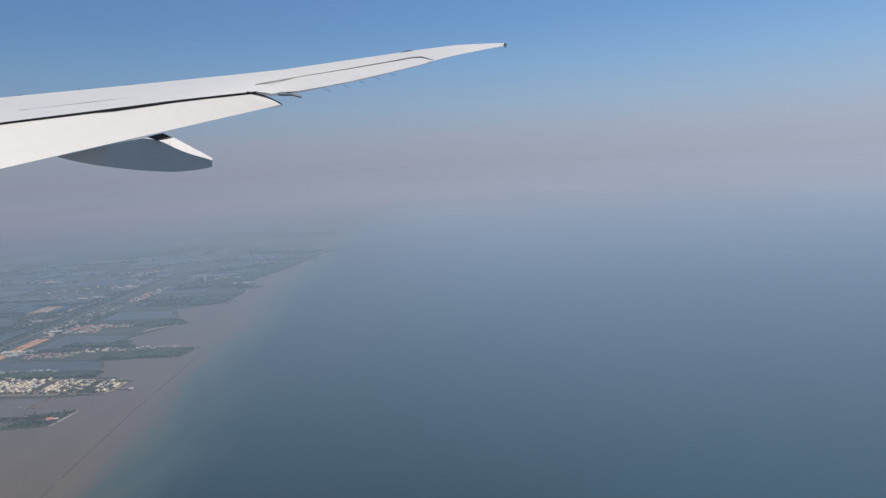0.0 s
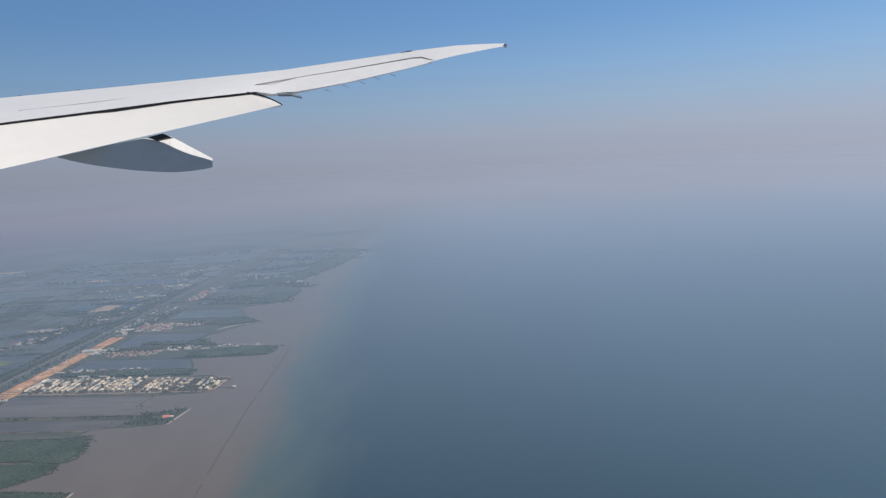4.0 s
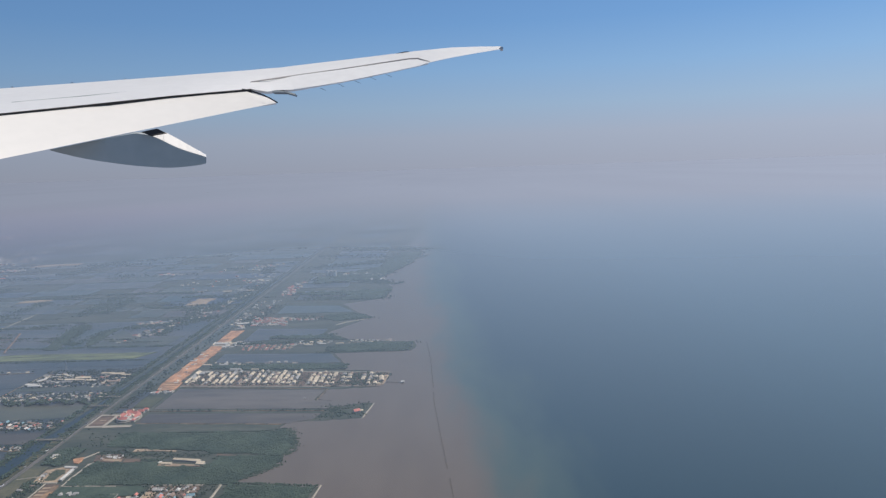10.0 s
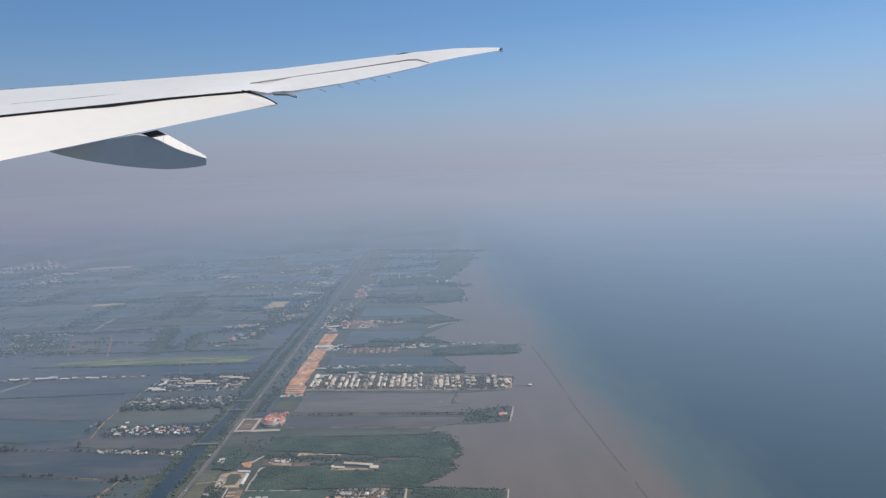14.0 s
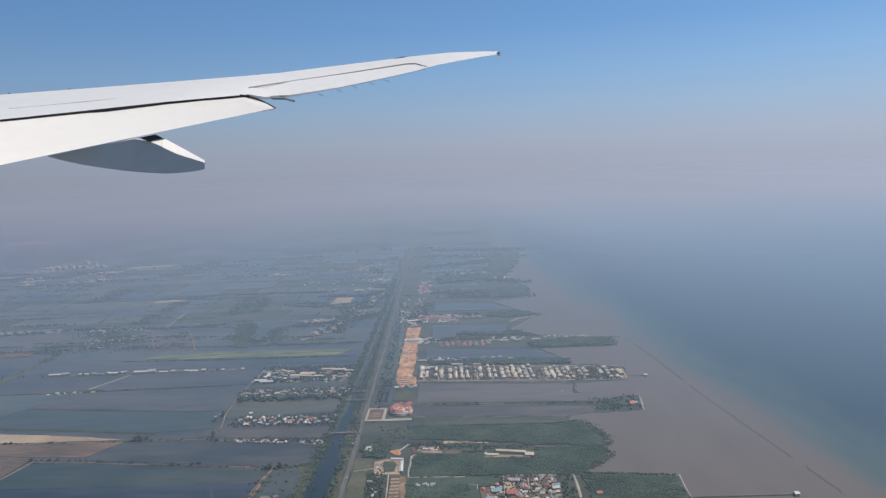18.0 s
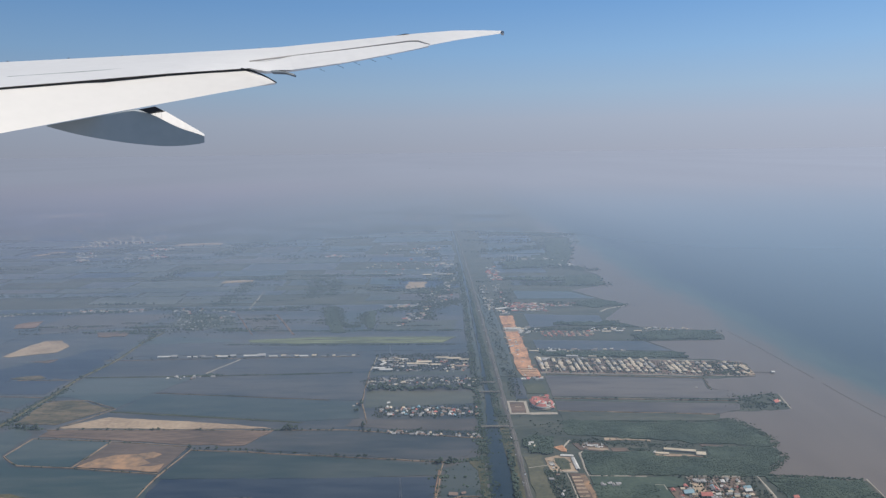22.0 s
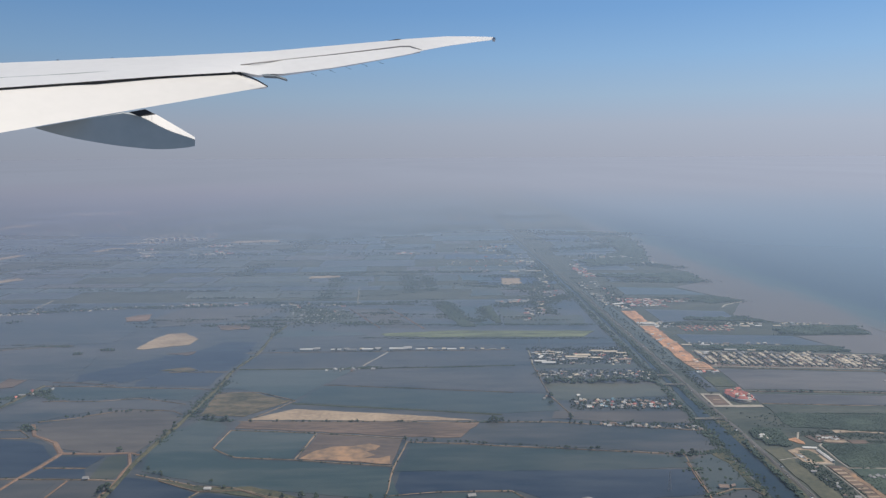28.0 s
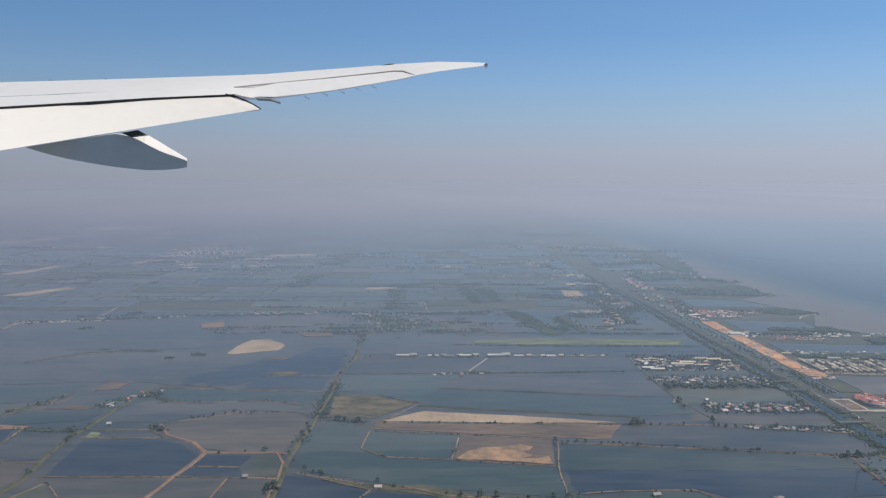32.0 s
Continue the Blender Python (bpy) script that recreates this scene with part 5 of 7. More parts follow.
def far_trees():
    """Hedges, thickets and copses among the distant ponds, in uneven bunches."""
    rng = np.random.default_rng(77)
    centres, radii = [], []
    for _ in range(170):
        y = 36 + 90 * rng.random() ** 1.3
        x = rng.uniform(-0.62 * y - 14, -7.2)
        span, lean, far = rng.uniform(0.6, 4.5), rng.normal(0, 0.12), 0.55 + y / 75
        if rng.random() < 0.22:
            tufts([(x, y), (x + rng.normal(0, 0.5), y + span * 1.3)], 0.15 * far, 3.0, 0.055 * far, rng, centres, radii)
        else:
            tufts([(x, y), (x + span * far, y + span * lean)], rng.uniform(0.06, 0.3) * far, rng.uniform(1.5, 5.0), rng.uniform(0.04, 0.07) * far, rng, centres, radii)
    for _ in range(70):
        y = rng.uniform(60, 190)
        x, w = rng.uniform(-0.8 * y, 3), rng.uniform(0.6, 3.0)
        for _ in range(int(rng.integers(20, 70))):
            r = rng.uniform(0.07, 0.16) * y / 85
            centres.append((x + rng.normal(0, w * y / 80), y + rng.normal(0, 0.35 * y / 80), r * 0.5))
            radii.append(r)
    for _ in range(200):
        y = rng.uniform(110, 330)
        x, span = rng.uniform(-0.8 * y, 2), y * 0.05
        for _ in range(int(rng.integers(8, 26))):
            r = rng.uniform(0.12, 0.3) * y / 160
            centres.append((x + rng.uniform(-span, span), y + rng.normal(0, 0.5), r * 0.5))
            radii.append(r)
    keep = [k for k, c in enumerate(centres) if not -6.9 - c[1] * 0.006 < c[0] < -5.2 - c[1] * 0.006 and (c[0] < 2.6 or c[1] < 38)]
    centres, radii = [centres[k] for k in keep], [radii[k] for k in keep]
    for x, y, sx, sy, n in ((-30.48, 31.4, 0.16, 0.10, 30), (-29.42, 32.0, 0.3, 0.12, 26), (-30.4, 25.1, 0.3, 0.2, 24), (-29.3, 26.3, 0.35, 0.25, 40)):
        for _ in range(n):
            centres.append((x + rng.uniform(-sx, sx), y + rng.normal(0, sy * 0.6), rng.uniform(0.02, 0.07)))
            radii.append(rng.uniform(0.03, 0.06))
    return tagged(new("hedges", clumps("hedges", centres, radii, LEAF, 78)), "distant dark hedges and copses between the ponds", "hedge", kind="stuff")


far_trees()


def bank_bushes():
    """Low bushes and reeds that have grown along the pond banks, in uneven tufts."""
    rng = np.random.default_rng(91)
    centres, radii = [], []
    for points in bank_lines:
        for (ax, ay), (bx, by) in zip(points, points[1:]):
            length = math.hypot(bx - ax, by - ay)
            for _ in range(int(length * 2.2)):
                k, n = rng.random(), rng.integers(1, 6)
                for _ in range(n):
                    j = k + rng.normal(0, 0.12) / max(length, 0.3)
                    if 0 <= j <= 1:
                        centres.append((ax + (bx - ax) * j + rng.normal(0, 0.02), ay + (by - ay) * j + rng.normal(0, 0.02), rng.uniform(0.015, 0.035)))
                        radii.append(rng.uniform(0.012, 0.032))
    return tagged(new("bushes", clumps("bushes", centres, radii, LEAF, 92)), "tufts of low bushes and reeds along the pond banks", "bushes", kind="stuff")


bank_bushes()


# ---------------------------------------------------------------- houses
def house_kind(name, w, d, h, pitch, roof, hip, label, eave=0.012):
    """Walls and a gabled or hipped roof; the ridge runs along x."""
    base = tagged(new(name), label, "house")
    bm = bmesh.new()
    x, y = w / 2, d / 2
    low = [bm.verts.new(v) for v in ((-x, -y, 0), (x, -y, 0), (x, y, 0), (-x, y, 0))]
    top = [bm.verts.new(v) for v in ((-x, -y, h), (x, -y, h), (x, y, h), (-x, y, h))]
    for i in range(4):
        bm.faces.new((low[i], low[(i + 1) % 4], top[(i + 1) % 4], top[i]))
    if not hip:
        for side in (-1, 1):
            peak = bm.verts.new((side * x, 0, h + pitch * 0.92))
            a, b = (top[0], top[3]) if side < 0 else (top[1], top[2])
            bm.faces.new((a, b, peak))
    part("wall", bm, WALLS, base)
    bm = bmesh.new()
    x, y, t = x + eave, y + eave, 0.006
    rx = x - (y if hip else 0)
    for z in (0, t):
        e = [bm.verts.new(v) for v in ((-x, -y, h - 0.008 + z), (x, -y, h - 0.008 + z), (x, y, h - 0.008 + z), (-x, y, h - 0.008 + z))]
        r = [bm.verts.new((-rx, 0, h + pitch + z)), bm.verts.new((rx, 0, h + pitch + z))]
        bm.faces.new((e[0], e[1], r[1], r[0]))
        bm.faces.new((e[2], e[3], r[0], r[1]))
        if hip:
            bm.faces.new((e[1], e[2], r[1]))
            bm.faces.new((e[3], e[0], r[0]))
    bmesh.ops.recalc_face_normals(bm, faces=bm.faces)
    part("roof", bm, ROOFS[roof], base)
    return base


class Stock:
    """Keeps the first of each kind of building for its own place and copies it afterwards."""
    def __init__(self):
        self.made = {}

    def put(self, key, m):
        if key not in self.made:
            shape, roof = key
            w, d, h, p, hip, text = SHAPES[shape]
            ob = house_kind({"shed": "shed", "villa": "estate_house", "row": "terraced_house"}.get(shape, "house"), w, d, h, p, roof, hip, "%s with a %s roof" % (text, {"grey": "weathered grey", "white": "pale metal", "red": "red tiled", "blue": "blue metal", "brown": "dark brown", "cream": "cream tiled"}[roof]))
            ob.matrix_basis = m
            ob.scale = m.to_scale()
            self.made[key] = (ob, m.to_scale())
            return ob
        ob, s = self.made[key]
        keep = ob.scale.copy()
        ob.scale = (1, 1, 1)
        c = copy_thing(ob, m)
        ob.scale = keep
        return c


SHAPES = {"hip": (0.115, 0.09, 0.045, 0.032, True, "small whitewashed house"), "villa": (0.15, 0.115, 0.06, 0.045, True, "small detached estate house"),
          "gable": (0.11, 0.08, 0.042, 0.03, False, "small plastered village house"), "wide": (0.17, 0.10, 0.045, 0.032, False, "broad low village house"),
          "shed": (0.42, 0.11, 0.05, 0.022, False, "long low farm shed"), "row": (0.26, 0.11, 0.08, 0.035, False, "two-storey row of plastered houses")}
stock = Stock()


def build(shape, roof, x, y, turn=0, size=1.0, z=0.004):
    return tagged(stock.put((shape, roof), pose(x, y, z, 0, 0, turn) @ Matrix.Scale(size, 4)), group="houses")


def village(quad, n, seed, roofs, shapes=("gable", "wide", "hip"), turn=0, size=(0.7, 1.1)):
    """Houses strewn over a quad in loose rows."""
    rnd = random.Random(seed)
    (ax, ay), (bx, by), (cx, cy), (dx, dy) = quad
    for _ in range(n):
        u, v = rnd.random(), rnd.random()
        x = (ax * (1 - u) + bx * u) * (1 - v) + (dx * (1 - u) + cx * u) * v
        y = (ay * (1 - u) + by * u) * (1 - v) + (dy * (1 - u) + cy * u) * v
        build(rnd.choice(shapes), rnd.choice(roofs), x, y, turn + rnd.choice((0, 90)) + rnd.uniform(-8, 8), rnd.uniform(*size))


def far_village(quads, label, roofs=(1, 1, 2, 2, 3, 4), shrink=0.72):
    """Distant houses, too small to tell apart, in one mesh."""
    rnd = random.Random(len(quads) * 7 + 1)
    verts, faces, slots = [], [], []
    for (ax, ay), (bx, by), (cx, cy), (dx, dy), n, lo, hi in quads:
        for _ in range(n):
            u, v, s = rnd.random(), rnd.random(), rnd.uniform(lo, hi) * shrink
            x = (ax * (1 - u) + bx * u) * (1 - v) + (dx * (1 - u) + cx * u) * v
            y = (ay * (1 - u) + by * u) * (1 - v) + (dy * (1 - u) + cy * u) * v
            w, d, h, p = rnd.choice(((0.07, 0.06, 0.06, 0.05), (0.09, 0.06, 0.06, 0.05), (0.12, 0.07, 0.07, 0.04), (0.2, 0.08, 0.07, 0.03)))
            if rnd.random() < 0.35:
                w, d = d, w
            k, a = len(verts), rnd.uniform(-0.1, 0.1)
            for z in (0, h):
                verts += [(x + (q * w - r * d * a) * s, y + (r * d + q * w * a) * s, z * s) for q, r in ((-1, -1), (1, -1), (1, 1), (-1, 1))]
            verts += [(x - w * s, y - w * a * s, (h + p) * s), (x + w * s, y + w * a * s, (h + p) * s)]
            faces += [(k, k + 1, k + 5, k + 4), (k + 1, k + 2, k + 6, k + 5), (k + 2, k + 3, k + 7, k + 6), (k + 3, k, k + 4, k + 7), (k + 5, k + 6, k + 9), (k + 7, k + 4, k + 8),
                      (k + 4, k + 5, k + 9, k + 8), (k + 6, k + 7, k + 8, k + 9)]
            slots += [0] * 6 + [rnd.choice(roofs)] * 2
    me = bpy.data.meshes.new("houses")
    me.from_pydata(verts, [], faces)
    for m in (WALLS, ROOFS["white"], ROOFS["grey"], ROOFS["red"], ROOFS["brown"], ROOFS["cream"]):
        me.materials.append(m)
    me.polygons.foreach_set("material_index", slots)
    return tagged(new("houses", me), label, "houses", kind="stuff")


def estate():
    """Housing estate on a tongue of land: short streets across it, terraces along most, single houses and trees towards the tip."""
    rnd = random.Random(9)
    x = -3.55
    while x < 4.4:
        u = (x + 3.75) / 8.55
        y0, y1 = 28.95 - 0.85 * u + rnd.uniform(0, 0.12), 30.8 - 1.0 * u - rnd.uniform(0, 0.25)
        lean = rnd.uniform(-0.03, 0.03)
        tagged(part("lane", bank_mesh([(x, y0 - 0.1), (x + lean, y1 + 0.1)], rnd.uniform(0.08, 0.14), 0.016, int(x * 10)), CONCRETE), "short pale street between two rows of houses", "lane", kind="structure")
        for side in (-1, 1):
            y, roof = y0, rnd.choice(("cream", "grey", "cream", "brown", "cream", "cream"))
            terrace = u < 0.62 and rnd.random() < 0.4
            if rnd.random() < 0.12:
                continue
            while y < y1:
                k = (y - y0) / (y1 - y0)
                if terrace:
                    if rnd.random() > 0.22:
                        build("row", roof if rnd.random() < 0.8 else "grey", x + lean * k + side * 0.12, y + 0.13, 90 + rnd.uniform(-3, 3), rnd.uniform(0.85, 1.08))
                    y += 0.27
                else:
                    if rnd.random() > (0.1 if u < 0.7 else 0.34):
                        build("villa", rnd.choice(("cream", "grey", "cream", "brown", "cream", "cream")), x + lean * k + side * 0.13 + rnd.uniform(-0.02, 0.02), y + 0.09, rnd.choice((90, 90, 0)) + rnd.uniform(-6, 6), rnd.uniform(0.85, 1.25))
                    y += rnd.uniform(0.19, 0.26)
        x += rnd.choice((0.5, 0.56, 0.62))
    for bx, by, roof, size, turn in ((-3.62, 30.55, "cream", 1.1, 90), (-3.35, 30.7, "white", 0.9, 0), (-3.6, 29.9, "grey", 0.9, 90), (-2.1, 31.0, "grey", 1.2, -6), (-1.2, 30.95, "cream", 0.8, -6)):
        build("shed", roof, bx, by, turn, size)
    build("shed", "cream", 4.72, 28.9, 96, 1.5)
    build("shed", "cream", 4.55, 28.3, 6, 0.7)
    build("shed", "white", 4.3, 29.35, 0, 0.6)


field("estate_ground", [(-3.8, 30.95), (5.0, 29.85), (4.75, 27.95), (-3.8, 28.8)], SOIL, "dusty brown gardens and verges of a housing estate", "gardens", 0.03, 0.01)
field("yard", [(4.55, 29.5), (4.98, 29.45), (4.85, 28.15), (4.45, 28.1)], SAND, "pale sandy yard at the tip of the estate", "yard", 0.03, 0.02)
estate()
village([(-10.1, 24.95), (-6.6, 24.9), (-6.6, 24.0), (-10.2, 24.2)], 80, 45, ("grey", "grey", "brown", "red", "white", "cream", "grey", "brown", "blue"), size=(0.55, 1.0))
village([(-9.8, 22.85), (-6.65, 22.45), (-6.7, 22.15), (-9.8, 22.6)], 44, 46, ("grey", "brown", "grey", "cream", "brown", "grey", "grey"), size=(0.5, 0.85))
VILLAGE_ROOFS = ("grey", "white", "brown", "grey", "brown", "grey", "cream", "blue", "red")
village([(-0.98, 19.13), (-0.41, 19.11), (-0.45, 18.85), (-1, 18.87)], 13, 47, ("grey", "brown", "grey"), size=(0.5, 0.9))
village([(-0.71, 18.8), (-0.43, 18.8), (-0.47, 17.05), (-0.75, 17.05)], 22, 147, VILLAGE_ROOFS, size=(0.6, 1.1))
village([(-0.29, 19.07), (0.41, 19.07), (0.41, 17.05), (-0.37, 17.05)], 52, 247, VILLAGE_ROOFS, size=(0.6, 1.15))
village([(-1.67, 18.57), (-1.17, 18.57), (-1.21, 17.05), (-1.71, 17.05)], 22, 347, VILLAGE_ROOFS, size=(0.6, 1.15))
build("wide", "blue", -1.31, 18.27, 4, 1.5)
build("wide", "red", -0.89, 18.1, 0, 1.6)
build("gable", "red", -1.25, 18.65, 90, 1.0)
build("wide", "blue", 0.35, 18.5, 8, 1.2)
build("wide", "white", 0.33, 18.35, 8, 1.1)
build("gable", "red", 1.42, 17.95, 10, 1.2)
village([(-5.2, 21.75), (-4.93, 21.85), (-4.95, 21.35), (-5.2, 21.2)], 6, 48, ("white", "cream", "grey"), size=(0.7, 1.1))
village([(-4.75, 20.5), (-4.61, 20.5), (-4.59, 19.85), (-4.73, 19.85)], 7, 148, ("brown", "grey", "white"), size=(0.5, 0.8))
village([(-4.95, 19.45), (-4.55, 19.45), (-4.45, 16.65), (-4.85, 16.65)], 12, 248, ("grey", "brown", "grey"), size=(0.5, 0.9))
village([(-3.55, 18.93), (-3, 18.91), (-3, 18.75), (-3.55, 18.77)], 7, 348, ("grey",), size=(0.6, 0.9))
village([(-3.54, 21.62), (-2.84, 21.53), (-2.85, 21.2), (-3.55, 21.25)], 14, 49, ("grey", "brown", "white"), size=(0.5, 0.8))
village([(-12.58, 17.46), (-10.9, 17.75), (-10.0, 17.1), (-12.0, 17.0)], 14, 50, ("cream", "brown", "red", "cream", "grey"), ("wide", "hip"), 0, (1.2, 2.0))
village([(-10.6, 17.5), (-8.1, 17.35), (-8.1, 16.9), (-10.6, 16.9)], 14, 53, ("grey", "cream", "white", "brown"), ("wide", "gable"), 0, (0.9, 1.5))
village([(-4.7, 36.1), (-3.8, 36.1), (-3.8, 35.4), (-4.7, 35.4)], 7, 54, ("white", "cream"), ("wide",), 0, (0.9, 1.5))
village([(-29.8, 26.6), (-28.9, 26.8), (-29.1, 26.21), (-30, 25.71)], 9, 55, ("white", "grey", "red"))
village([(-30.6, 25.32), (-30, 25.32), (-30.1, 24.73), (-30.7, 24.73)], 6, 56, ("white", "grey"))
village([(-18.8, 28.68), (-17.4, 28.98), (-17.4, 28.68), (-18.8, 28.48)], 6, 57, ("grey", "brown"))
far_village((
    ((-10.7, 31.35), (-6.9, 30.95), (-6.9, 29.0), (-10.5, 29.3), 130, 0.42, 0.85),
    ((-11.0, 28.4), (-6.5, 28.2), (-6.5, 27.2), (-10.9, 27.5), 110, 0.35, 0.75),
    ((-4.7, 28.15), (-3.75, 28.1), (-3.75, 27.85), (-4.7, 27.9), 18, 0.6, 1.1),
    ((-4.7, 40.3), (-4.0, 40.3), (-4.0, 39.3), (-4.7, 39.3), 14, 0.6, 1.1),
), "dense rows of small village houses with pale and rusty roofs", (1, 2, 5, 2, 4, 5, 1, 3, 2))
far_village((
    ((-4.2, 42.3), (-1.8, 42.0), (-1.8, 39.9), (-4.1, 40.0), 150, 0.55, 1.2),
    ((-1.8, 42.2), (0.2, 42.0), (0.0, 41.2), (-1.8, 41.2), 40, 0.5, 0.9),
    ((-4.6, 55.6), (-3.6, 55.4), (-3.6, 49.6), (-4.5, 49.8), 60, 0.8, 1.6),
), "villages of small houses with red tiled and pale roofs", (3, 1, 3, 4, 5, 3, 2, 1))
far_village([((-2.9 + 0.3 * k, 35.5), (-2.78 + 0.3 * k, 35.5), (-2.75 + 0.3 * k, 34.4), (-2.87 + 0.3 * k, 34.4), 13, 0.5, 0.8) for k in range(9)],
            "rows of small terraced houses with dull red roofs", (3, 4, 3, 3, 5))
far_village((
    ((-4.4, 36.3), (-3.0, 36.3), (-3.0, 35.2), (-4.0, 35.2), 30, 0.6, 1.1),
    ((-3.6, 32.5), (1.0, 32.0), (1.0, 31.7), (-3.6, 32.1), 26, 0.5, 0.9),
    ((-0.4, 36.0), (4.8, 35.9), (4.8, 35.4), (-0.4, 35.3), 44, 0.5, 1.0),
    ((-4.7, 34.0), (-4.3, 34.0), (-4.1, 28.4), (-4.5, 28.4), 16, 0.5, 0.9),
), "scattered small buildings with pale and grey roofs", (1, 2, 5, 2, 4))
far_village((
    ((-11.3, 42.0), (-9.3, 42.2), (-9.4, 41.3), (-11.2, 41.2), 26, 0.9, 1.4),
    ((-9.0, 41.5), (-8.5, 41.5), (-9.0, 38.3), (-9.4, 38.3), 18, 0.9, 1.3),
    ((-9.8, 39.8), (-9.4, 39.8), (-9.9, 36.9), (-10.3, 36.9), 12, 0.9, 1.3),
    ((-40.9, 39.07), (-36.5, 40.1), (-36.4, 39.4), (-40.9, 38.47), 60, 0.6, 1.1),
    ((-35.5, 40.3), (-29.2, 41.74), (-29.1, 41.14), (-35.5, 39.7), 34, 0.5, 1.0),
    ((-29.2, 41.74), (-25.0, 41.95), (-25.0, 41.1), (-29.1, 41.14), 46, 0.6, 1.1),
    ((-24.2, 41.74), (-18.4, 42.03), (-18.4, 41.04), (-24.1, 41.14), 26, 0.5, 0.9),
    ((-46.5, 78), (-38.3, 77.7), (-36.6, 70.8), (-44.1, 70), 70, 1.2, 2.4),
    ((-70, 110), (-60, 112), (-58, 104), (-68, 104), 60, 2, 4.5),
    ((-40, 130), (-26, 132), (-26, 124), (-40, 124), 60, 2, 4.5),
    ((-24, 100), (-8, 101), (-8, 92), (-24, 92), 60, 1.4, 3),
    ((-6, 90), (3, 91), (3, 84), (-6, 84), 40, 1.2, 2.4),
    ((-90, 170), (-50, 172), (-50, 160), (-90, 160), 60, 3, 6),
    ((-42.4, 66.5), (-39.8, 66.4), (-38.7, 60.5), (-39.4, 60.5), 26, 1.4, 2.4),
    ((-37, 65.9), (-33.3, 65.7), (-32.4, 61.9), (-35.9, 62), 26, 1.4, 2.4),
    ((-60, 90), (-40, 95), (-40, 80), (-60, 78), 40, 1.5, 3),
    ((-14, 60), (-7, 62), (-7, 52), (-14, 52), 40, 1, 1.8),
    ((-4, 60), (3, 60), (3, 57.8), (-4, 58), 26, 1, 1.8),
    ((-4.5, 48), (-4, 48), (-4, 42), (-4.5, 42), 16, 0.8, 1.2),
    ((-5.35, 48), (-4.9, 48), (-4.8, 40), (-5.25, 40), 34, 0.7, 1.3),
    ((-8.8, 46), (-7.2, 47), (-7.0, 43), (-8.4, 42.5), 26, 0.7, 1.2),
    ((-7.8, 50), (-7.0, 51), (-7.0, 47.5), (-7.8, 47), 18, 0.8, 1.3),
    ((-1.6, 59.4), (1.2, 59.6), (1.2, 58.6), (-1.6, 58.5), 26, 1.2, 2.2),
    ((1.4, 56.6), (2.6, 56.2), (2.4, 55.2), (1.4, 55.6), 10, 1.2, 2.0),
    ((-23.2, 41.4), (-20.0, 41.4), (-20.0, 36.8), (-22.2, 36.6), 46, 0.6, 1.1),
    ((-18.2, 62.8), (-16.0, 62.8), (-16.0, 61.8), (-18.2, 61.8), 14, 1.4, 2.4),
    ((-9.4, 58), (-7.0, 57.5), (-7.0, 56.6), (-9.2, 57), 16, 1.2, 2.0),
    ((-13.0, 66), (-8.0, 67), (-8.0, 63), (-13.0, 63), 22, 1.2, 2.2),
    ((-37.0, 69), (-34.0, 69), (-34.0, 67.6), (-37.0, 67.6), 22, 1.4, 2.6),
), "distant roadside houses and town blocks with pale and red roofs", (1, 2, 2, 5, 3, 4, 2), 0.6)
for x, roof, size in ((-20.6, "white", 1.0), (-19.3, "white", 0.8), (-18.6, "grey", 0.7), (-17.9, "white", 0.9), (-16.6, "white", 1.2), (-15.6, "white", 0.7), (-15.0, "grey", 0.6), (-14.2, "white", 0.7), (-13.3, "grey", 0.5), (-12.4, "grey", 0.5)):
    build("shed", roof, x, 31.68 - (x + 21) * 0.012, 0, size * 1.3)
    build("wide", "grey" if size > 0.7 else "cream", x + 0.45, 31.73 - (x + 21) * 0.012, 8, size * 1.6)
build("shed", "cream", -0.87, 21.02, -12, 1.08)
build("shed", "cream", -0.42, 20.92, -12, 1.08)
build("wide", "cream", -0.11, 20.65, -8, 1.45)
build("shed", "cream", -1.24, 20.77, -8, 0.9)
build("gable", "white", -1.45, 20.83, 60, 0.9)
build("shed", "white", -4.15, 20.69, -8, 0.9)
build("shed", "white", -4, 20.32, 91, 0.88)
build("shed", "white", -3.99, 19.94, 91, 0.88)
build("gable", "white", -5.12, 21.6, 10, 1.3)
build("wide", "cream", -5.05, 21.35, 80, 0.9)
build("shed", "white", -10.6, 29.6, 0, 1.1)
build("shed", "cream", -8.7, 30.35, 0, 1.5)
build("shed", "cream", -7.4, 30.85, 0, 1.4)
build("shed", "cream", -6.95, 30.7, 0, 1.0)
build("shed", "white", -10.3, 29.35, 0, 1.3)
build("shed", "white", -10.5, 30.2, 60, 1.0)
build("shed", "white", -9.6, 30.9, 0, 0.8)
build("shed", "grey", -9.2, 29.9, 0, 1.0)
build("shed", "cream", -9.2, 30.18, -3, 1.1)
build("shed", "cream", -8.75, 30.12, -3, 1.0)
build("shed", "cream", -8.2, 30.02, -3, 1.0)
build("shed", "cream", -7.9, 31, -3, 1.3)
build("shed", "brown", -7.05, 29.72, 0, 1.2)
for k in range(6):
    build("shed", ("cream", "white", "cream", "brown", "white", "cream")[k], -10.5 + 0.3 * (k % 3), 30.75 + 0.3 * (k // 3), -3, 0.6)
build("wide", "brown", -11, 25.35, 20, 0.9)
build("gable", "grey", -11.15, 25.15, 20, 0.8)
build("gable", "red", 4.15, 24.92, 30, 1.8)
build("wide", "cream", 4.3, 25.05, 10, 0.9)
build("wide", "brown", -7.62, 18.34, -6, 1.3)
build("gable", "brown", -7.35, 18.42, 20, 1.0)
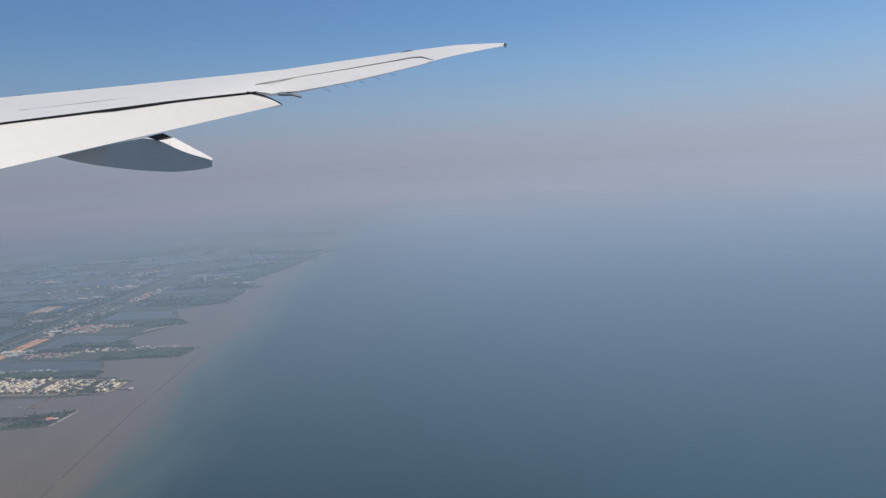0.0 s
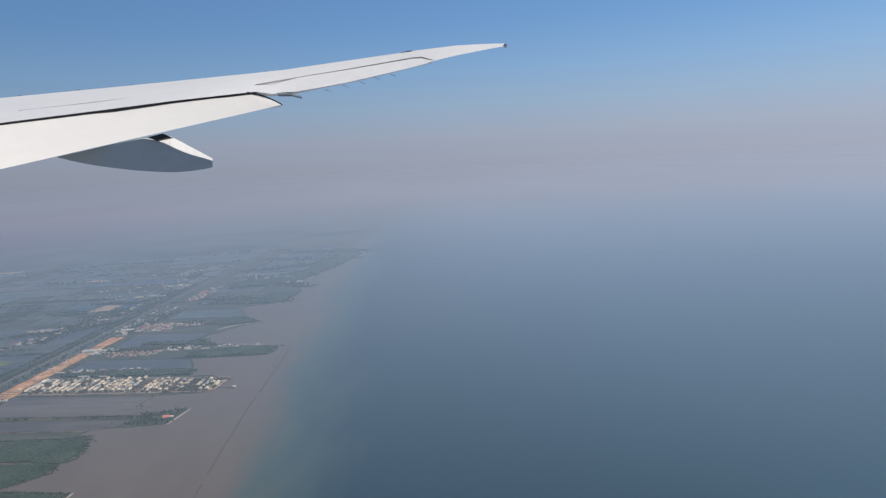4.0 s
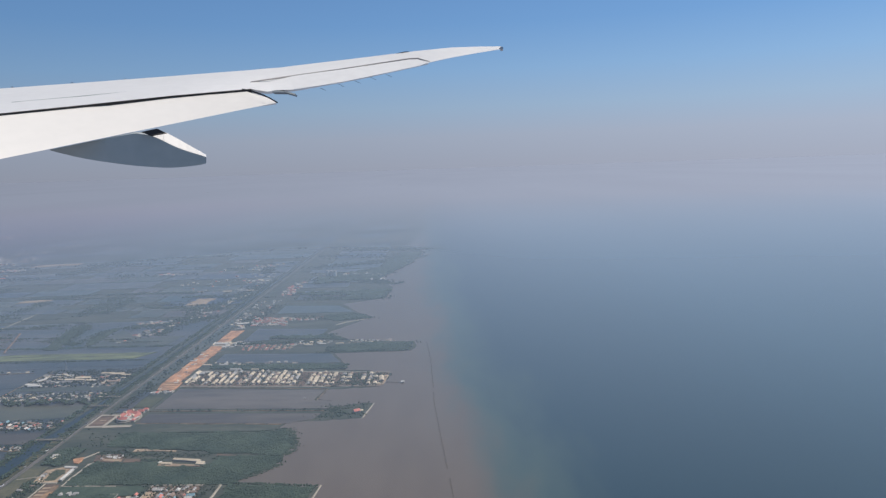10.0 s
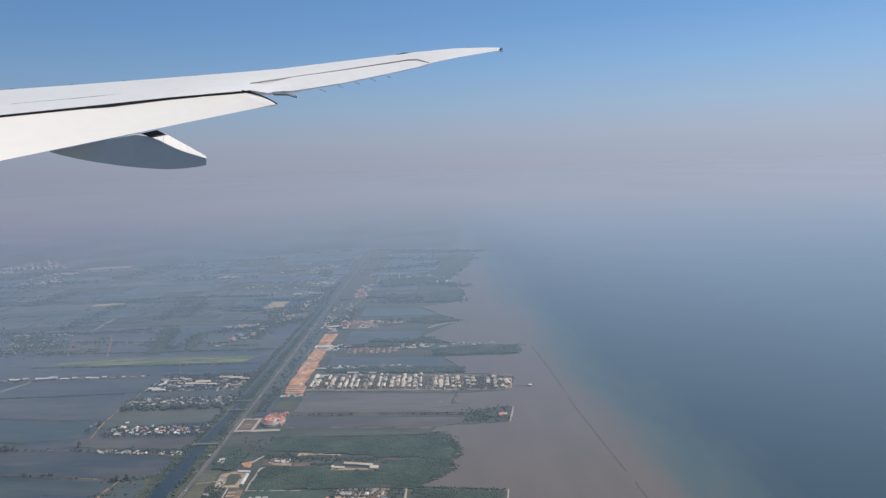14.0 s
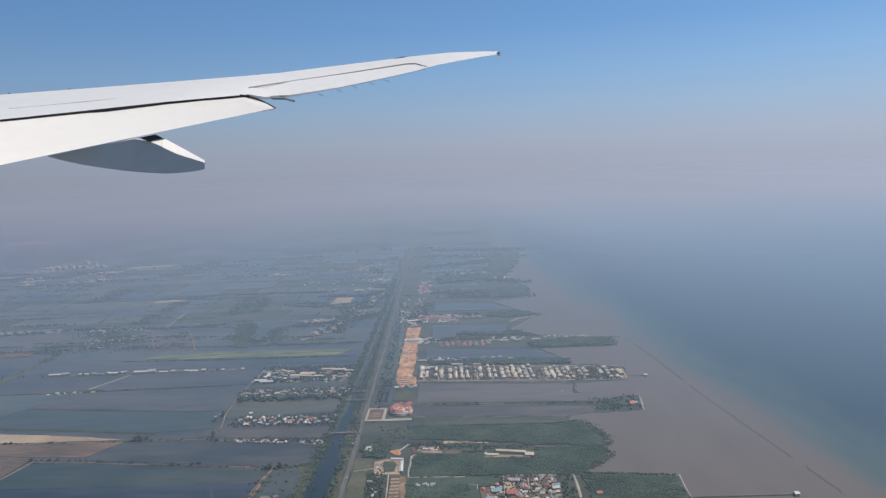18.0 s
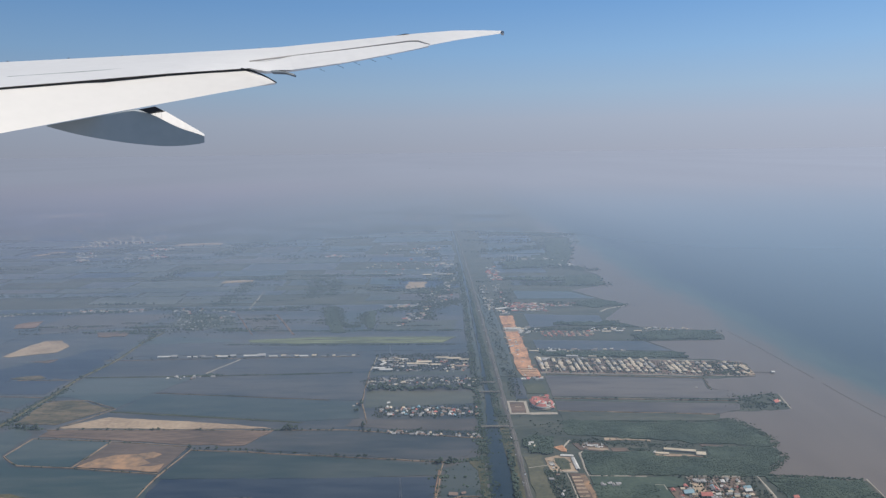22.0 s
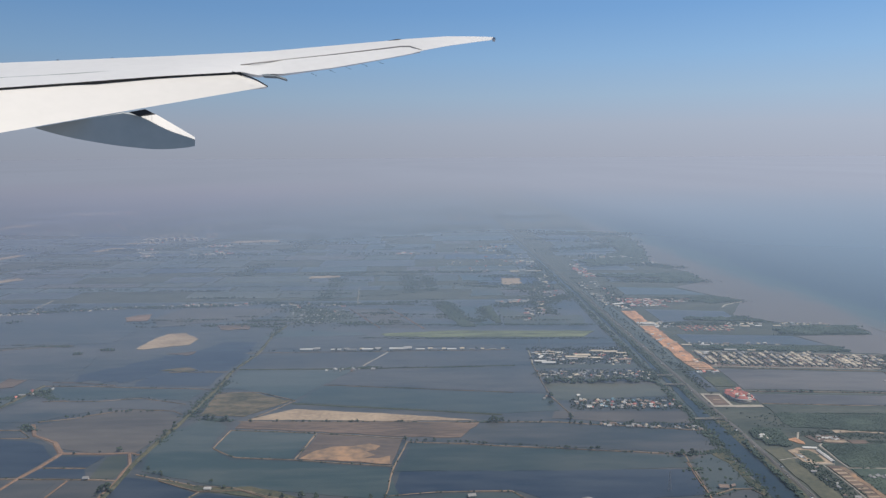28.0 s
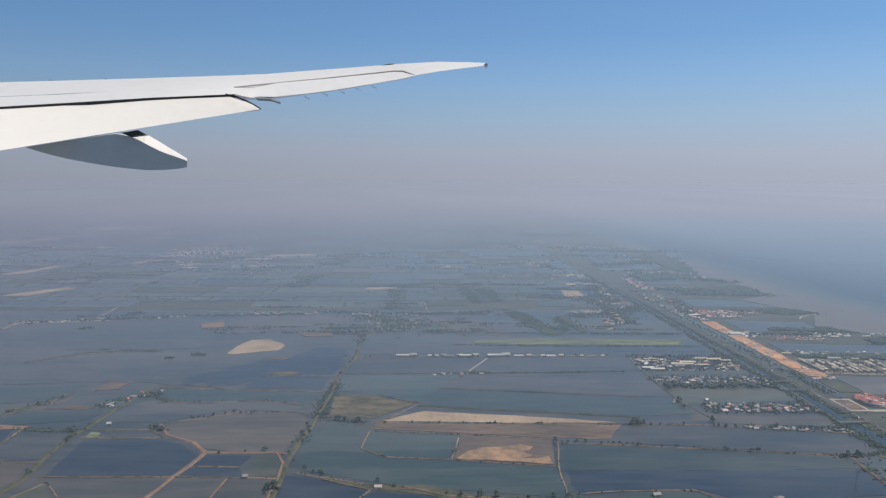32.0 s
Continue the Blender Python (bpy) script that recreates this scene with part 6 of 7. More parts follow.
bank([(-7.95, 18.0), (-7.4, 18.28), (-6.95, 18.25), (-6.6, 17.6)])
build("gable", "white", -9.9, 25.4, 20, 1.0)
build("wide", "white", -20.86, 18.62, -4, 1.0)
build("gable", "grey", -24.29, 19.29, 8, 1.2)
build("gable", "white", -29.46, 23.3, 12, 1.1)
build("wide", "grey", -14.1, 18.06, 15, 1.1)
build("gable", "grey", 1.9, 26.65, 0, 0.7)
for k in range(6):
    build("shed", "white" if k % 2 else "grey", -3.3 + 0.42 * k, 17.9 - 0.02 * k, 2, 0.6)
village([(-19.3, 28.78), (-18.6, 28.78), (-18.6, 28.63), (-19.3, 28.63)], 5, 62, ("white", "grey"))


# ---------------------------------------------------------------- temple, bridge, pylon, cars
def ring_roof(cx, cy, r0, r1, z0, z1, a0, a1, n=14):
    """A curved pitched roof that follows an arc."""
    loops = []
    for i in range(n + 1):
        a = radians(a0 + (a1 - a0) * i / n)
        c, s, rm = math.cos(a), math.sin(a), (r0 + r1) / 2
        loops.append([(cx + r0 * c, cy + r0 * s * 1.15, z0), (cx + rm * c, cy + rm * s * 1.15, z1), (cx + r1 * c, cy + r1 * s * 1.15, z0), (cx + rm * c, cy + rm * s * 1.15, z0 - 0.01)])
    return loft(loops)


def loft(loops, closed=True):
    bm = bmesh.new()
    rings = [[bm.verts.new(p) for p in loop] for loop in loops]
    n = len(rings[0])
    for a, b in zip(rings, rings[1:]):
        for i in range(n if closed else n - 1):
            bm.faces.new((a[i], a[(i + 1) % n], b[(i + 1) % n], b[i]))
    for r in (rings[0], rings[-1]):
        bm.faces.new(r)
    bmesh.ops.recalc_face_normals(bm, faces=bm.faces)
    return bm


def temple():
    base = tagged(new("temple"), "round temple hall with red tiled roofs and a white rim", "temple")
    cx, cy = -4.28, 25.02
    part("terrace", slab([(cx + 0.43 * math.cos(a * 0.35), cy + 0.55 * math.sin(a * 0.35)) for a in range(18)], 0.0, 0.05), CONCRETE, base, "pale paved round terrace")
    part("hall_wall", loft([[(cx + r * math.cos(a * 0.349), cy + r * 1.15 * math.sin(a * 0.349), z) for a in range(18)] for r, z in ((0.36, 0.05), (0.36, 0.12))]), WALLS, base)
    part("roof", ring_roof(cx, cy, 0.17, 0.41, 0.12, 0.19, -35, 285), ROOFS["red"], base, "curved red tiled roof")
    part("inner_roof", ring_roof(cx, cy, 0.09, 0.145, 0.125, 0.15, 0, 359.5), ROOFS["white"], base, "white ring round the inner court")
    part("inner_hall", loft([[(cx + r * math.cos(a * 0.349), cy + r * 1.15 * math.sin(a * 0.349), z) for a in range(18)] for r, z in ((0.085, 0.05), (0.085, 0.13), (0.01, 0.2))]), ROOFS["red"], base, "red roofed round inner hall")
    part("rim", ring_roof(cx, cy, 0.405, 0.44, 0.10, 0.125, 200, 350), ROOFS["white"], base, "white rim")
    for x, y, w, d in ((-4.5, 25.2, 0.1, 0.07), (-4.15, 25.33, 0.12, 0.05), (-4.05, 24.85, 0.07, 0.12), (-4.5, 24.75, 0.08, 0.1), (-4.3, 25.42, 0.06, 0.1)):
        part("dormer", loft([[(x - w / 2, y - d / 2, z), (x + w / 2, y - d / 2, z), (x + w * k, y + d * k, z), (x - w * k, y + d * k, z)] for z, k in ((0.12, 0.5), (0.19, 0.5), (0.225, 0.2))]), ROOFS["cream"], base, "pale plastered dormer")
    for x, y, w, d, h in ((-4.45, 25.55, 0.3, 0.14, 0.16), (-4.1, 25.6, 0.26, 0.14, 0.14), (-4.62, 25.25, 0.14, 0.3, 0.15), (-4.0, 25.85, 0.16, 0.12, 0.12), (-3.98, 24.75, 0.14, 0.3, 0.13)):
        part("wing_hall", slab([(x - w / 2, y - d / 2), (x + w / 2, y - d / 2), (x + w / 2, y + d / 2), (x - w / 2, y + d / 2)], 0.0, h * 0.6), WALLS, base)
        bm = bmesh.new()
        e = [bm.verts.new((x + sx * (w / 2 + 0.015), y + sy * (d / 2 + 0.015), h * 0.6)) for sx, sy in ((-1, -1), (1, -1), (1, 1), (-1, 1))]
        ridge = [bm.verts.new((x - w * 0.35, y, h)), bm.verts.new((x + w * 0.35, y, h))] if w > d else [bm.verts.new((x, y - d * 0.35, h)), bm.verts.new((x, y + d * 0.35, h))]
        a, b = ridge
        for f in (((e[0], e[1], b, a), (e[2], e[3], a, b), (e[1], e[2], b), (e[3], e[0], a)) if w > d else ((e[0], e[1], a), (e[1], e[2], b, a), (e[2], e[3], b), (e[3], e[0], a, b))):
            bm.faces.new(f)
        bm.faces.new(e[::-1])
        part("hall_roof", bm, ROOFS["red"], base, "red tiled roof")
    return base


temple()


def apartment_block(x, y, w, d, storeys, turn):
    """A distant block of flats: walls, a window band for each storey, a flat roof with a stair house."""
    base = tagged(new("apartment_block"), "pale plastered distant apartment block with a flat roof", "apartment block", "blocks of the distant town")
    base.matrix_basis = pose(x, y, 0, 0, 0, turn)
    h = storeys * 0.058
    box = lambda x0, x1, y0, y1, z0, z1: slab([(x0, y0), (x1, y0), (x1, y1), (x0, y1)], z0, z1)
    part("wall", box(-w / 2, w / 2, -d / 2, d / 2, 0.0, h), WALLS, base)
    for k in range(storeys):
        part("window_band", box(-w * 0.46, w * 0.46, -d / 2 - 0.006, -d / 2, k * 0.058 + 0.022, k * 0.058 + 0.045), GLASS_DARK, base, "dark row of windows")
    part("roof", box(-w / 2 - 0.012, w / 2 + 0.012, -d / 2 - 0.012, d / 2 + 0.012, h, h + 0.02), ROOFS["cream"], base)
    part("stair_house", box(-w * 0.12, w * 0.08, -d * 0.2, d * 0.25, h + 0.02, h + 0.07), WALLS, base)
    return base


field("town_ground", [(-45.2, 70.8), (-38.0, 71.6), (-37.4, 79.5), (-45.6, 78.6)], SAND, "bare pinkish building ground of a distant town", "clearing", 0.4, 0.012)
rnd_town = random.Random(23)
for k in range(11):
    for row in (0, 1):
        if rnd_town.random() < 0.85:
            apartment_block(-44.5 + 0.6 * k + rnd_town.uniform(-0.12, 0.12), 72.6 + 0.12 * k + 3.4 * row, rnd_town.uniform(0.28, 0.5), rnd_town.uniform(0.3, 0.5), rnd_town.choice((3, 4, 4, 5, 6)), rnd_town.uniform(-6, 6))


def silo_kind():
    base = tagged(new("silo"), "tall white round storage silo beside the shore", "silo", "silos")
    part("drum", loft([[(0.14 * math.cos(k * 0.5236), 0.14 * math.sin(k * 0.5236), z) for k in range(12)] for z in (0.0, 0.5)]), ROOFS["white"], base)
    part("cap", loft([[(r * math.cos(k * 0.5236), r * math.sin(k * 0.5236), z) for k in range(12)] for r, z in ((0.15, 0.5), (0.15, 0.515), (0.02, 0.58))]), ROOFS["grey"], base)
    return base


silo = silo_kind()
silo.matrix_basis = pose(-2.45, 58.2, 0)
for x, y in ((-2.1, 58.15), (-1.78, 58.1)):
    copy_thing(silo, pose(x, y, 0))
for x, y, roof, turn, size in ((0.4, 35.2, "cream", -4, 1.0), (1.1, 35.3, "white", 0, 0.8), (2.0, 35.25, "cream", 4, 0.9), (3.0, 35.4, "grey", 0, 0.8), (4.4, 35.0, "brown", 0, 0.7), (-9.0, 52.2, "cream", 2, 1.5), (-7.9, 52.3, "grey", 2, 1.8), (-7.3, 52.35, "cream", 2, 1.2),
                               (-3.7, 31.9, "cream", -4, 1.0), (-2.9, 31.85, "grey", -4, 1.0), (-2.0, 31.75, "cream", -4, 0.9), (-4.5, 40.6, "white", 20, 1.6), (-4.2, 35.8, "white", 0, 1.5)):
    build("shed", roof, x, y, turn, size)
tagged(part("lane", bank_mesh([(1.1, 39.7), (1.6, 40.4), (3.0, 41.3)], 0.09, 0.02, 5), CONCRETE), "pale dyke along a muddy cove", "lane", kind="structure")


def bridge(y, x0, x1):
    base = tagged(new("bridge"), "small flat concrete bridge over the canal", "bridge")
    part("deck", slab([(x0, y - 0.05), (x1, y - 0.05), (x1, y + 0.05), (x0, y + 0.05)], 0.04, 0.055), CONCRETE, base)
    for e in (y - 0.045, y + 0.04):
        part("parapet", slab([(x0, e), (x1, e), (x1, e + 0.008), (x0, e + 0.008)], 0.055, 0.075), CONCRETE, base)
    for k in (0.15, 0.5, 0.8):
        x = x0 + (x1 - x0) * k
        part("pier", slab([(x, y - 0.04), (x + 0.03, y - 0.04), (x + 0.03, y + 0.04), (x, y + 0.04)], 0.0, 0.04), CONCRETE, base)
    return base


for y, x0, x1 in ((23.0, -6.62, -5.68), (26.42, -6.5, -5.72), (27.53, -6.4, -5.78)):
    bridge(y, x0, x1)


def pylon(x, y, h):
    base = tagged(new("lattice_mast"), "slim steel lattice mast among the ponds", "mast")
    for sx, sy in ((-1, -1), (1, -1), (1, 1), (-1, 1)):
        part("leg", loft([[(x + sx * 0.035 + 0.006 * math.cos(k * 2.094), y + sy * 0.035 + 0.006 * math.sin(k * 2.094), 0) for k in range(3)],
                          [(x + sx * 0.008 + 0.004 * math.cos(k * 2.094), y + sy * 0.008 + 0.004 * math.sin(k * 2.094), h) for k in range(3)]]), STEEL, base)
    for i in range(6):
        z, w = h * (i + 0.5) / 6, 0.035 - 0.027 * (i + 0.5) / 6
        part("brace", loft([[(x - w, y - w, z), (x - w, y - w, z + 0.01), (x - w, y - w + 0.008, z)], [(x + w, y + w, z + 0.03), (x + w, y + w, z + 0.04), (x + w, y + w + 0.008, z + 0.03)]]), STEEL, base)
    return base


pylon(-9.05, 18.25, 0.55)
pylon(-10.3, 31.9, 0.5)


def car_kind():
    base = tagged(new("car"), "small pale car driving on the main road", "car", "cars on the road")
    part("body", loft([[(-0.014, y, z0), (0.014, y, z0), (0.015, y, z1), (-0.015, y, z1)] for y, z0, z1 in ((-0.04, 0.006, 0.015), (-0.036, 0.005, 0.02), (0.03, 0.005, 0.02), (0.04, 0.006, 0.014))]), CAR_PAINT, base)
    part("cabin", loft([[(-w, y, 0.02), (w, y, 0.02), (w * 0.85, y * 0.8, z), (-w * 0.85, y * 0.8, z)] for y, w, z in ((-0.03, 0.013, 0.022), (-0.02, 0.0135, 0.031), (0.008, 0.0135, 0.031), (0.02, 0.013, 0.022))]), GLASS_DARK, base)
    for sx in (-1, 1):
        for y in (-0.025, 0.025):
            part("wheel", loft([[(sx * x, y + 0.007 * math.cos(k), 0.007 + 0.007 * math.sin(k)) for k in (0, 1.05, 2.1, 3.14, 4.19, 5.24)] for x in (0.010, 0.0155)]), DARK_AND_SHADE, base)
    return base


car = car_kind()
car.matrix_basis = pose(-5.66, 19.0, 0.021)
rnd_car = random.Random(6)
for k in range(22):
    y = 17.5 + 1.15 * k + rnd_car.uniform(-0.4, 0.4)
    s = rnd_car.choice((-1, 1))
    copy_thing(car, pose(-5.62 - (y - 20) * 0.005 + s * 0.06, y, 0.021, 0, 0, 0 if s > 0 else 180) @ Matrix.Scale(rnd_car.choice((1.0, 1.0, 1.5)), 4))


# ---------------------------------------------------------------- breakwater and pier
def pile_fence():
    rng = np.random.default_rng(3)
    line = [(6.47, 35.0), (6.75, 31.5), (7.0, 25.7), (7.25, 22.5), (7.5, 19.5), (7.8, 16.0), (8.2, 12)]
    bm = bmesh.new()
    for (x0, y0), (x1, y1) in zip(line, line[1:]):
        n = int(math.hypot(x1 - x0, y1 - y0) / 0.034)
        for i in range(n):
            if noise.noise(Vector((0, (y0 + (y1 - y0) * i / n) * 0.9, 0))) > 0.28:
                continue
            k = (i + rng.uniform(-0.3, 0.3)) / n
            x, y, r = x0 + (x1 - x0) * k + rng.normal(0, 0.018), y0 + (y1 - y0) * k, 0.007
            h = rng.uniform(0.02, 0.045)
            a = [bm.verts.new((x + r * math.cos(j * 2.094), y + r * math.sin(j * 2.094), 0)) for j in range(3)]
            b = [bm.verts.new((x + r * math.cos(j * 2.094), y + r * math.sin(j * 2.094), h)) for j in range(3)]
            for j in range(3):
                bm.faces.new((a[j], a[(j + 1) % 3], b[(j + 1) % 3], b[j]))
            bm.faces.new(b)
    return tagged(part("breakwater", bm, BAMBOO), "long row of dark bamboo piles standing in the shallows", "breakwater", kind="stuff")


pile_fence()


def pier(x0, y0, x1, y1, label):
    """A plank deck on two rows of piles with a hut at its seaward end."""
    base = tagged(new("pier"), label, "pier")
    along = Vector((x1 - x0, y1 - y0))
    d = along.normalized()
    side = Vector((-d.y, d.x)) * 0.016
    a, b = Vector((x0, y0)), Vector((x1, y1))
    part("deck", slab([tuple(p) for p in (a - side, b - side, b + side, a + side)], 0.03, 0.04), BAMBOO, base)
    n = int(along.length / 0.075)
    bm = bmesh.new()
    for i in range(n):
        p = a + along * (i + 0.5) / n
        for q in (p - side, p + side):
            slab([(q.x - 0.005, q.y - 0.005), (q.x + 0.005, q.y - 0.005), (q.x + 0.005, q.y + 0.005), (q.x - 0.005, q.y + 0.005)], 0, 0.031, bm)
    part("piles", bm, BAMBOO, base)
    part("hut", slab([(x1 - 0.02, y1 - 0.07), (x1 + 0.1, y1 - 0.07), (x1 + 0.1, y1 + 0.06), (x1 - 0.02, y1 + 0.06)], 0.0, 0.075), WALLS, base, "small pale hut")
    part("hut_roof", loft([[(x1 - 0.035, y1 - 0.085, 0.074), (x1 + 0.115, y1 - 0.085, 0.074), (x1 + 0.115, y1 + 0.075, 0.074), (x1 - 0.035, y1 + 0.075, 0.074)],
                           [(x1 - 0.02, y1 - 0.01, 0.1), (x1 + 0.1, y1 - 0.01, 0.1), (x1 + 0.1, y1, 0.1), (x1 - 0.02, y1, 0.1)]]), ROOFS["white"], base, "pale metal roof")
    return base


pier(4.9, 28.45, 5.6, 28.35, "thin wooden pier with a small hut at its end")
pier(3.7, 17.55, 6.42, 17.49, "long thin wooden pier that reaches out over the mud")


# ---------------------------------------------------------------- wing
wing = tagged(new("aircraft_wing"), "white airliner wing with its flaps partly lowered", "wing")
wing.matrix_basis = seat(-0.64, 0.035, 8.993, 0.26, -6.33, -1.98) @ pose(0, 0, 0, -90) @ Matrix.Scale(140, 4)


UP = Vector((0, -0.45, 0.89))


def skin_loop(rear, front, camber, thick):
    """A wing section: rear edge, upper skin, nose, lower skin."""
    a, b = Vector(rear), Vector(front)
    c = (b - a).length
    out = [a]
    for k, h in ((0.25, 0.6), (0.55, 1.0), (0.8, 0.75), (0.94, 0.3)):
        out.append(a.lerp(b, k) + UP * c * camber * h)
    out.append(b)
    for k in (0.85, 0.5, 0.15):
        out.append(a.lerp(b, k) - UP * c * thick * (1 if k == 0.5 else 0.6))
    return out


def smooth(ob, angle=35):
    for f in ob.data.polygons:
        f.use_smooth = True
    ob.data.set_sharp_from_angle(angle=radians(angle))
    return ob


MAIN = [((-14.25, 17.06, 2.78), (-21.74, 26.03, 5.33)),
         ((-12.54, 20.00, 3.70), (-16.93, 27.00, 5.94)),
         ((-11.00, 21.70, 4.28), (-13.98, 27.56, 6.30)),
         ((-9.06, 23.39, 4.91), (-10.89, 28.12, 6.68)),
         ((-6.82, 25.01, 5.50), (-7.82, 28.65, 7.06)),
         ((-6.31, 25.34, 5.47), (-7.16, 28.76, 7.15)),
         ((-5.92, 25.59, 5.58), (-6.67, 28.85, 7.21)),
         ((-5.45, 25.89, 5.665), (-6.09, 28.94, 7.31)),
         ((-3.14, 27.23, 6.39), (-3.38, 29.39, 7.76)),
         ((-1.11, 28.30, 7.11), (-1.17, 29.74, 8.13)),
         ((-0.50, 28.61, 7.38), (-0.53, 29.84, 8.22)),
         ((0.37, 29.04, 7.68), (0.38, 29.98, 8.35)),
         ((1.56, 29.61, 8.04), (1.59, 30.17, 8.44)),
         ((2.42, 30.00, 8.28), (2.45, 30.30, 8.48))]
AILERON = [((-5.45, 25.89, 5.665), (-6.11, 27.36, 6.45)),
         ((-3.94, 26.76, 6.11), (-4.57, 27.98, 6.83)),
         ((-2.30, 27.68, 6.69), (-2.56, 28.59, 7.29)),
         ((-1.11, 28.30, 7.11), (-1.43, 28.92, 7.54)),
         ((-0.62, 28.55, 7.29), (-1.02, 28.92, 7.55))]
FLAP = [((-12.91, 15.46, 1.21), (-14.42, 17.26, 2.84)),
         ((-11.54, 18.40, 2.21), (-12.67, 20.20, 3.76)),
         ((-9.65, 20.66, 3.16), (-10.67, 22.46, 4.52)),
         ((-7.33, 22.69, 4.14), (-8.11, 24.49, 5.28)),
         ((-6.20, 23.54, 4.58), (-7.14, 25.34, 5.57)),
         ((-5.63, 23.94, 4.80), (-6.46, 25.74, 5.35))]
main_panel = smooth(part("main_panel", loft([skin_loop(a, b, 0.0, 0.10) for a, b in MAIN]), WING_SKIN, wing, "off-white upper wing skin"))
smooth(part("flap", loft([skin_loop(a, b, 0.012, 0.08) for a, b in FLAP]), WING_PAINT, wing, "lowered white trailing-edge flap"), 70)
aileron = smooth(part("aileron", loft([[Vector(a) + UP * 0.012, Vector(b) + UP * 0.012, Vector(b) - UP * 0.01, Vector(a) - UP * 0.02] for a, b in AILERON]), WING_SKIN, wing, "off-white aileron"))
part("hinge_line", loft([(Vector(a) + UP * 0.04, Vector(b) + UP * 0.04, Vector(b), Vector(a)) for a, b in (((-7.12, 26.11, 5.96), (-7.14, 26.18, 5.99)), ((-5.83, 27.59, 6.55), (-5.84, 27.64, 6.58)), ((-4.14, 28.14, 6.94), (-4.15, 28.18, 6.96)), ((-2.39, 28.68, 7.35), (-2.39, 28.71, 7.37)), ((-1.44, 28.96, 7.57), (-1.44, 29.00, 7.60)), ((-1.07, 28.98, 7.59), (-1.07, 29.01, 7.62)), ((-0.57, 28.65, 7.36), (-0.57, 28.68, 7.39)))]), SEAM, wing, "thin dark hinge line of the aileron")
part("flap_end_seal", loft([(Vector(a) + UP * 0.01, Vector(b) + UP * 0.01, Vector(b), Vector(a)) for a, b in (((-6.96, 24.44, 5.33), (-6.96, 24.44, 5.37)), ((-6.58, 24.27, 5.23), (-6.58, 24.27, 5.27)), ((-6.21, 24.09, 5.08), (-6.21, 24.09, 5.13)), ((-5.88, 23.93, 4.92), (-5.88, 23.93, 4.96)), ((-5.58, 23.79, 4.74), (-5.58, 23.79, 4.78)))]), DARK_AND_SHADE, wing, "dark seal along the outer end of the flap")
part("panel_seam", loft([(Vector(a) + UP * 0.012, Vector(b) + UP * 0.012, Vector(b), Vector(a)) for a, b in (((-13.72, 22.44, 4.49), (-13.78, 22.54, 4.52)), ((-12.41, 23.36, 4.84), (-12.46, 23.46, 4.87)), ((-10.75, 24.47, 5.28), (-10.79, 24.57, 5.32)))]), FAIRING, wing, "thin grey skin seam")
# solid dark wedge that paints the shade in the hollow under the flap
WEDGE = [(-8.69, 20.30, 3.22), (-8.23, 20.30, 3.32), (-8.00, 20.30, 3.21), (-8.45, 20.30, 3.13)]
part("hollow_shade", loft([WEDGE, [(x, y + 0.2, z) for x, y, z in WEDGE]]), DARK_AND_SHADE, wing, "dark block standing in for the shaded hollow under the flap")
gap = [(Vector((-14.42, 17.26, 2.84)), Vector((-14.25, 17.06, 2.78))), (Vector((-12.67, 20.20, 3.76)), Vector((-12.54, 20.00, 3.70))), (Vector((-10.67, 22.46, 4.52)), Vector((-11.00, 21.70, 4.28))), (Vector((-8.11, 24.49, 5.28)), Vector((-9.06, 23.39, 4.91))), (Vector((-7.14, 25.34, 5.57)), Vector((-6.82, 25.01, 5.50)))]
# sideways, top, shoulder and keel of the fairing, per metre of distance
FAIRING_ROWS = [(-0.5568, 0.1342, 0.1333, 0.1325), (-0.5392, 0.1378, 0.1368, 0.1279), (-0.5232, 0.141, 0.14, 0.1241), (-0.5072, 0.1443, 0.1432, 0.1208), (-0.4872, 0.1484, 0.1472, 0.1174), (-0.4672, 0.1524, 0.1511, 0.1146), (-0.4512, 0.1557, 0.1543, 0.1125), (-0.4352, 0.1588, 0.1569, 0.1108), (-0.416, 0.1579, 0.1543, 0.1093), (-0.4032, 0.1583, 0.149, 0.1085), (-0.3944, 0.1583, 0.1449, 0.1081), (-0.3872, 0.1548, 0.1412, 0.1081), (-0.3752, 0.1483, 0.1358, 0.1086), (-0.3632, 0.1416, 0.1314, 0.1096), (-0.3512, 0.135, 0.1279, 0.1111), (-0.3432, 0.1305, 0.1254, 0.1123), (-0.3352, 0.1259, 0.1227, 0.1143)]
FAIRING_LOOPS = [((k * 21.2, 21.2, t * 21.2), (k * 20.5, 20.5, s * 20.5), (k * 20.5, 20.5, e * 20.5), (k * 21.2, 21.2, (e + 0.0016) * 21.2)) for k, t, s, e in FAIRING_ROWS]
smooth(part("flap_fairing", loft(FAIRING_LOOPS), FAIRING, wing, "canoe-shaped flap track fairing, coloured grey for its shaded side"), 50)
# white strip painting the sunlit top over the grey fairing
part("fairing_lit_top", loft([(Vector(a) + Vector((0, -0.02, 0.012)), Vector(b) + Vector((0, -0.02, 0.012)), Vector(b), Vector(a)) for a, b, c, e in FAIRING_LOOPS[8:]]), WING_PAINT, wing, "fairing top coloured white for the sunlight on it")
HOOK = [(-6.15, 25.30, 5.49), (-5.94, 25.70, 5.62), (-5.43, 25.90, 5.52), (-5.43, 25.80, 5.45), (-5.71, 25.60, 5.50), (-6.08, 25.10, 5.40)]
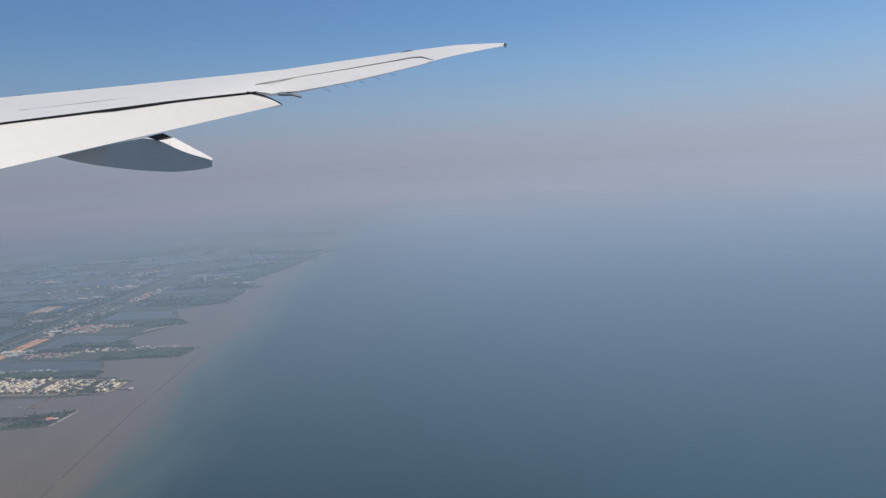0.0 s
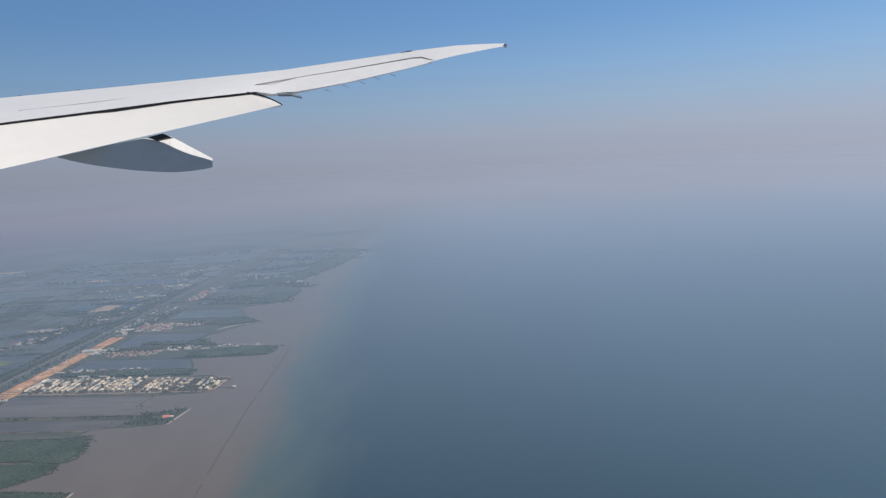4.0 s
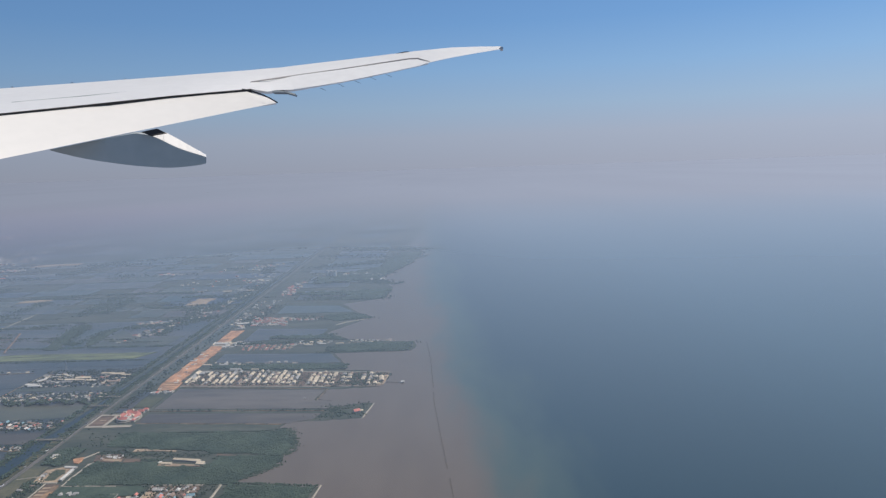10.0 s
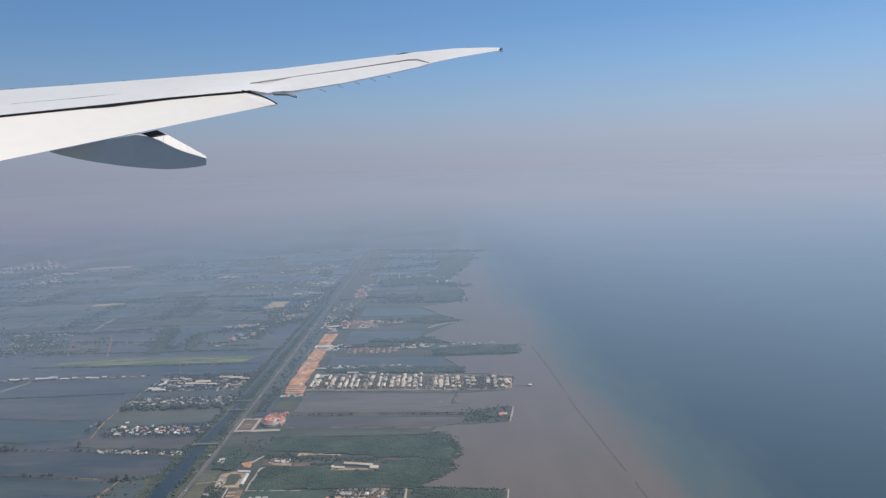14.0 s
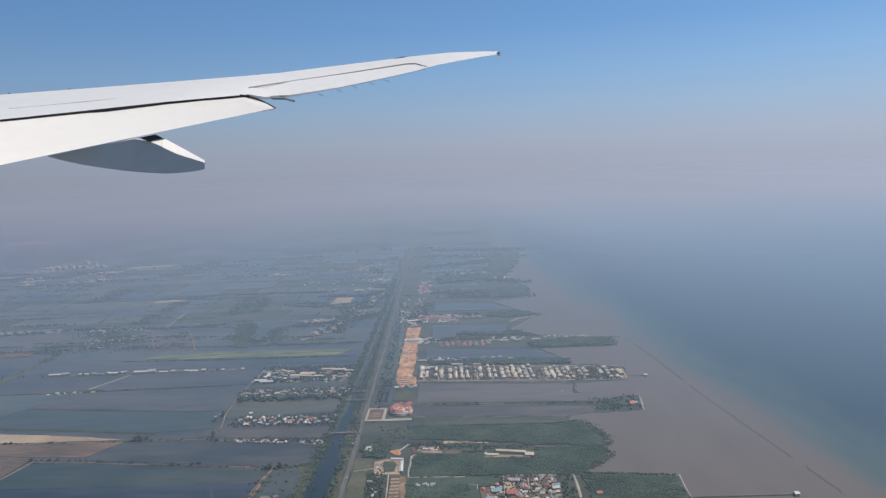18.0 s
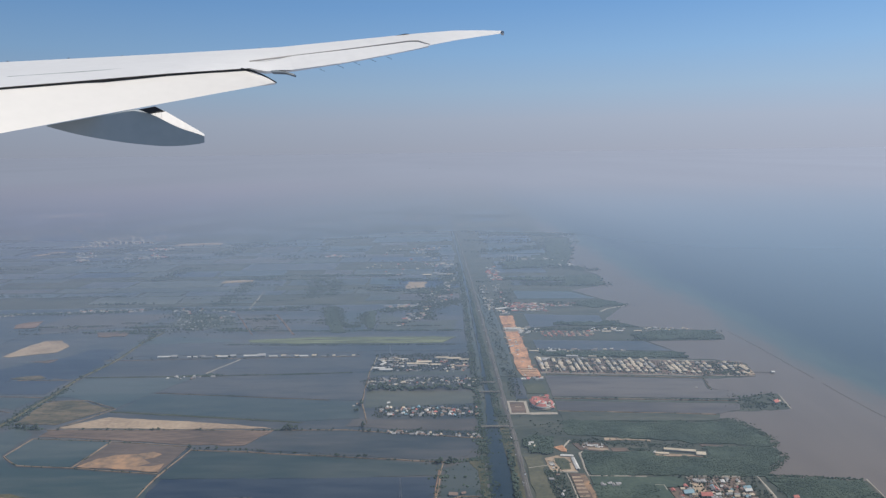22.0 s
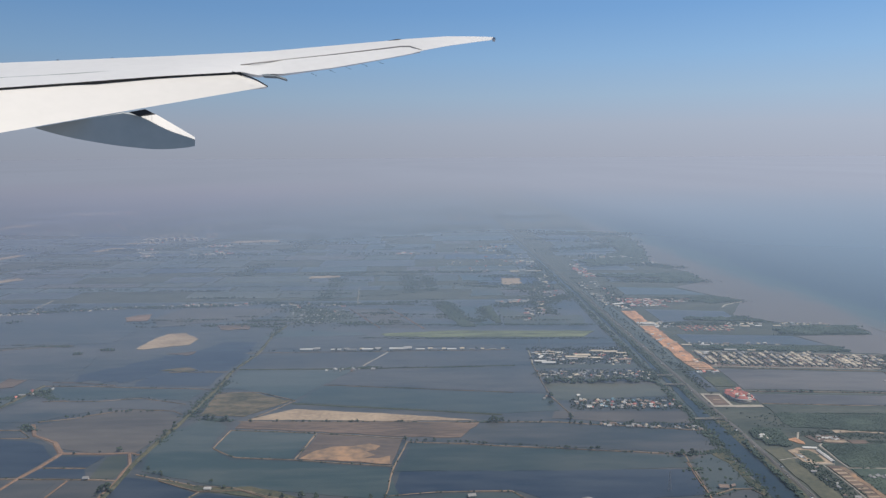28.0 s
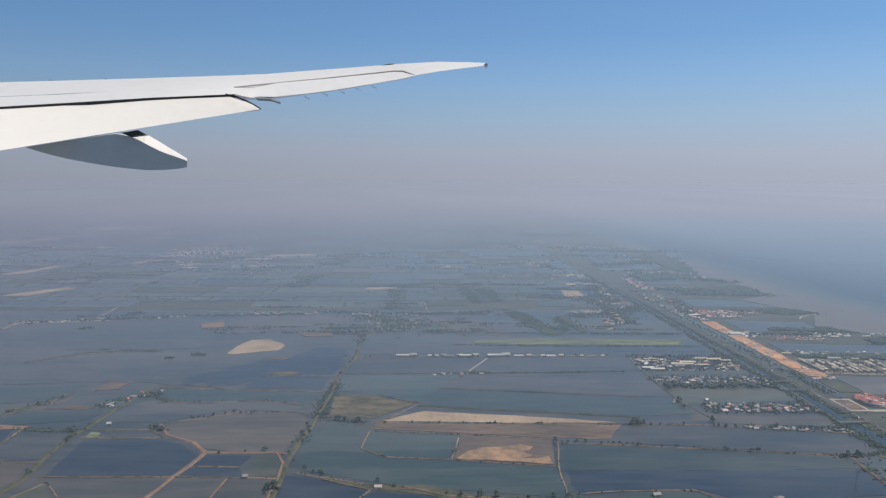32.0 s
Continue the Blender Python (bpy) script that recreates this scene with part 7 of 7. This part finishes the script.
part("flap_guide", loft([HOOK, [(x + 0.02, y + 0.25, z - 0.02) for x, y, z in HOOK]]), GUIDE_SHADE, wing, "small flap guide, coloured dark for its shaded underside")
for x, y, z in ((-4.60, 26.39, 5.83), (-3.98, 26.76, 6.06), (-3.40, 27.09, 6.26), (-2.83, 27.40, 6.47), (-2.24, 27.72, 6.66)):
    part("static_wick", loft([[(x + 0.009 * math.cos(i * 2.094), y, z + 0.009 * math.sin(i * 2.094)) for i in range(3)],
                              [(x + 0.22 + 0.006 * math.cos(i * 2.094), y - 0.02, z - 0.10 + 0.006 * math.sin(i * 2.094)) for i in range(3)]]), DARK_AND_SHADE, aileron, "thin dark static wick")
for x, y, z in ((-16.55, 27.07, 6.01), (-14.46, 27.47, 6.27), (-12.55, 27.82, 6.49), (-9.01, 28.45, 6.91), (-7.44, 28.71, 7.12), (-5.93, 28.97, 7.32), (-5.26, 29.08, 7.43), (-4.62, 29.18, 7.52), (-4.01, 29.29, 7.63), (-3.38, 29.39, 7.71), (-2.83, 29.48, 7.80), (-2.22, 29.57, 7.90)):
    part("slat_stud", loft([[(x - 0.014, y - 0.01, z - 0.014), (x + 0.014, y - 0.01, z - 0.014), (x + 0.014, y - 0.01, z + 0.014), (x - 0.014, y - 0.01, z + 0.014)],
                            [(x - 0.014, y + 0.05, z - 0.014), (x + 0.014, y + 0.05, z - 0.014), (x + 0.014, y + 0.05, z + 0.014), (x - 0.014, y + 0.05, z + 0.014)]]), DARK_AND_SHADE, main_panel, "tiny dark stud on the leading edge")
TIP = [(2.40, 30.00, 8.39), (2.51, 30.00, 8.38), (2.52, 30.00, 8.28), (2.42, 30.00, 8.29)]
part("tip_light", loft([TIP, [(x, y + 0.3, z) for x, y, z in TIP]]), STEEL, wing, "small metal wing tip light housing")
VENT = [(-1.99, 29.61, 7.98), (-1.64, 29.67, 8.08), (-1.47, 29.69, 8.09), (-1.85, 29.63, 7.98)]
part("vent", loft([[(x, y - 0.03, z + 0.0) for x, y, z in VENT], [(x, y + 0.05, z - 0.01) for x, y, z in VENT]]), DARK_AND_SHADE, main_panel, "dark slot in the leading edge")
# dark strip added to paint the shade between wing and flap
smooth(part("flap_seal", loft([(a + Vector((0, 0.05, 0.015)), b + Vector((0, 0.03, -0.005)), b + Vector((0, 0.3, -0.25)), a + Vector((0, 0.3, -0.3))) for a, b in gap]), DARK_AND_SHADE, wing, "dark strip standing in for shade in the flap gap"))
